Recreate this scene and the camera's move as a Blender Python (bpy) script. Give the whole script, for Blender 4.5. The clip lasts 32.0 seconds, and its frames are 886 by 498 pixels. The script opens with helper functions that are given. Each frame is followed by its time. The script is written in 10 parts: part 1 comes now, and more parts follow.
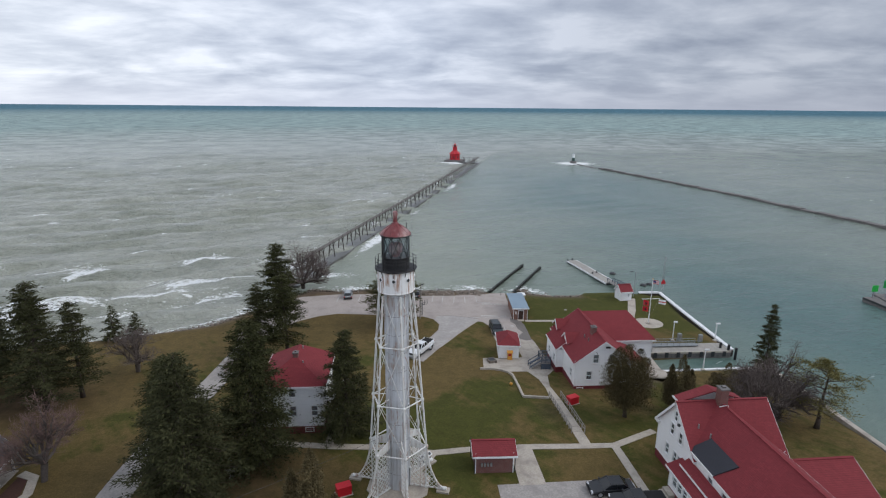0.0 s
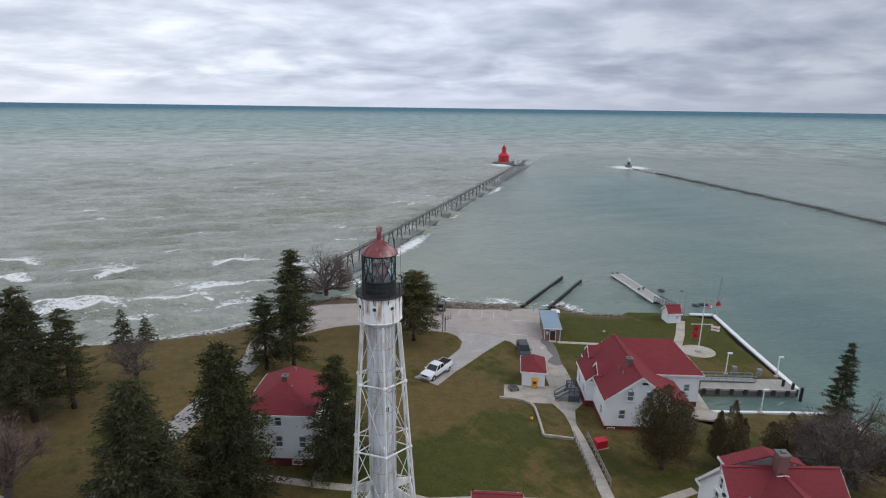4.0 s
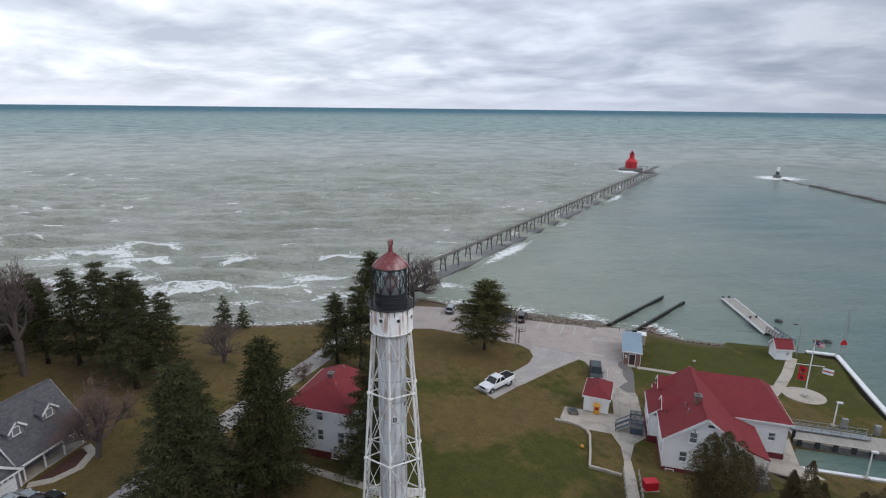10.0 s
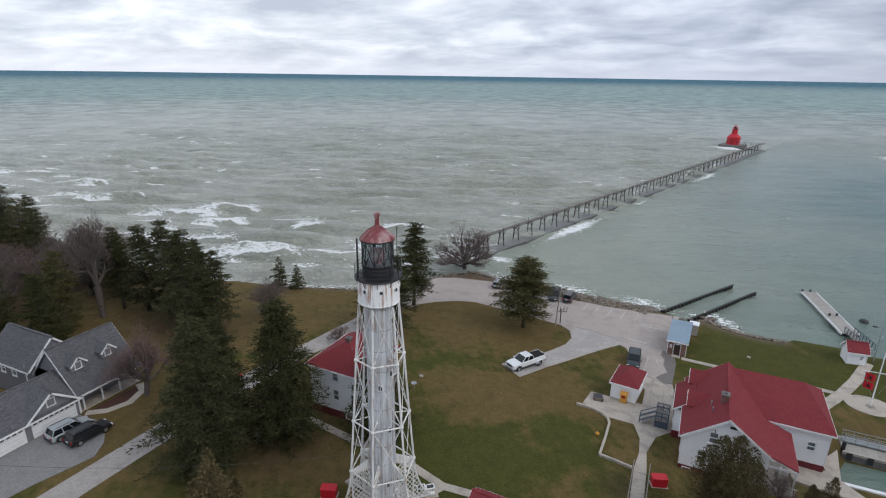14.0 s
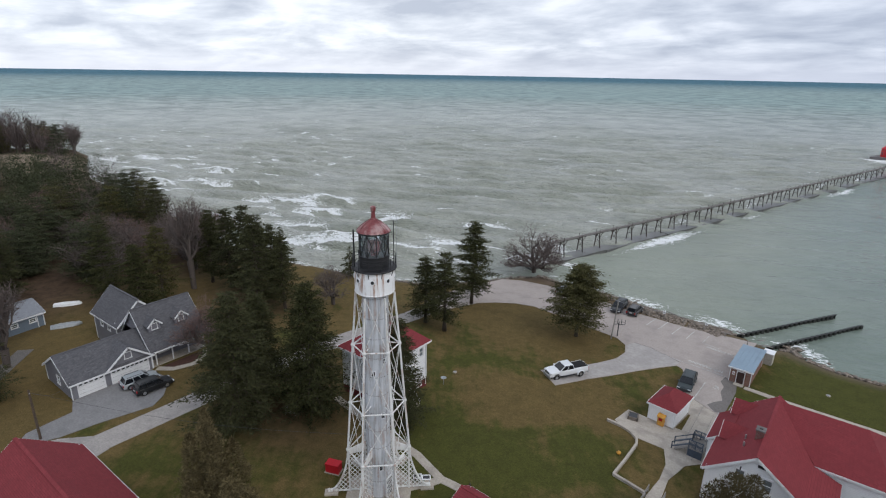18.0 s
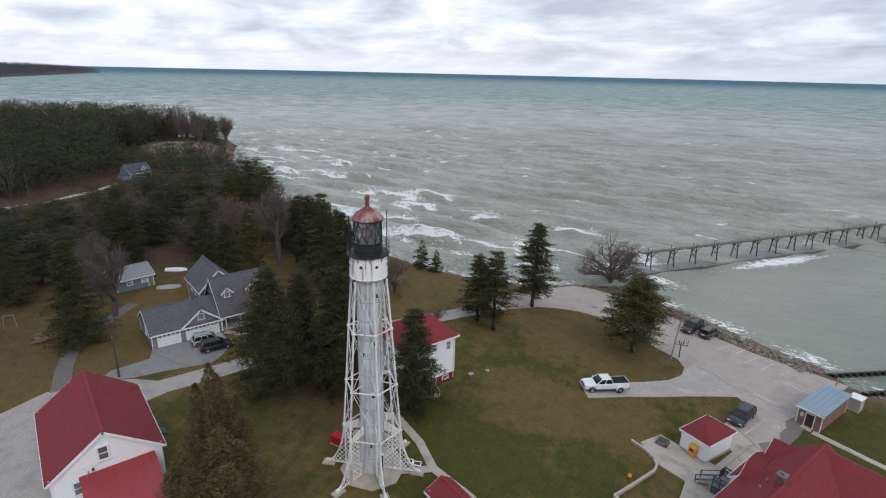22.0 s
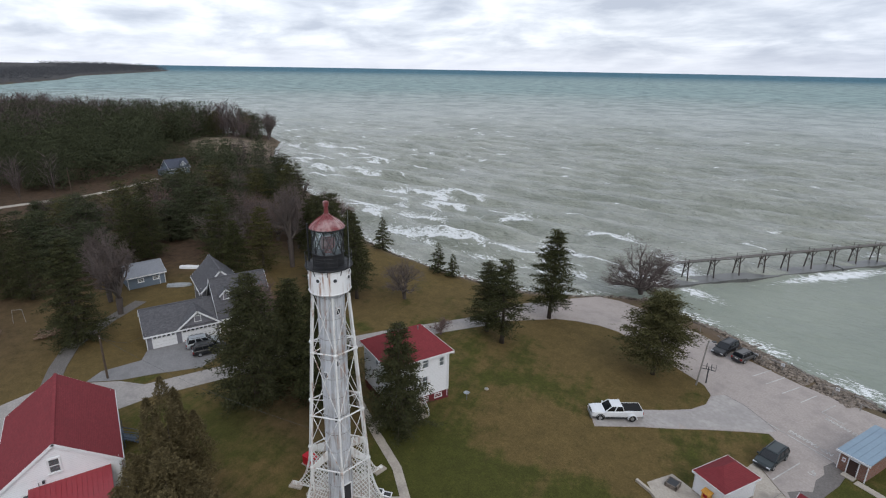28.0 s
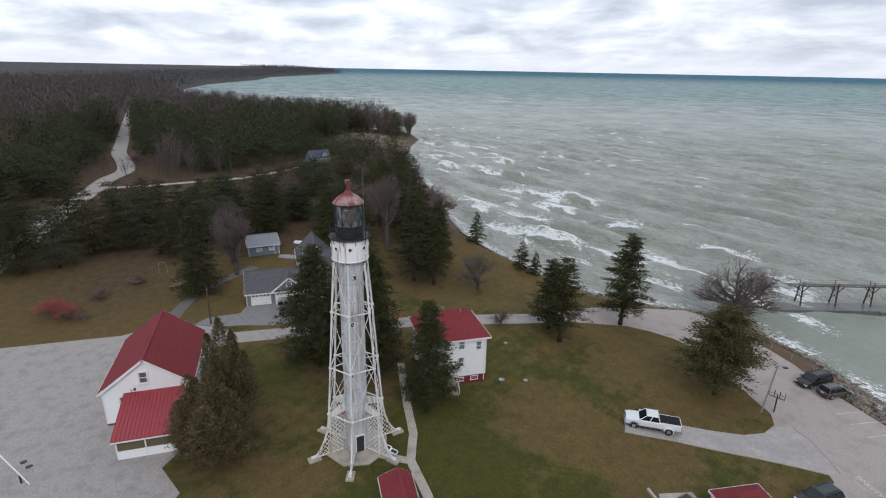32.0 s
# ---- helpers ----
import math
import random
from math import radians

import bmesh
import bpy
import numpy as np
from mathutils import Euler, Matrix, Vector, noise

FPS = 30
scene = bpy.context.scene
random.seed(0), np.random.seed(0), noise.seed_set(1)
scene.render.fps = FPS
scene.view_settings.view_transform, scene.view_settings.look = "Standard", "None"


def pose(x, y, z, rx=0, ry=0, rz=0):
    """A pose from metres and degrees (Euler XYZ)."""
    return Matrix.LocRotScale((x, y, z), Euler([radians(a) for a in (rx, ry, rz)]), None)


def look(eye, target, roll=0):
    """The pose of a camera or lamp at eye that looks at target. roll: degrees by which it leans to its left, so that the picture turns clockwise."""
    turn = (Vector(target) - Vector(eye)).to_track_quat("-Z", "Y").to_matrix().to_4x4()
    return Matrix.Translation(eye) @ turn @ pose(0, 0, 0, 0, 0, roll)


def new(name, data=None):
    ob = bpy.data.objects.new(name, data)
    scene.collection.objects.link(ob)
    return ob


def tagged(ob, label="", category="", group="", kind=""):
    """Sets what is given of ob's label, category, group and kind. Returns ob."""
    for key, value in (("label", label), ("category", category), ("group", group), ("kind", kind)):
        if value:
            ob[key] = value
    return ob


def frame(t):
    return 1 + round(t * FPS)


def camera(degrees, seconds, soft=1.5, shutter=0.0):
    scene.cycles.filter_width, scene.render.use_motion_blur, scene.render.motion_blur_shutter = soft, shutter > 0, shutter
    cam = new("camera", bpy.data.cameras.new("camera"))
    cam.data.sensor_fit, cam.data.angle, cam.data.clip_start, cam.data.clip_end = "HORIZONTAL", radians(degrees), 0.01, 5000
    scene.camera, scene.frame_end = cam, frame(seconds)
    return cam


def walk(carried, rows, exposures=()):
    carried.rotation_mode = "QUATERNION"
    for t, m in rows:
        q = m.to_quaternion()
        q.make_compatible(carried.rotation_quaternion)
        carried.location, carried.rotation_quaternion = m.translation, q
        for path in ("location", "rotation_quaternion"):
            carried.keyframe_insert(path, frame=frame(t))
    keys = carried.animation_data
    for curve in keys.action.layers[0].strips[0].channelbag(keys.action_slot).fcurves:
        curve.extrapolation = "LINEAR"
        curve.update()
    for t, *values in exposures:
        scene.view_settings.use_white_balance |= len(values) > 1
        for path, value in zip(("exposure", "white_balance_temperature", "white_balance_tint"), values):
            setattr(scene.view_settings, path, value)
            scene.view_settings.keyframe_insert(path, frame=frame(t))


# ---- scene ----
import itertools

cam = camera(78.6, 32.0, soft=1.15)

# ---- the flight: seconds, eye, target, roll ----
PATH = [
    (0, (-0.142, -50.191, 39.608), (0.038, -48.266, 39.095), 0.5),
    (0.5, (0.152, -48.709, 39.501), (0.335, -46.783, 38.992), 0.4),
    (1, (0.366, -47.348, 39.35), (0.547, -45.423, 38.841), 0.6),
    (1.5, (0.67, -46.253, 39.435), (0.85, -44.328, 38.924), 0.5),
    (2, (1.331, -45.045, 39.304), (1.51, -43.12, 38.793), 0.5),
    (2.5, (2.164, -44.048, 39.25), (2.325, -42.121, 38.738), 0.6),
    (3, (3.254, -43.275, 39.186), (3.355, -41.344, 38.675), 0.6),
    (3.5, (4.32, -42.584, 39.246), (4.357, -40.65, 38.734), 0.7),
    (5.5, (8.227, -40.593, 39.503), (8.095, -38.664, 38.995), 0.7),
    (6, (8.955, -40.402, 39.688), (8.771, -38.477, 39.177), 0.7),
    (6.5, (9.5, -40.414, 39.752), (9.289, -38.492, 39.24), 0.7),
    (7, (10.218, -40.54, 39.884), (9.984, -38.621, 39.373), 0.5),
    (7.5, (10.984, -40.748, 39.955), (10.722, -38.831, 39.446), 0.3),
    (8, (11.512, -40.689, 40.081), (11.201, -38.781, 39.57), 0.5),
    (8.5, (12.214, -40.576, 40.025), (11.849, -38.676, 39.517), 0.5),
    (9, (12.914, -40.538, 40.242), (12.499, -38.65, 39.731), 0.6),
    (9.5, (13.724, -40.319, 40.202), (13.275, -38.438, 39.694), 0.6),
    (10, (14.612, -40.041, 40.374), (14.134, -38.167, 39.865), 0.6),
    (10.5, (15.489, -39.639, 40.433), (14.989, -37.77, 39.923), 0.7),
    (11, (16.536, -39.508, 40.582), (16.026, -37.66, 40.011), 0.6),
    (11.5, (17.202, -39.026, 40.728), (16.691, -37.181, 40.147), 0.8),
    (12, (18.337, -38.482, 40.707), (17.821, -36.647, 40.101), 0.6),
    (12.5, (19.227, -37.946, 40.625), (18.68, -36.121, 40.019), 0.6),
    (13, (20.429, -37.651, 40.68), (19.798, -35.853, 40.071), 0.6),
    (13.5, (21.397, -37.347, 40.758), (20.712, -35.572, 40.143), 0.7),
    (14, (22.543, -36.959, 40.831), (21.765, -35.223, 40.215), 0.8),
    (14.5, (23.561, -36.49, 40.686), (22.72, -34.783, 40.071), 1.0),
    (16.5, (28.365, -34.639, 40.602), (27.352, -33.027, 39.991), 1.0),
    (17, (29.605, -33.982, 40.856), (28.545, -32.401, 40.24), 1.0),
    (17.5, (30.865, -33.399, 40.753), (29.758, -31.85, 40.141), 1.0),
    (18, (32.001, -32.592, 40.947), (30.861, -31.07, 40.328), 1.0),
    (18.5, (33.194, -31.896, 40.926), (32.022, -30.398, 40.307), 1.1),
    (19, (34.551, -30.969, 40.876), (33.334, -29.507, 40.257), 1.1),
    (19.5, (35.847, -29.985, 40.941), (34.575, -28.572, 40.318), 1.2),
    (20, (37.209, -29.066, 40.784), (35.871, -27.717, 40.162), 1.3),
    (20.5, (38.601, -28.009, 40.679), (37.21, -26.713, 40.058), 1.3),
    (21, (39.946, -26.858, 40.674), (38.53, -25.59, 40.052), 1.3),
    (21.5, (41.152, -25.644, 40.755), (39.711, -24.405, 40.133), 1.2),
    (22, (41.811, -24.771, 40.771), (40.333, -23.577, 40.148), 1.3),
    (22.5, (42.176, -23.997, 40.785), (40.665, -22.845, 40.161), 1.4),
    (23, (42.459, -23.191, 40.742), (40.929, -22.063, 40.121), 1.3),
    (23.5, (42.202, -22.531, 40.796), (40.66, -21.419, 40.173), 1.3),
    (24, (41.945, -21.973, 40.763), (40.395, -20.871, 40.142), 1.3),
    (24.5, (41.523, -21.42, 40.814), (39.967, -20.327, 40.195), 1.2),
    (25, (40.819, -21.031, 40.761), (39.262, -19.939, 40.143), 1.2),
    (25.5, (40.241, -20.539, 40.7), (38.675, -19.457, 40.083), 1.2),
    (27.5, (40.606, -16.88, 40.574), (39.024, -15.834, 39.938), 1.1),
    (28, (41.442, -15.68, 40.509), (39.858, -14.637, 39.873), 1.0),
    (28.5, (42.413, -14.623, 40.432), (40.805, -13.617, 39.797), 1.0),
    (29, (43.544, -13.348, 40.385), (41.902, -12.4, 39.75), 1.0),
    (29.5, (44.801, -12.161, 40.209), (43.122, -11.277, 39.577), 1.0),
    (30, (46.045, -10.963, 40.212), (44.326, -10.161, 39.577), 1.1),
    (30.5, (47.168, -9.867, 40.181), (45.419, -9.135, 39.546), 1.1),
    (31, (48.343, -8.753, 40.236), (46.57, -8.085, 39.597), 1.2),
    (31.5, (49.561, -7.576, 40.096), (47.766, -6.964, 39.46), 1.1),
    (32, (50.613, -6.38, 40.111), (48.804, -5.811, 39.476), 1.1),
]
walk(cam, [(t, look(eye, target, roll)) for t, eye, target, roll in PATH])

# ---- world, sun ----
world = bpy.data.worlds.new("overcast_sky")
scene.world = world
world.use_nodes = True
wn, wl = world.node_tree.nodes, world.node_tree.links
wn.clear()


def wmath(op, a, b=None, c=None):
    n = wn.new("ShaderNodeMath")
    n.operation = op
    for i, v in enumerate((a, b, c)):
        if v is None:
            continue
        if isinstance(v, (int, float)):
            n.inputs[i].default_value = v
        else:
            wl.new(v, n.inputs[i])
    return n.outputs[0]


sky = wn.new("ShaderNodeTexSky")
sky.sky_type = "NISHITA"
sky.sun_disc = False
sky.sun_elevation, sky.sun_rotation = radians(41), radians(98)
coord = wn.new("ShaderNodeTexCoord")
sep = wn.new("ShaderNodeSeparateXYZ")
wl.new(coord.outputs["Generated"], sep.inputs[0])
up = wmath("ADD", wmath("MAXIMUM", sep.outputs[2], 0.0), 0.17)
flat = wn.new("ShaderNodeCombineXYZ")
wl.new(wmath("DIVIDE", sep.outputs[0], up), flat.inputs[0])
wl.new(wmath("DIVIDE", sep.outputs[1], up), flat.inputs[1])
turn = wn.new("ShaderNodeMapping")
turn.inputs["Rotation"].default_value = (0, 0, radians(18))
turn.inputs["Scale"].default_value = (0.80, 0.92, 1)
wl.new(flat.outputs[0], turn.inputs[0])
big = wn.new("ShaderNodeTexNoise")
big.inputs["Scale"].default_value, big.inputs["Detail"].default_value, big.inputs["Roughness"].default_value = 1.75, 8, 0.56
big.inputs["Distortion"].default_value = 0.25
wl.new(turn.outputs[0], big.inputs["Vector"])
fine = wn.new("ShaderNodeTexNoise")
fine.inputs["Scale"].default_value, fine.inputs["Detail"].default_value = 3.4, 6
wl.new(turn.outputs[0], fine.inputs["Vector"])
mixed = wmath("ADD", wmath("MULTIPLY", big.outputs[0], 0.78), wmath("MULTIPLY", fine.outputs[0], 0.22))
ramp = wn.new("ShaderNodeValToRGB")
ramp.color_ramp.elements[0].position, ramp.color_ramp.elements[0].color = 0.38, (0.80, 0.835, 0.90, 1)
ramp.color_ramp.elements[1].position, ramp.color_ramp.elements[1].color = 0.63, (0.43, 0.475, 0.565, 1)
mid = ramp.color_ramp.elements.new(0.5)
mid.color = (0.60, 0.645, 0.725, 1)
wl.new(mixed, ramp.inputs[0])
# a paler band low over the lake
low = wn.new("ShaderNodeMapRange")
low.inputs[1].default_value, low.inputs[2].default_value = 0.0, 0.045
low.inputs[3].default_value, low.inputs[4].default_value = 0.75, 0.0
wl.new(sep.outputs[2], low.inputs[0])
pale = wn.new("ShaderNodeMixRGB")
pale.inputs[2].default_value = (0.64, 0.67, 0.75, 1)
wl.new(low.outputs[0], pale.inputs[0])
wl.new(ramp.outputs[0], pale.inputs[1])
thin = wn.new("ShaderNodeMixRGB")
thin.blend_type = "ADD"
thin.inputs[0].default_value = 0.003
wl.new(pale.outputs[0], thin.inputs[1])
wl.new(sky.outputs[0], thin.inputs[2])
blue_side = wn.new("ShaderNodeMapRange")
blue_side.inputs[1].default_value, blue_side.inputs[2].default_value = -0.65, 0.05
wl.new(sep.outputs[0], blue_side.inputs[0])
cool = wn.new("ShaderNodeMixRGB")
cool.blend_type = "MULTIPLY"
cool.inputs[2].default_value = (0.885, 0.918, 0.985, 1)
wl.new(blue_side.outputs[0], cool.inputs[0])
wl.new(thin.outputs[0], cool.inputs[1])
bg = wn.new("ShaderNodeBackground")
# brighter where the hidden sun stands
west = wmath("MULTIPLY", wmath("MINIMUM", sep.outputs[0], 0.0), -0.26)
north_east = wmath("MULTIPLY", wmath("MULTIPLY", wmath("MAXIMUM", sep.outputs[0], 0.0), wmath("MAXIMUM", sep.outputs[1], 0.0)), -0.75)
south_east = wmath("MAXIMUM", wmath("SUBTRACT", wmath("MULTIPLY", sep.outputs[0], 0.55), wmath("MULTIPLY", sep.outputs[1], 0.85)), 0.0)
wl.new(wmath("ADD", wmath("ADD", west, north_east), wmath("ADD", wmath("MULTIPLY", south_east, 0.16), 1.10)), bg.inputs[1])
wl.new(cool.outputs[0], bg.inputs[0])
wl.new(bg.outputs[0], wn.new("ShaderNodeOutputWorld").inputs[0])

sun = new("sun", bpy.data.lights.new("sun", "SUN"))
sun.data.energy, sun.data.angle, sun.data.color = 1.20, radians(40), (1.0, 0.95, 0.88)
sun.matrix_world = look((138, -20, 120), (0, 0, 0))


# ---- materials ----
def tree_of(name):
    m = bpy.data.materials.new(name)
    m.use_nodes = True
    t = m.node_tree
    return m, t, t.nodes["Principled BSDF"]


def put_in(t, socket, v):
    if isinstance(v, (int, float, tuple)):
        socket.default_value = v
    else:
        t.links.new(v, socket)


def noise_of(t, scale, detail=4, vec=None, rough=0.55, distortion=0.0):
    n = t.nodes.new("ShaderNodeTexNoise")
    n.inputs["Scale"].default_value, n.inputs["Detail"].default_value = scale, detail
    n.inputs["Roughness"].default_value, n.inputs["Distortion"].default_value = rough, distortion
    if vec is not None:
        t.links.new(vec, n.inputs["Vector"])
    return n.outputs["Fac"]


def place_of(t, scale=(1, 1, 1), rot=0.0, world_space=False):
    if world_space:
        src = t.nodes.new("ShaderNodeNewGeometry").outputs["Position"]
    else:
        src = t.nodes.new("ShaderNodeTexCoord").outputs["Object"]
    m = t.nodes.new("ShaderNodeMapping")
    if rot:
        m.vector_type = "TEXTURE"
        scale = tuple(1 / c for c in scale)
    m.inputs["Scale"].default_value, m.inputs["Rotation"].default_value = scale, (0, 0, rot)
    t.links.new(src, m.inputs[0])
    return m.outputs[0]


def range_of(t, v, a, b, c=0.0, d=1.0):
    n = t.nodes.new("ShaderNodeMapRange")
    n.inputs[1].default_value, n.inputs[2].default_value, n.inputs[3].default_value, n.inputs[4].default_value = a, b, c, d
    t.links.new(v, n.inputs[0])
    return n.outputs[0]


def calc(t, op, a, b=0.0):
    n = t.nodes.new("ShaderNodeMath")
    n.operation = op
    put_in(t, n.inputs[0], a)
    put_in(t, n.inputs[1], b)
    return n.outputs[0]


def blend(t, f, a, b, mode="MIX"):
    n = t.nodes.new("ShaderNodeMixRGB")
    n.blend_type = mode
    put_in(t, n.inputs[0], f)
    for i, v in ((1, a), (2, b)):
        put_in(t, n.inputs[i], (*v, 1) if isinstance(v, tuple) and len(v) == 3 else v)
    return n.outputs[0]


def bump_of(t, p, h, strength, dist=0.02):
    n = t.nodes.new("ShaderNodeBump")
    n.inputs["Strength"].default_value, n.inputs["Distance"].default_value = strength, dist
    t.links.new(h, n.inputs["Height"])
    t.links.new(n.outputs[0], p.inputs["Normal"])


def random_of(t):
    return t.nodes.new("ShaderNodeObjectInfo").outputs["Random"]


def plain(name, base, rough=0.6, metal=0.0, vary=0.25, grain=6.0, bump=0.15, dirt=None, dirt_amount=0.4, per_object=0.0, coat=0.0):
    """Base colour with grain, broad stains, relief."""
    m, t, p = tree_of(name)
    v = place_of(t, world_space=True)
    a = noise_of(t, grain, 5, v)
    b = noise_of(t, grain * 0.12, 4, v)
    lo, hi = tuple(c * (1 - vary) for c in base), tuple(min(1, c * (1 + vary)) for c in base)
    c = blend(t, range_of(t, a, 0.3, 0.7), lo, hi)
    if dirt:
        c = blend(t, range_of(t, b, 0.48, 0.7, 0, dirt_amount), c, dirt)
    else:
        c = blend(t, range_of(t, b, 0.3, 0.75, 0, 0.35), c, lo)
    if per_object:
        c = blend(t, calc(t, "MULTIPLY", random_of(t), per_object), c, tuple(x * 0.45 for x in base))
    put_in(t, p.inputs["Base Color"], c)
    put_in(t, p.inputs["Roughness"], range_of(t, a, 0.2, 0.8, max(0.02, rough - 0.1), min(1, rough + 0.1)))
    p.inputs["Metallic"].default_value = metal
    p.inputs["Coat Weight"].default_value = coat
    if bump:
        bump_of(t, p, a, bump)
    return m


def siding(name, base, dirt):
    """Painted clapboards: a saw-tooth relief every 0.19 m, its low edge darker in the colour, streaked with dirt."""
    m, t, p = tree_of(name)
    v = place_of(t, world_space=True)
    s = t.nodes.new("ShaderNodeSeparateXYZ")
    t.links.new(v, s.inputs[0])
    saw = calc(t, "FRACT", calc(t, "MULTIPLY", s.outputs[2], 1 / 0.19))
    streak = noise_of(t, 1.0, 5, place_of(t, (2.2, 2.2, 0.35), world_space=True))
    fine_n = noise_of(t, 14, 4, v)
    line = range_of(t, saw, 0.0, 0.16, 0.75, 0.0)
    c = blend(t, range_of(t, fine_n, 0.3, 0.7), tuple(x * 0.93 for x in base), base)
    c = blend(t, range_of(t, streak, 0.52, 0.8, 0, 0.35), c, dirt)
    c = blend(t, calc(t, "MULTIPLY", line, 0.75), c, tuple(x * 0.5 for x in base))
    put_in(t, p.inputs["Base Color"], c)
    p.inputs["Roughness"].default_value = 0.55
    bump_of(t, p, saw, 0.5, 0.02)
    return m


def shingle(name, base, vary=0.3, course=0.16, metal_ribs=False):
    """Roof shingles in courses, patchy with age."""
    m, t, p = tree_of(name)
    v = place_of(t, world_space=True)
    br = t.nodes.new("ShaderNodeTexBrick")
    br.offset = 0.5
    br.inputs["Scale"].default_value = 1.0
    br.inputs["Brick Width"].default_value, br.inputs["Row Height"].default_value = 0.32, course
    br.inputs["Mortar Size"].default_value = 0.012
    br.inputs["Color1"].default_value = (*[c * (1 - vary) for c in base], 1)
    br.inputs["Color2"].default_value = (*[c * (1 + vary) for c in base], 1)
    br.inputs["Mortar"].default_value = (*[c * 0.55 for c in base], 1)
    s = t.nodes.new("ShaderNodeSeparateXYZ")
    t.links.new(v, s.inputs[0])
    k = t.nodes.new("ShaderNodeCombineXYZ")
    t.links.new(calc(t, "ADD", s.outputs[0], s.outputs[1]), k.inputs[0])
    t.links.new(calc(t, "MULTIPLY", s.outputs[2], 1.6), k.inputs[1])
    t.links.new(k.outputs[0], br.inputs["Vector"])
    patch = noise_of(t, 0.35, 5, v)
    grit = noise_of(t, 9, 5, v)
    c = blend(t, range_of(t, patch, 0.35, 0.7, 0, 0.45), br.outputs["Color"], tuple(x * 0.72 for x in base))
    c = blend(t, range_of(t, grit, 0.35, 0.75, 0, 0.35), c, tuple(min(1, x * 1.35) for x in base))
    streaks = noise_of(t, 1.0, 4, place_of(t, (1.6, 1.6, 0.25), world_space=True))
    c = blend(t, range_of(t, streaks, 0.55, 0.8, 0, 0.3), c, tuple(x * 0.6 + 0.02 for x in base))
    put_in(t, p.inputs["Base Color"], c)
    p.inputs["Roughness"].default_value = 0.85
    p.inputs["Specular IOR Level"].default_value = 0.2
    bump_of(t, p, br.outputs["Fac"], 0.25, -0.01)
    return m


def ground_material():
    m, t, p = tree_of("lawn_ground")
    v = place_of(t, world_space=True)
    patch = noise_of(t, 0.075, 5, v, 0.6, 0.6)
    tuft = noise_of(t, 0.6, 6, v, 0.7)
    blade = noise_of(t, 7, 6, v, 0.75)
    stripe = noise_of(t, 1.0, 4, place_of(t, (0.9, 0.10, 0.5), radians(35), True))
    green = blend(t, range_of(t, blade, 0.3, 0.7), (0.042, 0.047, 0.009), (0.108, 0.108, 0.026))
    brown = blend(t, range_of(t, blade, 0.3, 0.7), (0.086, 0.060, 0.020), (0.215, 0.152, 0.062))
    mask = calc(t, "ADD", calc(t, "MULTIPLY", patch, 0.75), calc(t, "MULTIPLY", tuft, 0.25))
    mottle = noise_of(t, 0.28, 5, v, 0.65, 0.4)
    mask = calc(t, "ADD", mask, calc(t, "MULTIPLY", calc(t, "SUBTRACT", stripe, 0.5), 0.28))
    mask = calc(t, "ADD", mask, calc(t, "MULTIPLY", calc(t, "SUBTRACT", mottle, 0.5), 0.22))
    att = t.nodes.new("ShaderNodeAttribute")
    att.attribute_name = "dry"
    mask = calc(t, "ADD", mask, att.outputs["Fac"])
    c = blend(t, range_of(t, mask, 0.42, 0.56), green, brown)
    c = blend(t, range_of(t, tuft, 0.38, 0.62, 0.55, 0.0), c, blend(t, 0.5, c, (0.02, 0.022, 0.008)))
    grain_n = noise_of(t, 2.6, 6, v, 0.8)
    c = blend(t, range_of(t, grain_n, 0.36, 0.60, 0.55, 0.0), c, blend(t, 0.55, c, (0.012, 0.014, 0.005)))
    bare = t.nodes.new("ShaderNodeAttribute")
    bare.attribute_name = "earth"
    soil = blend(t, range_of(t, tuft, 0.3, 0.7), (0.036, 0.025, 0.017), (0.105, 0.066, 0.046))
    c = blend(t, bare.outputs["Fac"], c, soil)
    sand = t.nodes.new("ShaderNodeAttribute")
    sand.attribute_name = "sand"
    grit = blend(t, range_of(t, blade, 0.3, 0.7), (0.17, 0.13, 0.095), (0.30, 0.24, 0.18))
    c = blend(t, sand.outputs["Fac"], c, grit)
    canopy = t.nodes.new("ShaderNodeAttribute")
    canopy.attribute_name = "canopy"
    # far ground takes on the grey of the distant woods that cover it
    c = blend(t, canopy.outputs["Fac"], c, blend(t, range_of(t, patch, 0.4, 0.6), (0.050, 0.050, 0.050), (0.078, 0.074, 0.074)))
    put_in(t, p.inputs["Base Color"], c)
    p.inputs["Roughness"].default_value = 0.95
    p.inputs["Specular IOR Level"].default_value = 0.15
    bump_of(t, p, blade, 0.6, 0.06)
    return m


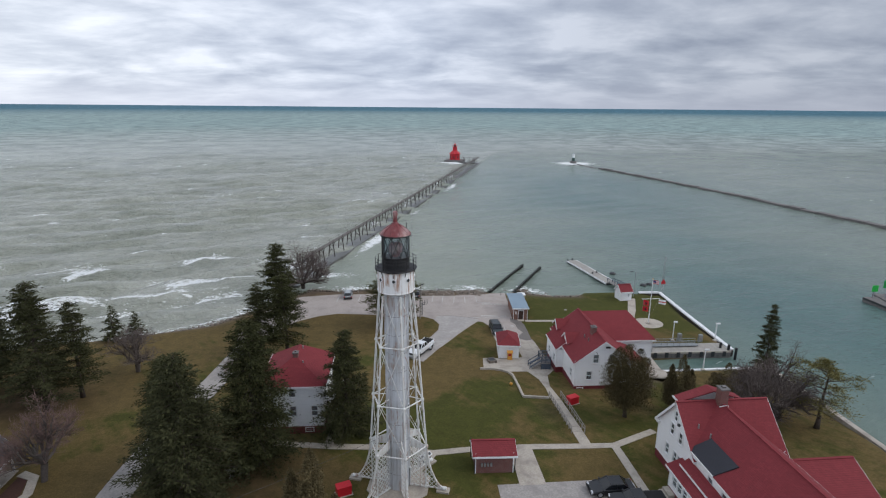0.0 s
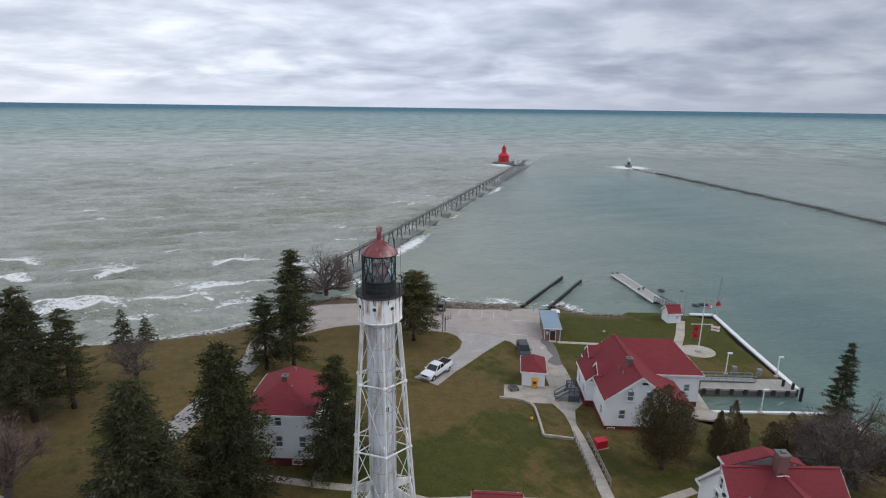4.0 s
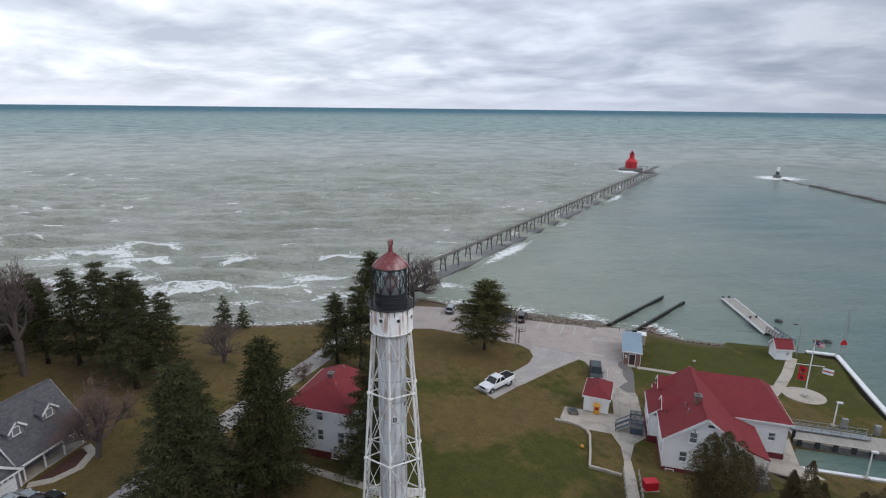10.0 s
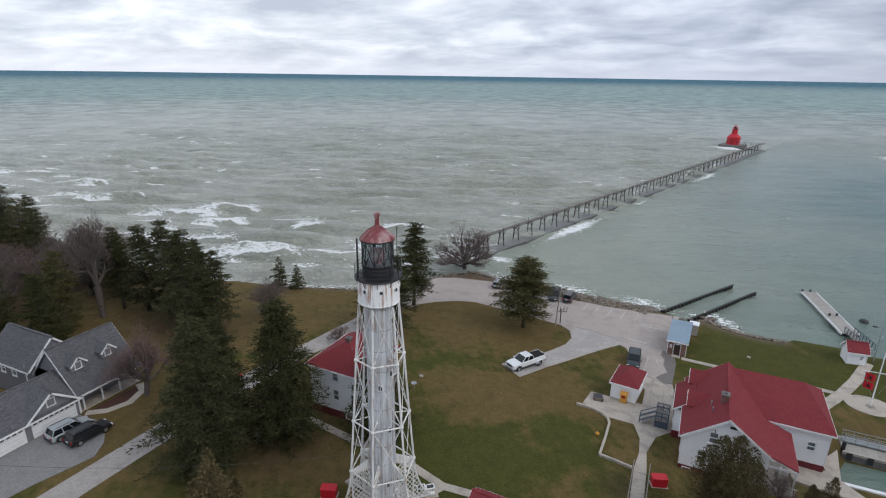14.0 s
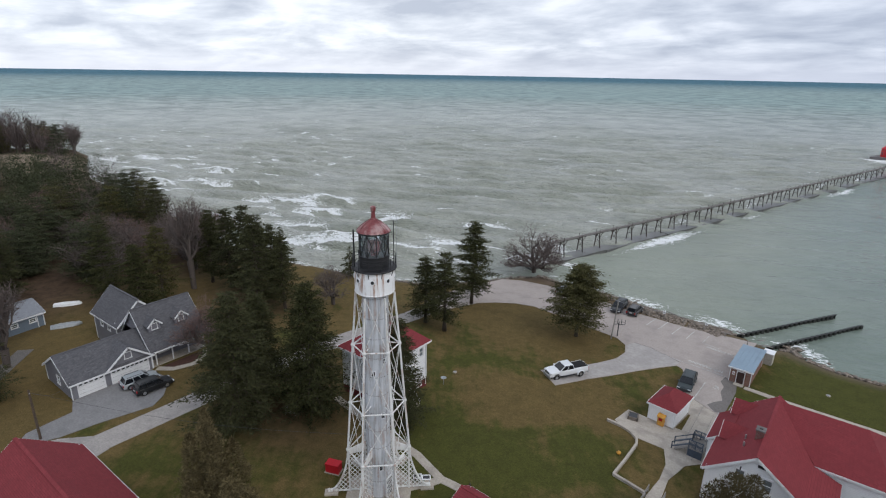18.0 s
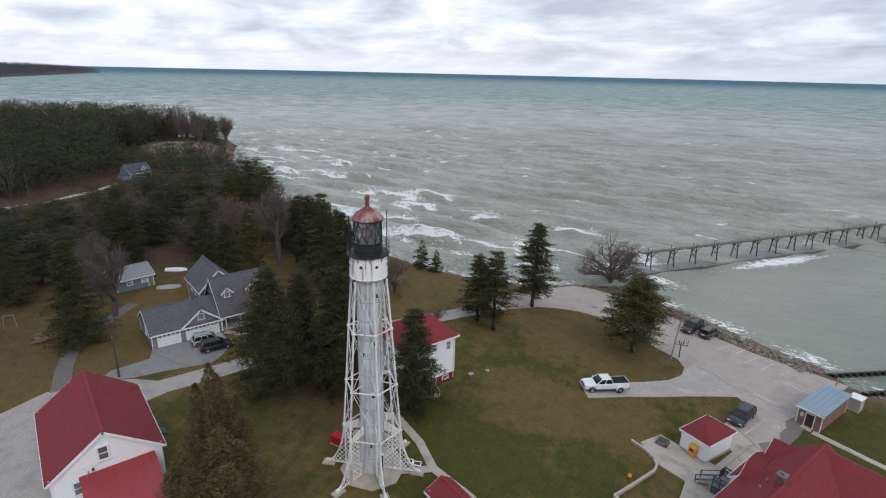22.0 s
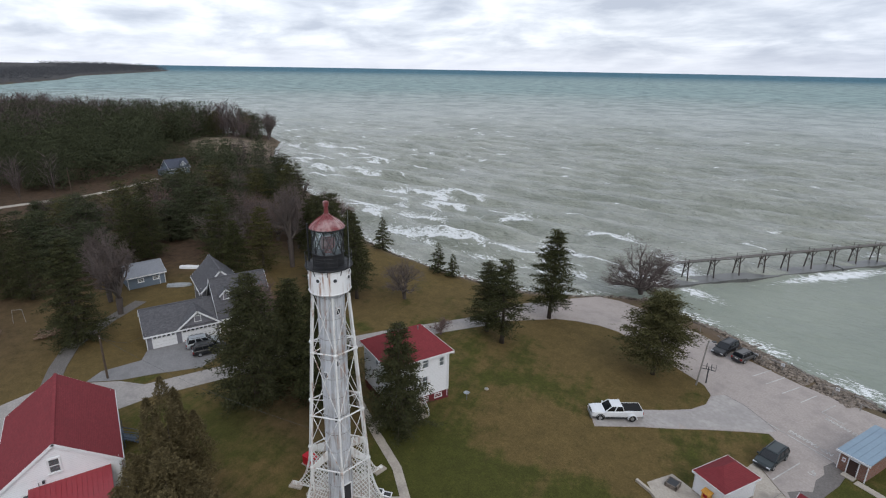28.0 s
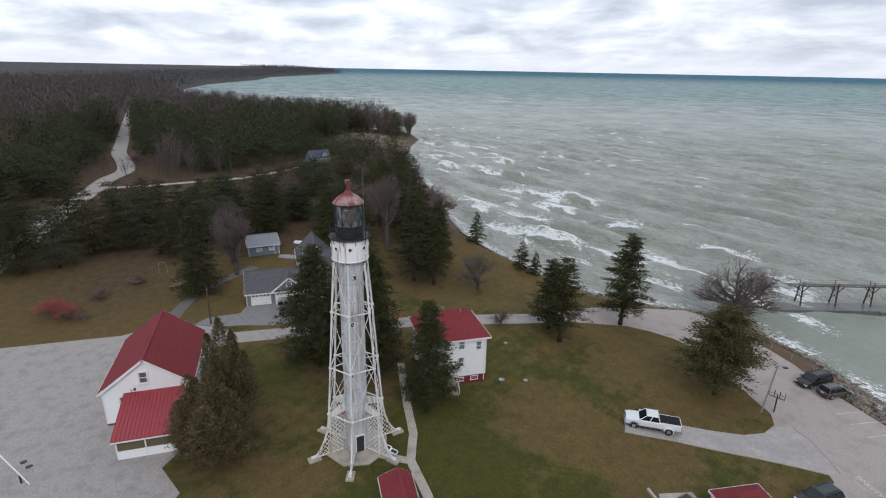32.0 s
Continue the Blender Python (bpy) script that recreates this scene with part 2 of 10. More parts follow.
def water_material():
    """Turbid lake water: body colour and painted wave shading below, wind chop that catches the sky above, foam."""
    m, t, p = tree_of("lake_water")
    v = place_of(t, world_space=True)
    slant = radians(22)
    chop = noise_of(t, 1.0, 3, place_of(t, (0.20, 0.42, 0.5), slant, True), 0.55, 0.6)
    ripple = noise_of(t, 1.0, 3, place_of(t, (0.62, 1.15, 1), slant, True), 0.6, 0.4)
    glint = noise_of(t, 1.0, 4, place_of(t, (1.7, 3.0, 1), slant + 0.2, True), 0.65)
    swell = noise_of(t, 1.0, 3, place_of(t, (0.045, 0.105, 0.1), slant, True), 0.5, 0.5)
    broad = noise_of(t, 0.006, 4, v, 0.55, 0.8)
    shade_bands = noise_of(t, 1.0, 6, place_of(t, (0.030, 0.085, 0.1), slant, True), 0.72, 0.8)
    shade_flecks = noise_of(t, 1.0, 7, place_of(t, (0.16, 0.36, 0.1), slant, True), 0.78, 0.3)

    def value(key):
        a = t.nodes.new("ShaderNodeAttribute")
        a.attribute_name = key
        return a.outputs["Fac"]

    canal, offshore, foam, face, lee = value("canal"), value("offshore"), value("foam"), value("face"), value("lee")
    green = blend(t, range_of(t, broad, 0.35, 0.65), (0.385, 0.398, 0.348), (0.450, 0.458, 0.408))
    # tint by distance: teal that holds reflected sky, then dark blue
    c = blend(t, range_of(t, offshore, 0.0, 0.50), green, (0.380, 0.490, 0.480))
    c = blend(t, range_of(t, offshore, 0.58, 0.95), c, (0.105, 0.225, 0.300))
    c = blend(t, calc(t, "MULTIPLY", lee, 0.75), c, (0.196, 0.228, 0.170))
    c = blend(t, canal, c, blend(t, range_of(t, broad, 0.4, 0.6), (0.080, 0.150, 0.140), (0.150, 0.200, 0.170)))
    # dark bands and flecks paint the shaded sides of waves, weaker in the lee
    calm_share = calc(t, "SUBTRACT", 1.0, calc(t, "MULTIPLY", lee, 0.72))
    c = blend(t, calc(t, "MULTIPLY", range_of(t, shade_bands, 0.42, 0.64, 0, 0.42), calm_share), c, blend(t, 0.55, c, (0.075, 0.100, 0.078)))
    c = blend(t, calc(t, "MULTIPLY", range_of(t, shade_flecks, 0.44, 0.64, 0, 0.50), calm_share), c, blend(t, 0.55, c, (0.055, 0.070, 0.056)))
    # dark flecks paint shaded chop, strongest far out where the mesh lies flat
    far_chop_shade = noise_of(t, 0.028, 9, v, 0.82)
    c = blend(t, calc(t, "MULTIPLY", range_of(t, far_chop_shade, 0.44, 0.58, 0, 0.95), range_of(t, offshore, 0.0, 0.2, 0.25, 1.0)), c, blend(t, 0.55, c, (0.030, 0.055, 0.060)))
    # wave faces turned to the shore are painted darker, as if shaded
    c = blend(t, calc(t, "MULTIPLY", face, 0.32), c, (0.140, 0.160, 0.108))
    lace = noise_of(t, 1.0, 8, place_of(t, (0.75, 1.5, 0.8), slant, True), 0.76, 0.8)
    streaks = noise_of(t, 1.0, 4, place_of(t, (0.13, 0.36, 0.1), slant, True), 0.55, 0.8)
    # foam of breakers and washes, torn to lace at its edges; small scattered caps
    fm = range_of(t, calc(t, "ADD", foam, calc(t, "MULTIPLY", calc(t, "SUBTRACT", lace, 0.5), 2.3)), 0.42, 0.58)
    cap = calc(t, "ADD", streaks, calc(t, "MULTIPLY", lace, 0.30))
    cm = calc(t, "MULTIPLY", range_of(t, cap, 0.875, 0.895), calc(t, "SUBTRACT", 1.0, canal))
    fm = calc(t, "MAXIMUM", calc(t, "MULTIPLY", fm, range_of(t, foam, 0.02, 0.12)), cm)
    c = blend(t, fm, c, (0.80, 0.82, 0.82))
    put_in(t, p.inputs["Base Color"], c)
    put_in(t, p.inputs["Roughness"], calc(t, "MAXIMUM", range_of(t, fm, 0, 1, 0.18, 0.9), range_of(t, offshore, 0.3, 0.9, 0.18, 0.5)))
    p.inputs["IOR"].default_value = 1.33
    put_in(t, p.inputs["Specular IOR Level"], range_of(t, offshore, 0, 0.4, 0.42, 0.05))
    h = calc(t, "ADD", calc(t, "ADD", calc(t, "MULTIPLY", chop, 2.2), calc(t, "MULTIPLY", ripple, 1.0)), calc(t, "ADD", calc(t, "MULTIPLY", swell, 2.0), calc(t, "MULTIPLY", glint, 0.35)))
    h = calc(t, "MULTIPLY", h, calc(t, "SUBTRACT", 1.0, calc(t, "MULTIPLY", lee, 0.72)))
    # longer seas farther out, where the short chop is too fine to tell apart
    sea = noise_of(t, 1.0, 5, place_of(t, (0.011, 0.034, 0.01), slant, True), 0.62, 0.4)
    h = calc(t, "ADD", h, calc(t, "MULTIPLY", calc(t, "MULTIPLY", sea, 16.0), range_of(t, offshore, 0.0, 0.2)))
    bump_of(t, p, h, 1.0, 0.75)
    # far off, sky reflected by the wave facets is put into a diffuse colour
    body, both = t.nodes.new("ShaderNodeBsdfDiffuse"), t.nodes.new("ShaderNodeMixShader")
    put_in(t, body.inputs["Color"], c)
    put_in(t, both.inputs[0], range_of(t, offshore, 0.0, 0.45, 0.0, 0.8))
    t.links.new(p.outputs[0], both.inputs[1])
    t.links.new(body.outputs[0], both.inputs[2])
    end = [n for n in t.nodes if n.type == "OUTPUT_MATERIAL"][0]
    t.links.new(both.outputs[0], end.inputs["Surface"])
    return m


def foliage(name, dark, light, spread=0.35):
    m, t, p = tree_of(name)
    g = t.nodes.new("ShaderNodeNewGeometry")
    isl = g.outputs["Random Per Island"]
    v = place_of(t, world_space=True)
    n = noise_of(t, 1.3, 3, v)
    f = calc(t, "ADD", calc(t, "MULTIPLY", isl, 0.35), calc(t, "MULTIPLY", n, 0.65))
    c = blend(t, range_of(t, f, 0.30, 0.68), dark, light)
    c = blend(t, calc(t, "MULTIPLY", random_of(t), spread), c, tuple(0.6 * a + 0.02 for a in light))
    put_in(t, p.inputs["Base Color"], c)
    p.inputs["Roughness"].default_value = 0.8
    p.inputs["Specular IOR Level"].default_value = 0.06
    return m


def brick_material(name, c1, c2, mortar):
    m, t, p = tree_of(name)
    v = place_of(t, world_space=True)
    s = t.nodes.new("ShaderNodeSeparateXYZ")
    t.links.new(v, s.inputs[0])
    k = t.nodes.new("ShaderNodeCombineXYZ")
    t.links.new(calc(t, "ADD", s.outputs[0], s.outputs[1]), k.inputs[0])
    t.links.new(s.outputs[2], k.inputs[1])
    br = t.nodes.new("ShaderNodeTexBrick")
    br.inputs["Scale"].default_value = 1.0
    br.inputs["Brick Width"].default_value, br.inputs["Row Height"].default_value = 0.22, 0.075
    br.inputs["Mortar Size"].default_value = 0.01
    br.inputs["Color1"].default_value, br.inputs["Color2"].default_value, br.inputs["Mortar"].default_value = (*c1, 1), (*c2, 1), (*mortar, 1)
    t.links.new(k.outputs[0], br.inputs["Vector"])
    st = noise_of(t, 1.3, 5, v)
    put_in(t, p.inputs["Base Color"], blend(t, range_of(t, st, 0.4, 0.75, 0, 0.5), br.outputs["Color"], tuple(x * 0.6 for x in c1)))
    p.inputs["Roughness"].default_value = 0.85
    bump_of(t, p, br.outputs["Fac"], 0.4, -0.01)
    return m


def glass_material(name, tint):
    m, t, p = tree_of(name)
    p.inputs["Base Color"].default_value = (*tint, 1)
    p.inputs["Transmission Weight"].default_value = 0.85
    p.inputs["Roughness"].default_value = 0.04
    p.inputs["IOR"].default_value = 1.45
    return m


def tower_paint(name, base, worn, rust_share):
    """White paint on iron, weathered grey and streaked with rust."""
    m, t, p = tree_of(name)
    v = place_of(t, world_space=True)
    streak = noise_of(t, 1.0, 6, place_of(t, (3.5, 3.5, 0.22), world_space=True), 0.65)
    blot = noise_of(t, 0.75, 5, v)
    fine_n = noise_of(t, 16, 5, v)
    c = blend(t, range_of(t, fine_n, 0.3, 0.7), tuple(c * 0.9 for c in base), base)
    c = blend(t, range_of(t, streak, 0.44, 0.70, 0, worn), c, tuple(x * 0.42 for x in base))
    c = blend(t, range_of(t, blot, 0.42, 0.68, 0, worn * 0.6), c, tuple(x * y for x, y in zip(base, (0.66, 0.66, 0.62))))
    rust = calc(t, "MULTIPLY", range_of(t, streak, 0.50, 0.62), range_of(t, blot, 0.45, 0.55))
    c = blend(t, calc(t, "MULTIPLY", rust, rust_share), c, (0.33, 0.15, 0.07))
    put_in(t, p.inputs["Base Color"], c)
    p.inputs["Roughness"].default_value = 0.6
    bump_of(t, p, fine_n, 0.15, 0.01)
    return m


M_LAWN, M_WATER = ground_material(), water_material()
M_ASPHALT = plain("worn_asphalt", (0.33, 0.305, 0.285), 0.9, vary=0.2, grain=5, dirt=(0.22, 0.205, 0.195), dirt_amount=0.7)
M_LOT = plain("pale_worn_asphalt", (0.37, 0.325, 0.298), 0.9, vary=0.16, grain=4, dirt=(0.27, 0.24, 0.222), dirt_amount=0.7)
M_CONC = plain("pale_concrete", (0.42, 0.375, 0.32), 0.85, vary=0.16, grain=5, dirt=(0.23, 0.205, 0.18), dirt_amount=0.7)
M_LANE = plain("grey_lane_asphalt", (0.375, 0.350, 0.332), 0.9, vary=0.16, grain=2, dirt=(0.30, 0.28, 0.268), dirt_amount=0.7)
M_DAMP = plain("damp_asphalt", (0.15, 0.135, 0.125), 0.7, vary=0.3, grain=4, dirt=(0.09, 0.083, 0.078))
M_DRIVE = plain("grey_driveway", (0.21, 0.205, 0.205), 0.9, vary=0.2, grain=5, dirt=(0.13, 0.13, 0.13))
M_GRAVEL = plain("grey_gravel", (0.145, 0.132, 0.122), 0.95, vary=0.4, grain=9, bump=0.5)
M_LINE = plain("faded_white_marking", (0.52, 0.51, 0.49), 0.8, vary=0.25, grain=5, dirt=(0.30, 0.28, 0.27), dirt_amount=0.8)
M_WHITE = plain("white_trim_paint", (0.76, 0.77, 0.78), 0.5, vary=0.05, grain=8, dirt=(0.6, 0.6, 0.6))
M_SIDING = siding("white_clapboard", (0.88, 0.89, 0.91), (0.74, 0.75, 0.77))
M_TOWER = tower_paint("weathered_white_iron", (0.80, 0.80, 0.78), 0.45, 0.7)
M_TUBE = tower_paint("streaked_grey_white_iron", (0.66, 0.68, 0.71), 0.75, 0.55)
M_WATCH = tower_paint("white_watch_room_paint", (0.90, 0.90, 0.90), 0.22, 0.9)
M_REDROOF = shingle("red_shingle", (0.205, 0.036, 0.042), vary=0.12)
M_REDMETAL = plain("red_sheet_metal", (0.30, 0.035, 0.045), 0.45, vary=0.12, grain=3)
M_REDBASE = plain("dark_red_foundation", (0.14, 0.018, 0.024), 0.7)
# pale patches over the red are mixed into the colour
M_LANTERN_RED = plain("faded_red_paint", (0.19, 0.040, 0.042), 0.32, vary=0.25, grain=5, dirt=(0.62, 0.50, 0.48), dirt_amount=0.75)
M_BRIGHTRED = plain("bright_red_paint", (0.50, 0.010, 0.022), 0.5, vary=0.15)
M_BLACK = plain("black_iron_paint", (0.018, 0.018, 0.020), 0.55, vary=0.3)
M_GREYBACKING = plain("grey_window_backing", (0.20, 0.21, 0.22), 0.6, vary=0.2, grain=3)
M_WETCONC = plain("wet_concrete", (0.115, 0.116, 0.108), 0.35, vary=0.25, grain=2.2, dirt=(0.055, 0.055, 0.055), dirt_amount=0.8)
M_RUSTDECK = plain("weathered_walkway", (0.12, 0.105, 0.095), 0.8, vary=0.25, grain=5)
M_MATTEBLACK = plain("matte_black_cover", (0.008, 0.008, 0.009), 0.9, vary=0.3, grain=4)
M_PILE = plain("wet_black_steel", (0.022, 0.024, 0.020), 0.7, vary=0.35, grain=3)
M_SEAM = plain("weathered_seam", (0.23, 0.22, 0.21), 0.7, vary=0.3, grain=6, dirt=(0.16, 0.10, 0.07), dirt_amount=0.7)
M_DARK = plain("dark_fittings", (0.03, 0.032, 0.036), 0.5)
M_STEEL = plain("galvanised_steel", (0.34, 0.36, 0.37), 0.5, metal=0.6)
M_RUST = plain("rusted_steel_piling", (0.045, 0.036, 0.030), 0.8, vary=0.5, grain=4, dirt=(0.10, 0.06, 0.035))
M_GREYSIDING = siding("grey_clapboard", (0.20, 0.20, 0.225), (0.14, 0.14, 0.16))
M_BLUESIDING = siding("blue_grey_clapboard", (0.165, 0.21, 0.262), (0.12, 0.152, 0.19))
M_GREYROOF = shingle("grey_shingle", (0.105, 0.104, 0.112))
M_BLUEROOF = plain("blue_metal_roof", (0.21, 0.29, 0.36), 0.45, vary=0.08, grain=3, dirt=(0.15, 0.2, 0.26))
M_BLACKROOF = plain("black_roofing_felt", (0.030, 0.031, 0.040), 0.8)
M_BRICK = brick_material("red_brown_brick", (0.26, 0.105, 0.070), (0.17, 0.075, 0.052), (0.24, 0.21, 0.18))
M_OLDBRICK = brick_material("old_brick", (0.21, 0.075, 0.062), (0.14, 0.055, 0.048), (0.20, 0.15, 0.14))
M_GLASS = glass_material("window_glass", (0.55, 0.62, 0.66))
M_CARGLASS = plain("tinted_car_glass", (0.012, 0.014, 0.017), 0.06, vary=0.05, bump=0)
M_WOOD = plain("weathered_grey_wood", (0.27, 0.25, 0.23), 0.85, vary=0.3, grain=7)
M_DECK = plain("weathered_deck_boards", (0.36, 0.34, 0.31), 0.85, vary=0.22, grain=6, per_object=0.3)
M_LOG = plain("cut_brown_logs", (0.165, 0.108, 0.072), 0.9, vary=0.4, grain=6)
M_POLE = plain("brown_utility_pole", (0.085, 0.060, 0.042), 0.9, vary=0.4)
M_BARK = plain("conifer_bark", (0.060, 0.045, 0.035), 0.95, vary=0.4, grain=5, bump=0.5)
M_GREYBARK = plain("grey_bark", (0.108, 0.089, 0.080), 0.95, vary=0.3, grain=5, bump=0.4)
M_TWIG = plain("bare_twigs", (0.138, 0.108, 0.097), 0.95, vary=0.35, grain=2, bump=0, per_object=0.5)
M_REDTWIG = plain("reddish_twigs", (0.175, 0.112, 0.098), 0.95, vary=0.3, grain=2, bump=0, per_object=0.4)
M_SPRUCE = foliage("spruce_needles", (0.020, 0.024, 0.010), (0.078, 0.080, 0.034))
M_PINE = foliage("pine_needles", (0.028, 0.030, 0.010), (0.122, 0.114, 0.046))
M_YELLOWPINE = foliage("yellowed_pine_needles", (0.075, 0.070, 0.022), (0.19, 0.165, 0.06))
M_CEDAR = foliage("cedar_foliage", (0.055, 0.044, 0.022), (0.165, 0.132, 0.066))
M_DARKCEDAR = foliage("dark_cedar_foliage", (0.034, 0.029, 0.012), (0.112, 0.090, 0.042))
M_WOODLAND = foliage("mixed_woodland", (0.024, 0.031, 0.016), (0.080, 0.089, 0.046))
M_BAREWOOD = foliage("leafless_woodland", (0.052, 0.042, 0.040), (0.165, 0.134, 0.126))
M_ROCK = plain("shore_rock", (0.215, 0.180, 0.150), 0.9, vary=0.55, grain=3, bump=0.5, per_object=0.9)
M_RUBBLE = foliage("shore_rubble", (0.050, 0.041, 0.034), (0.310, 0.260, 0.215))
M_PIERCONC = plain("stained_pier_concrete", (0.15, 0.14, 0.135), 0.8, vary=0.3, grain=2, dirt=(0.08, 0.078, 0.078))
M_TYRE = plain("tyre_rubber", (0.018, 0.018, 0.018), 0.85)
M_RIM = plain("alloy_rim", (0.45, 0.46, 0.48), 0.35, metal=0.8)
M_LAMPRED = plain("red_tail_lamp", (0.35, 0.01, 0.01), 0.25)
M_LAMPCLEAR = plain("clear_headlamp", (0.6, 0.62, 0.65), 0.15)
M_YELLOW = plain("yellow_paint", (0.62, 0.30, 0.045), 0.55)
M_GREEN = plain("green_sign_paint", (0.02, 0.33, 0.07), 0.5)
M_FLAGBLUE = plain("blue_cloth", (0.03, 0.04, 0.16), 0.9)
M_NAVY = plain("navy_railing_paint", (0.055, 0.075, 0.105), 0.6)
M_FOAM = plain("breaking_foam", (0.80, 0.82, 0.82), 0.9, vary=0.08, grain=2, bump=0.6)


# ---- mesh building ----
class Solid:
    """Vertices and faces gathered for one mesh."""

    def __init__(self):
        self.v, self.f = [], []

    def add(self, pts, faces):
        n = len(self.v)
        self.v.extend(tuple(p) for p in pts)
        self.f.extend(tuple(i + n for i in f) for f in faces)
        return self

    def box(self, x0, x1, y0, y1, z0, z1, m=None):
        pts = [Vector(p) for p in ((x0, y0, z0), (x1, y0, z0), (x1, y1, z0), (x0, y1, z0), (x0, y0, z1), (x1, y0, z1), (x1, y1, z1), (x0, y1, z1))]
        if m is not None:
            pts = [m @ p for p in pts]
        return self.add(pts, [(0, 3, 2, 1), (4, 5, 6, 7), (0, 1, 5, 4), (1, 2, 6, 5), (2, 3, 7, 6), (3, 0, 4, 7)])

    def bar(self, a, b, w, h=None):
        """A square bar from a to b."""
        a, b = Vector(a), Vector(b)
        h = h or w
        d = (b - a).normalized()
        s = d.cross(Vector((0, 0, 1)))
        s = s.normalized() if s.length > 1e-4 else Vector((1, 0, 0))
        u = s.cross(d)
        pts = [p + s * i * w / 2 + u * j * h / 2 for p in (a, b) for i, j in ((-1, -1), (1, -1), (1, 1), (-1, 1))]
        return self.add(pts, [(0, 1, 2, 3), (7, 6, 5, 4), (0, 4, 5, 1), (1, 5, 6, 2), (2, 6, 7, 3), (3, 7, 4, 0)])

    def rod(self, a, b, r0, r1=None, n=8, caps=True):
        a, b = Vector(a), Vector(b)
        r1 = r0 if r1 is None else r1
        d = (b - a).normalized()
        s = d.cross(Vector((0, 0, 1)))
        s = s.normalized() if s.length > 1e-4 else Vector((1, 0, 0))
        u = s.cross(d)
        pts = []
        for p, r in ((a, r0), (b, r1)):
            pts += [p + (s * math.cos(k * math.tau / n) + u * math.sin(k * math.tau / n)) * r for k in range(n)]
        fs = [(k, (k + 1) % n, n + (k + 1) % n, n + k) for k in range(n)]
        if caps:
            fs += [tuple(range(n - 1, -1, -1)), tuple(range(n, 2 * n))]
        return self.add(pts, fs)

    def lathe(self, profile, n=24, centre=(0, 0, 0), closed=True):
        """Turned about z from (radius, height) pairs."""
        cx, cy, cz = centre
        pts = [(cx + r * math.cos(k * math.tau / n), cy + r * math.sin(k * math.tau / n), cz + z) for r, z in profile for k in range(n)]
        m = len(profile)
        fs = [(i * n + k, i * n + (k + 1) % n, (i + 1) * n + (k + 1) % n, (i + 1) * n + k) for i in range(m - 1) for k in range(n)]
        if closed:
            fs += [tuple(range(n - 1, -1, -1)), tuple(range((m - 1) * n, m * n))]
        return self.add(pts, fs)

    def prism(self, outline, z0, z1):
        n = len(outline)
        pts = [(x, y, z0) for x, y in outline] + [(x, y, z1) for x, y in outline]
        return self.add(pts, [tuple(range(n - 1, -1, -1)), tuple(range(n, 2 * n))] + [(k, (k + 1) % n, n + (k + 1) % n, n + k) for k in range(n)])

    def ring(self, x0, x1, z0, z1, t, y0, y1, foot=True):
        """A frame of width t; without a foot it is open below."""
        if not foot:
            pts = [(x, y, z) for y in (y0, y1) for x, z in ((x0, z0), (x0, z1), (x1, z1), (x1, z0), (x1 - t, z0), (x1 - t, z1 - t), (x0 + t, z1 - t), (x0 + t, z0))]
            fs = [(0, 1, 6, 7), (1, 2, 5, 6), (2, 3, 4, 5)]
            return self.add(pts, fs + [tuple(i + 8 for i in reversed(f)) for f in fs] + [(k, k + 8, (k + 1) % 8 + 8, (k + 1) % 8) for k in range(8)])
        pts = [(x, y, z) for y in (y0, y1) for x, z in ((x0, z0), (x1, z0), (x1, z1), (x0, z1), (x0 + t, z0 + t), (x1 - t, z0 + t), (x1 - t, z1 - t), (x0 + t, z1 - t))]
        fs = []
        for k in range(4):
            n = (k + 1) % 4
            fs += [(k, n, n + 4, k + 4), (k + 8, k + 12, n + 12, n + 8), (k, k + 8, n + 8, n), (k + 4, n + 4, n + 12, k + 12)]
        return self.add(pts, fs)

    def upright(self, outline, d0, d1, along="y"):
        """A standing plate with an outline of (across, height), from d0 to d1."""
        n = len(outline)
        to = (lambda u, z, d: (u, d, z)) if along == "y" else (lambda u, z, d: (d, u, z))
        pts = [to(u, z, d) for d in (d0, d1) for u, z in outline]
        return self.add(pts, [tuple(range(n)), tuple(range(2 * n - 1, n - 1, -1))] + [(k, n + k, n + (k + 1) % n, (k + 1) % n) for k in range(n)])

    def slab(self, pts, thick):
        """A plate from a ring of points, thickened downwards along its normal."""
        p = [Vector(q) for q in pts]
        nrm = (p[1] - p[0]).cross(p[2] - p[0]).normalized()
        if nrm.z < 0:
            nrm = -nrm
            p.reverse()
        n = len(p)
        low_p = [q - nrm * thick for q in p]
        return self.add(p + low_p, [tuple(range(n)), tuple(range(2 * n - 1, n - 1, -1))] + [(k, n + k, n + (k + 1) % n, (k + 1) % n) for k in range(n)])

    def weld(self):
        """Joins corners that lie in one place."""
        seen, order, to = {}, [], []
        for p in self.v:
            key = tuple(round(c, 4) for c in p)
            if key not in seen:
                seen[key] = len(order)
                order.append(p)
            to.append(seen[key])
        self.v, self.f = order, [tuple(to[i] for i in f) for f in self.f]
        return self

    def mesh(self, name, mat, smooth=False):
        me = bpy.data.meshes.new(name)
        me.from_pydata(self.v, [], self.f)
        me.materials.append(mat)
        if smooth:
            me.polygons.foreach_set("use_smooth", [True] * len(me.polygons))
        me.update()
        return me


def part(name, solid, mat, parent=None, label="", smooth=False, at=None):
    """One mesh object, under a thing or a part if one is given."""
    me = solid if isinstance(solid, bpy.types.Mesh) else solid.mesh(name, mat, smooth)
    ob = new(name, me)
    if parent is not None:
        ob.parent = parent
    if at is not None:
        ob.matrix_basis = at
    return tagged(ob, label)


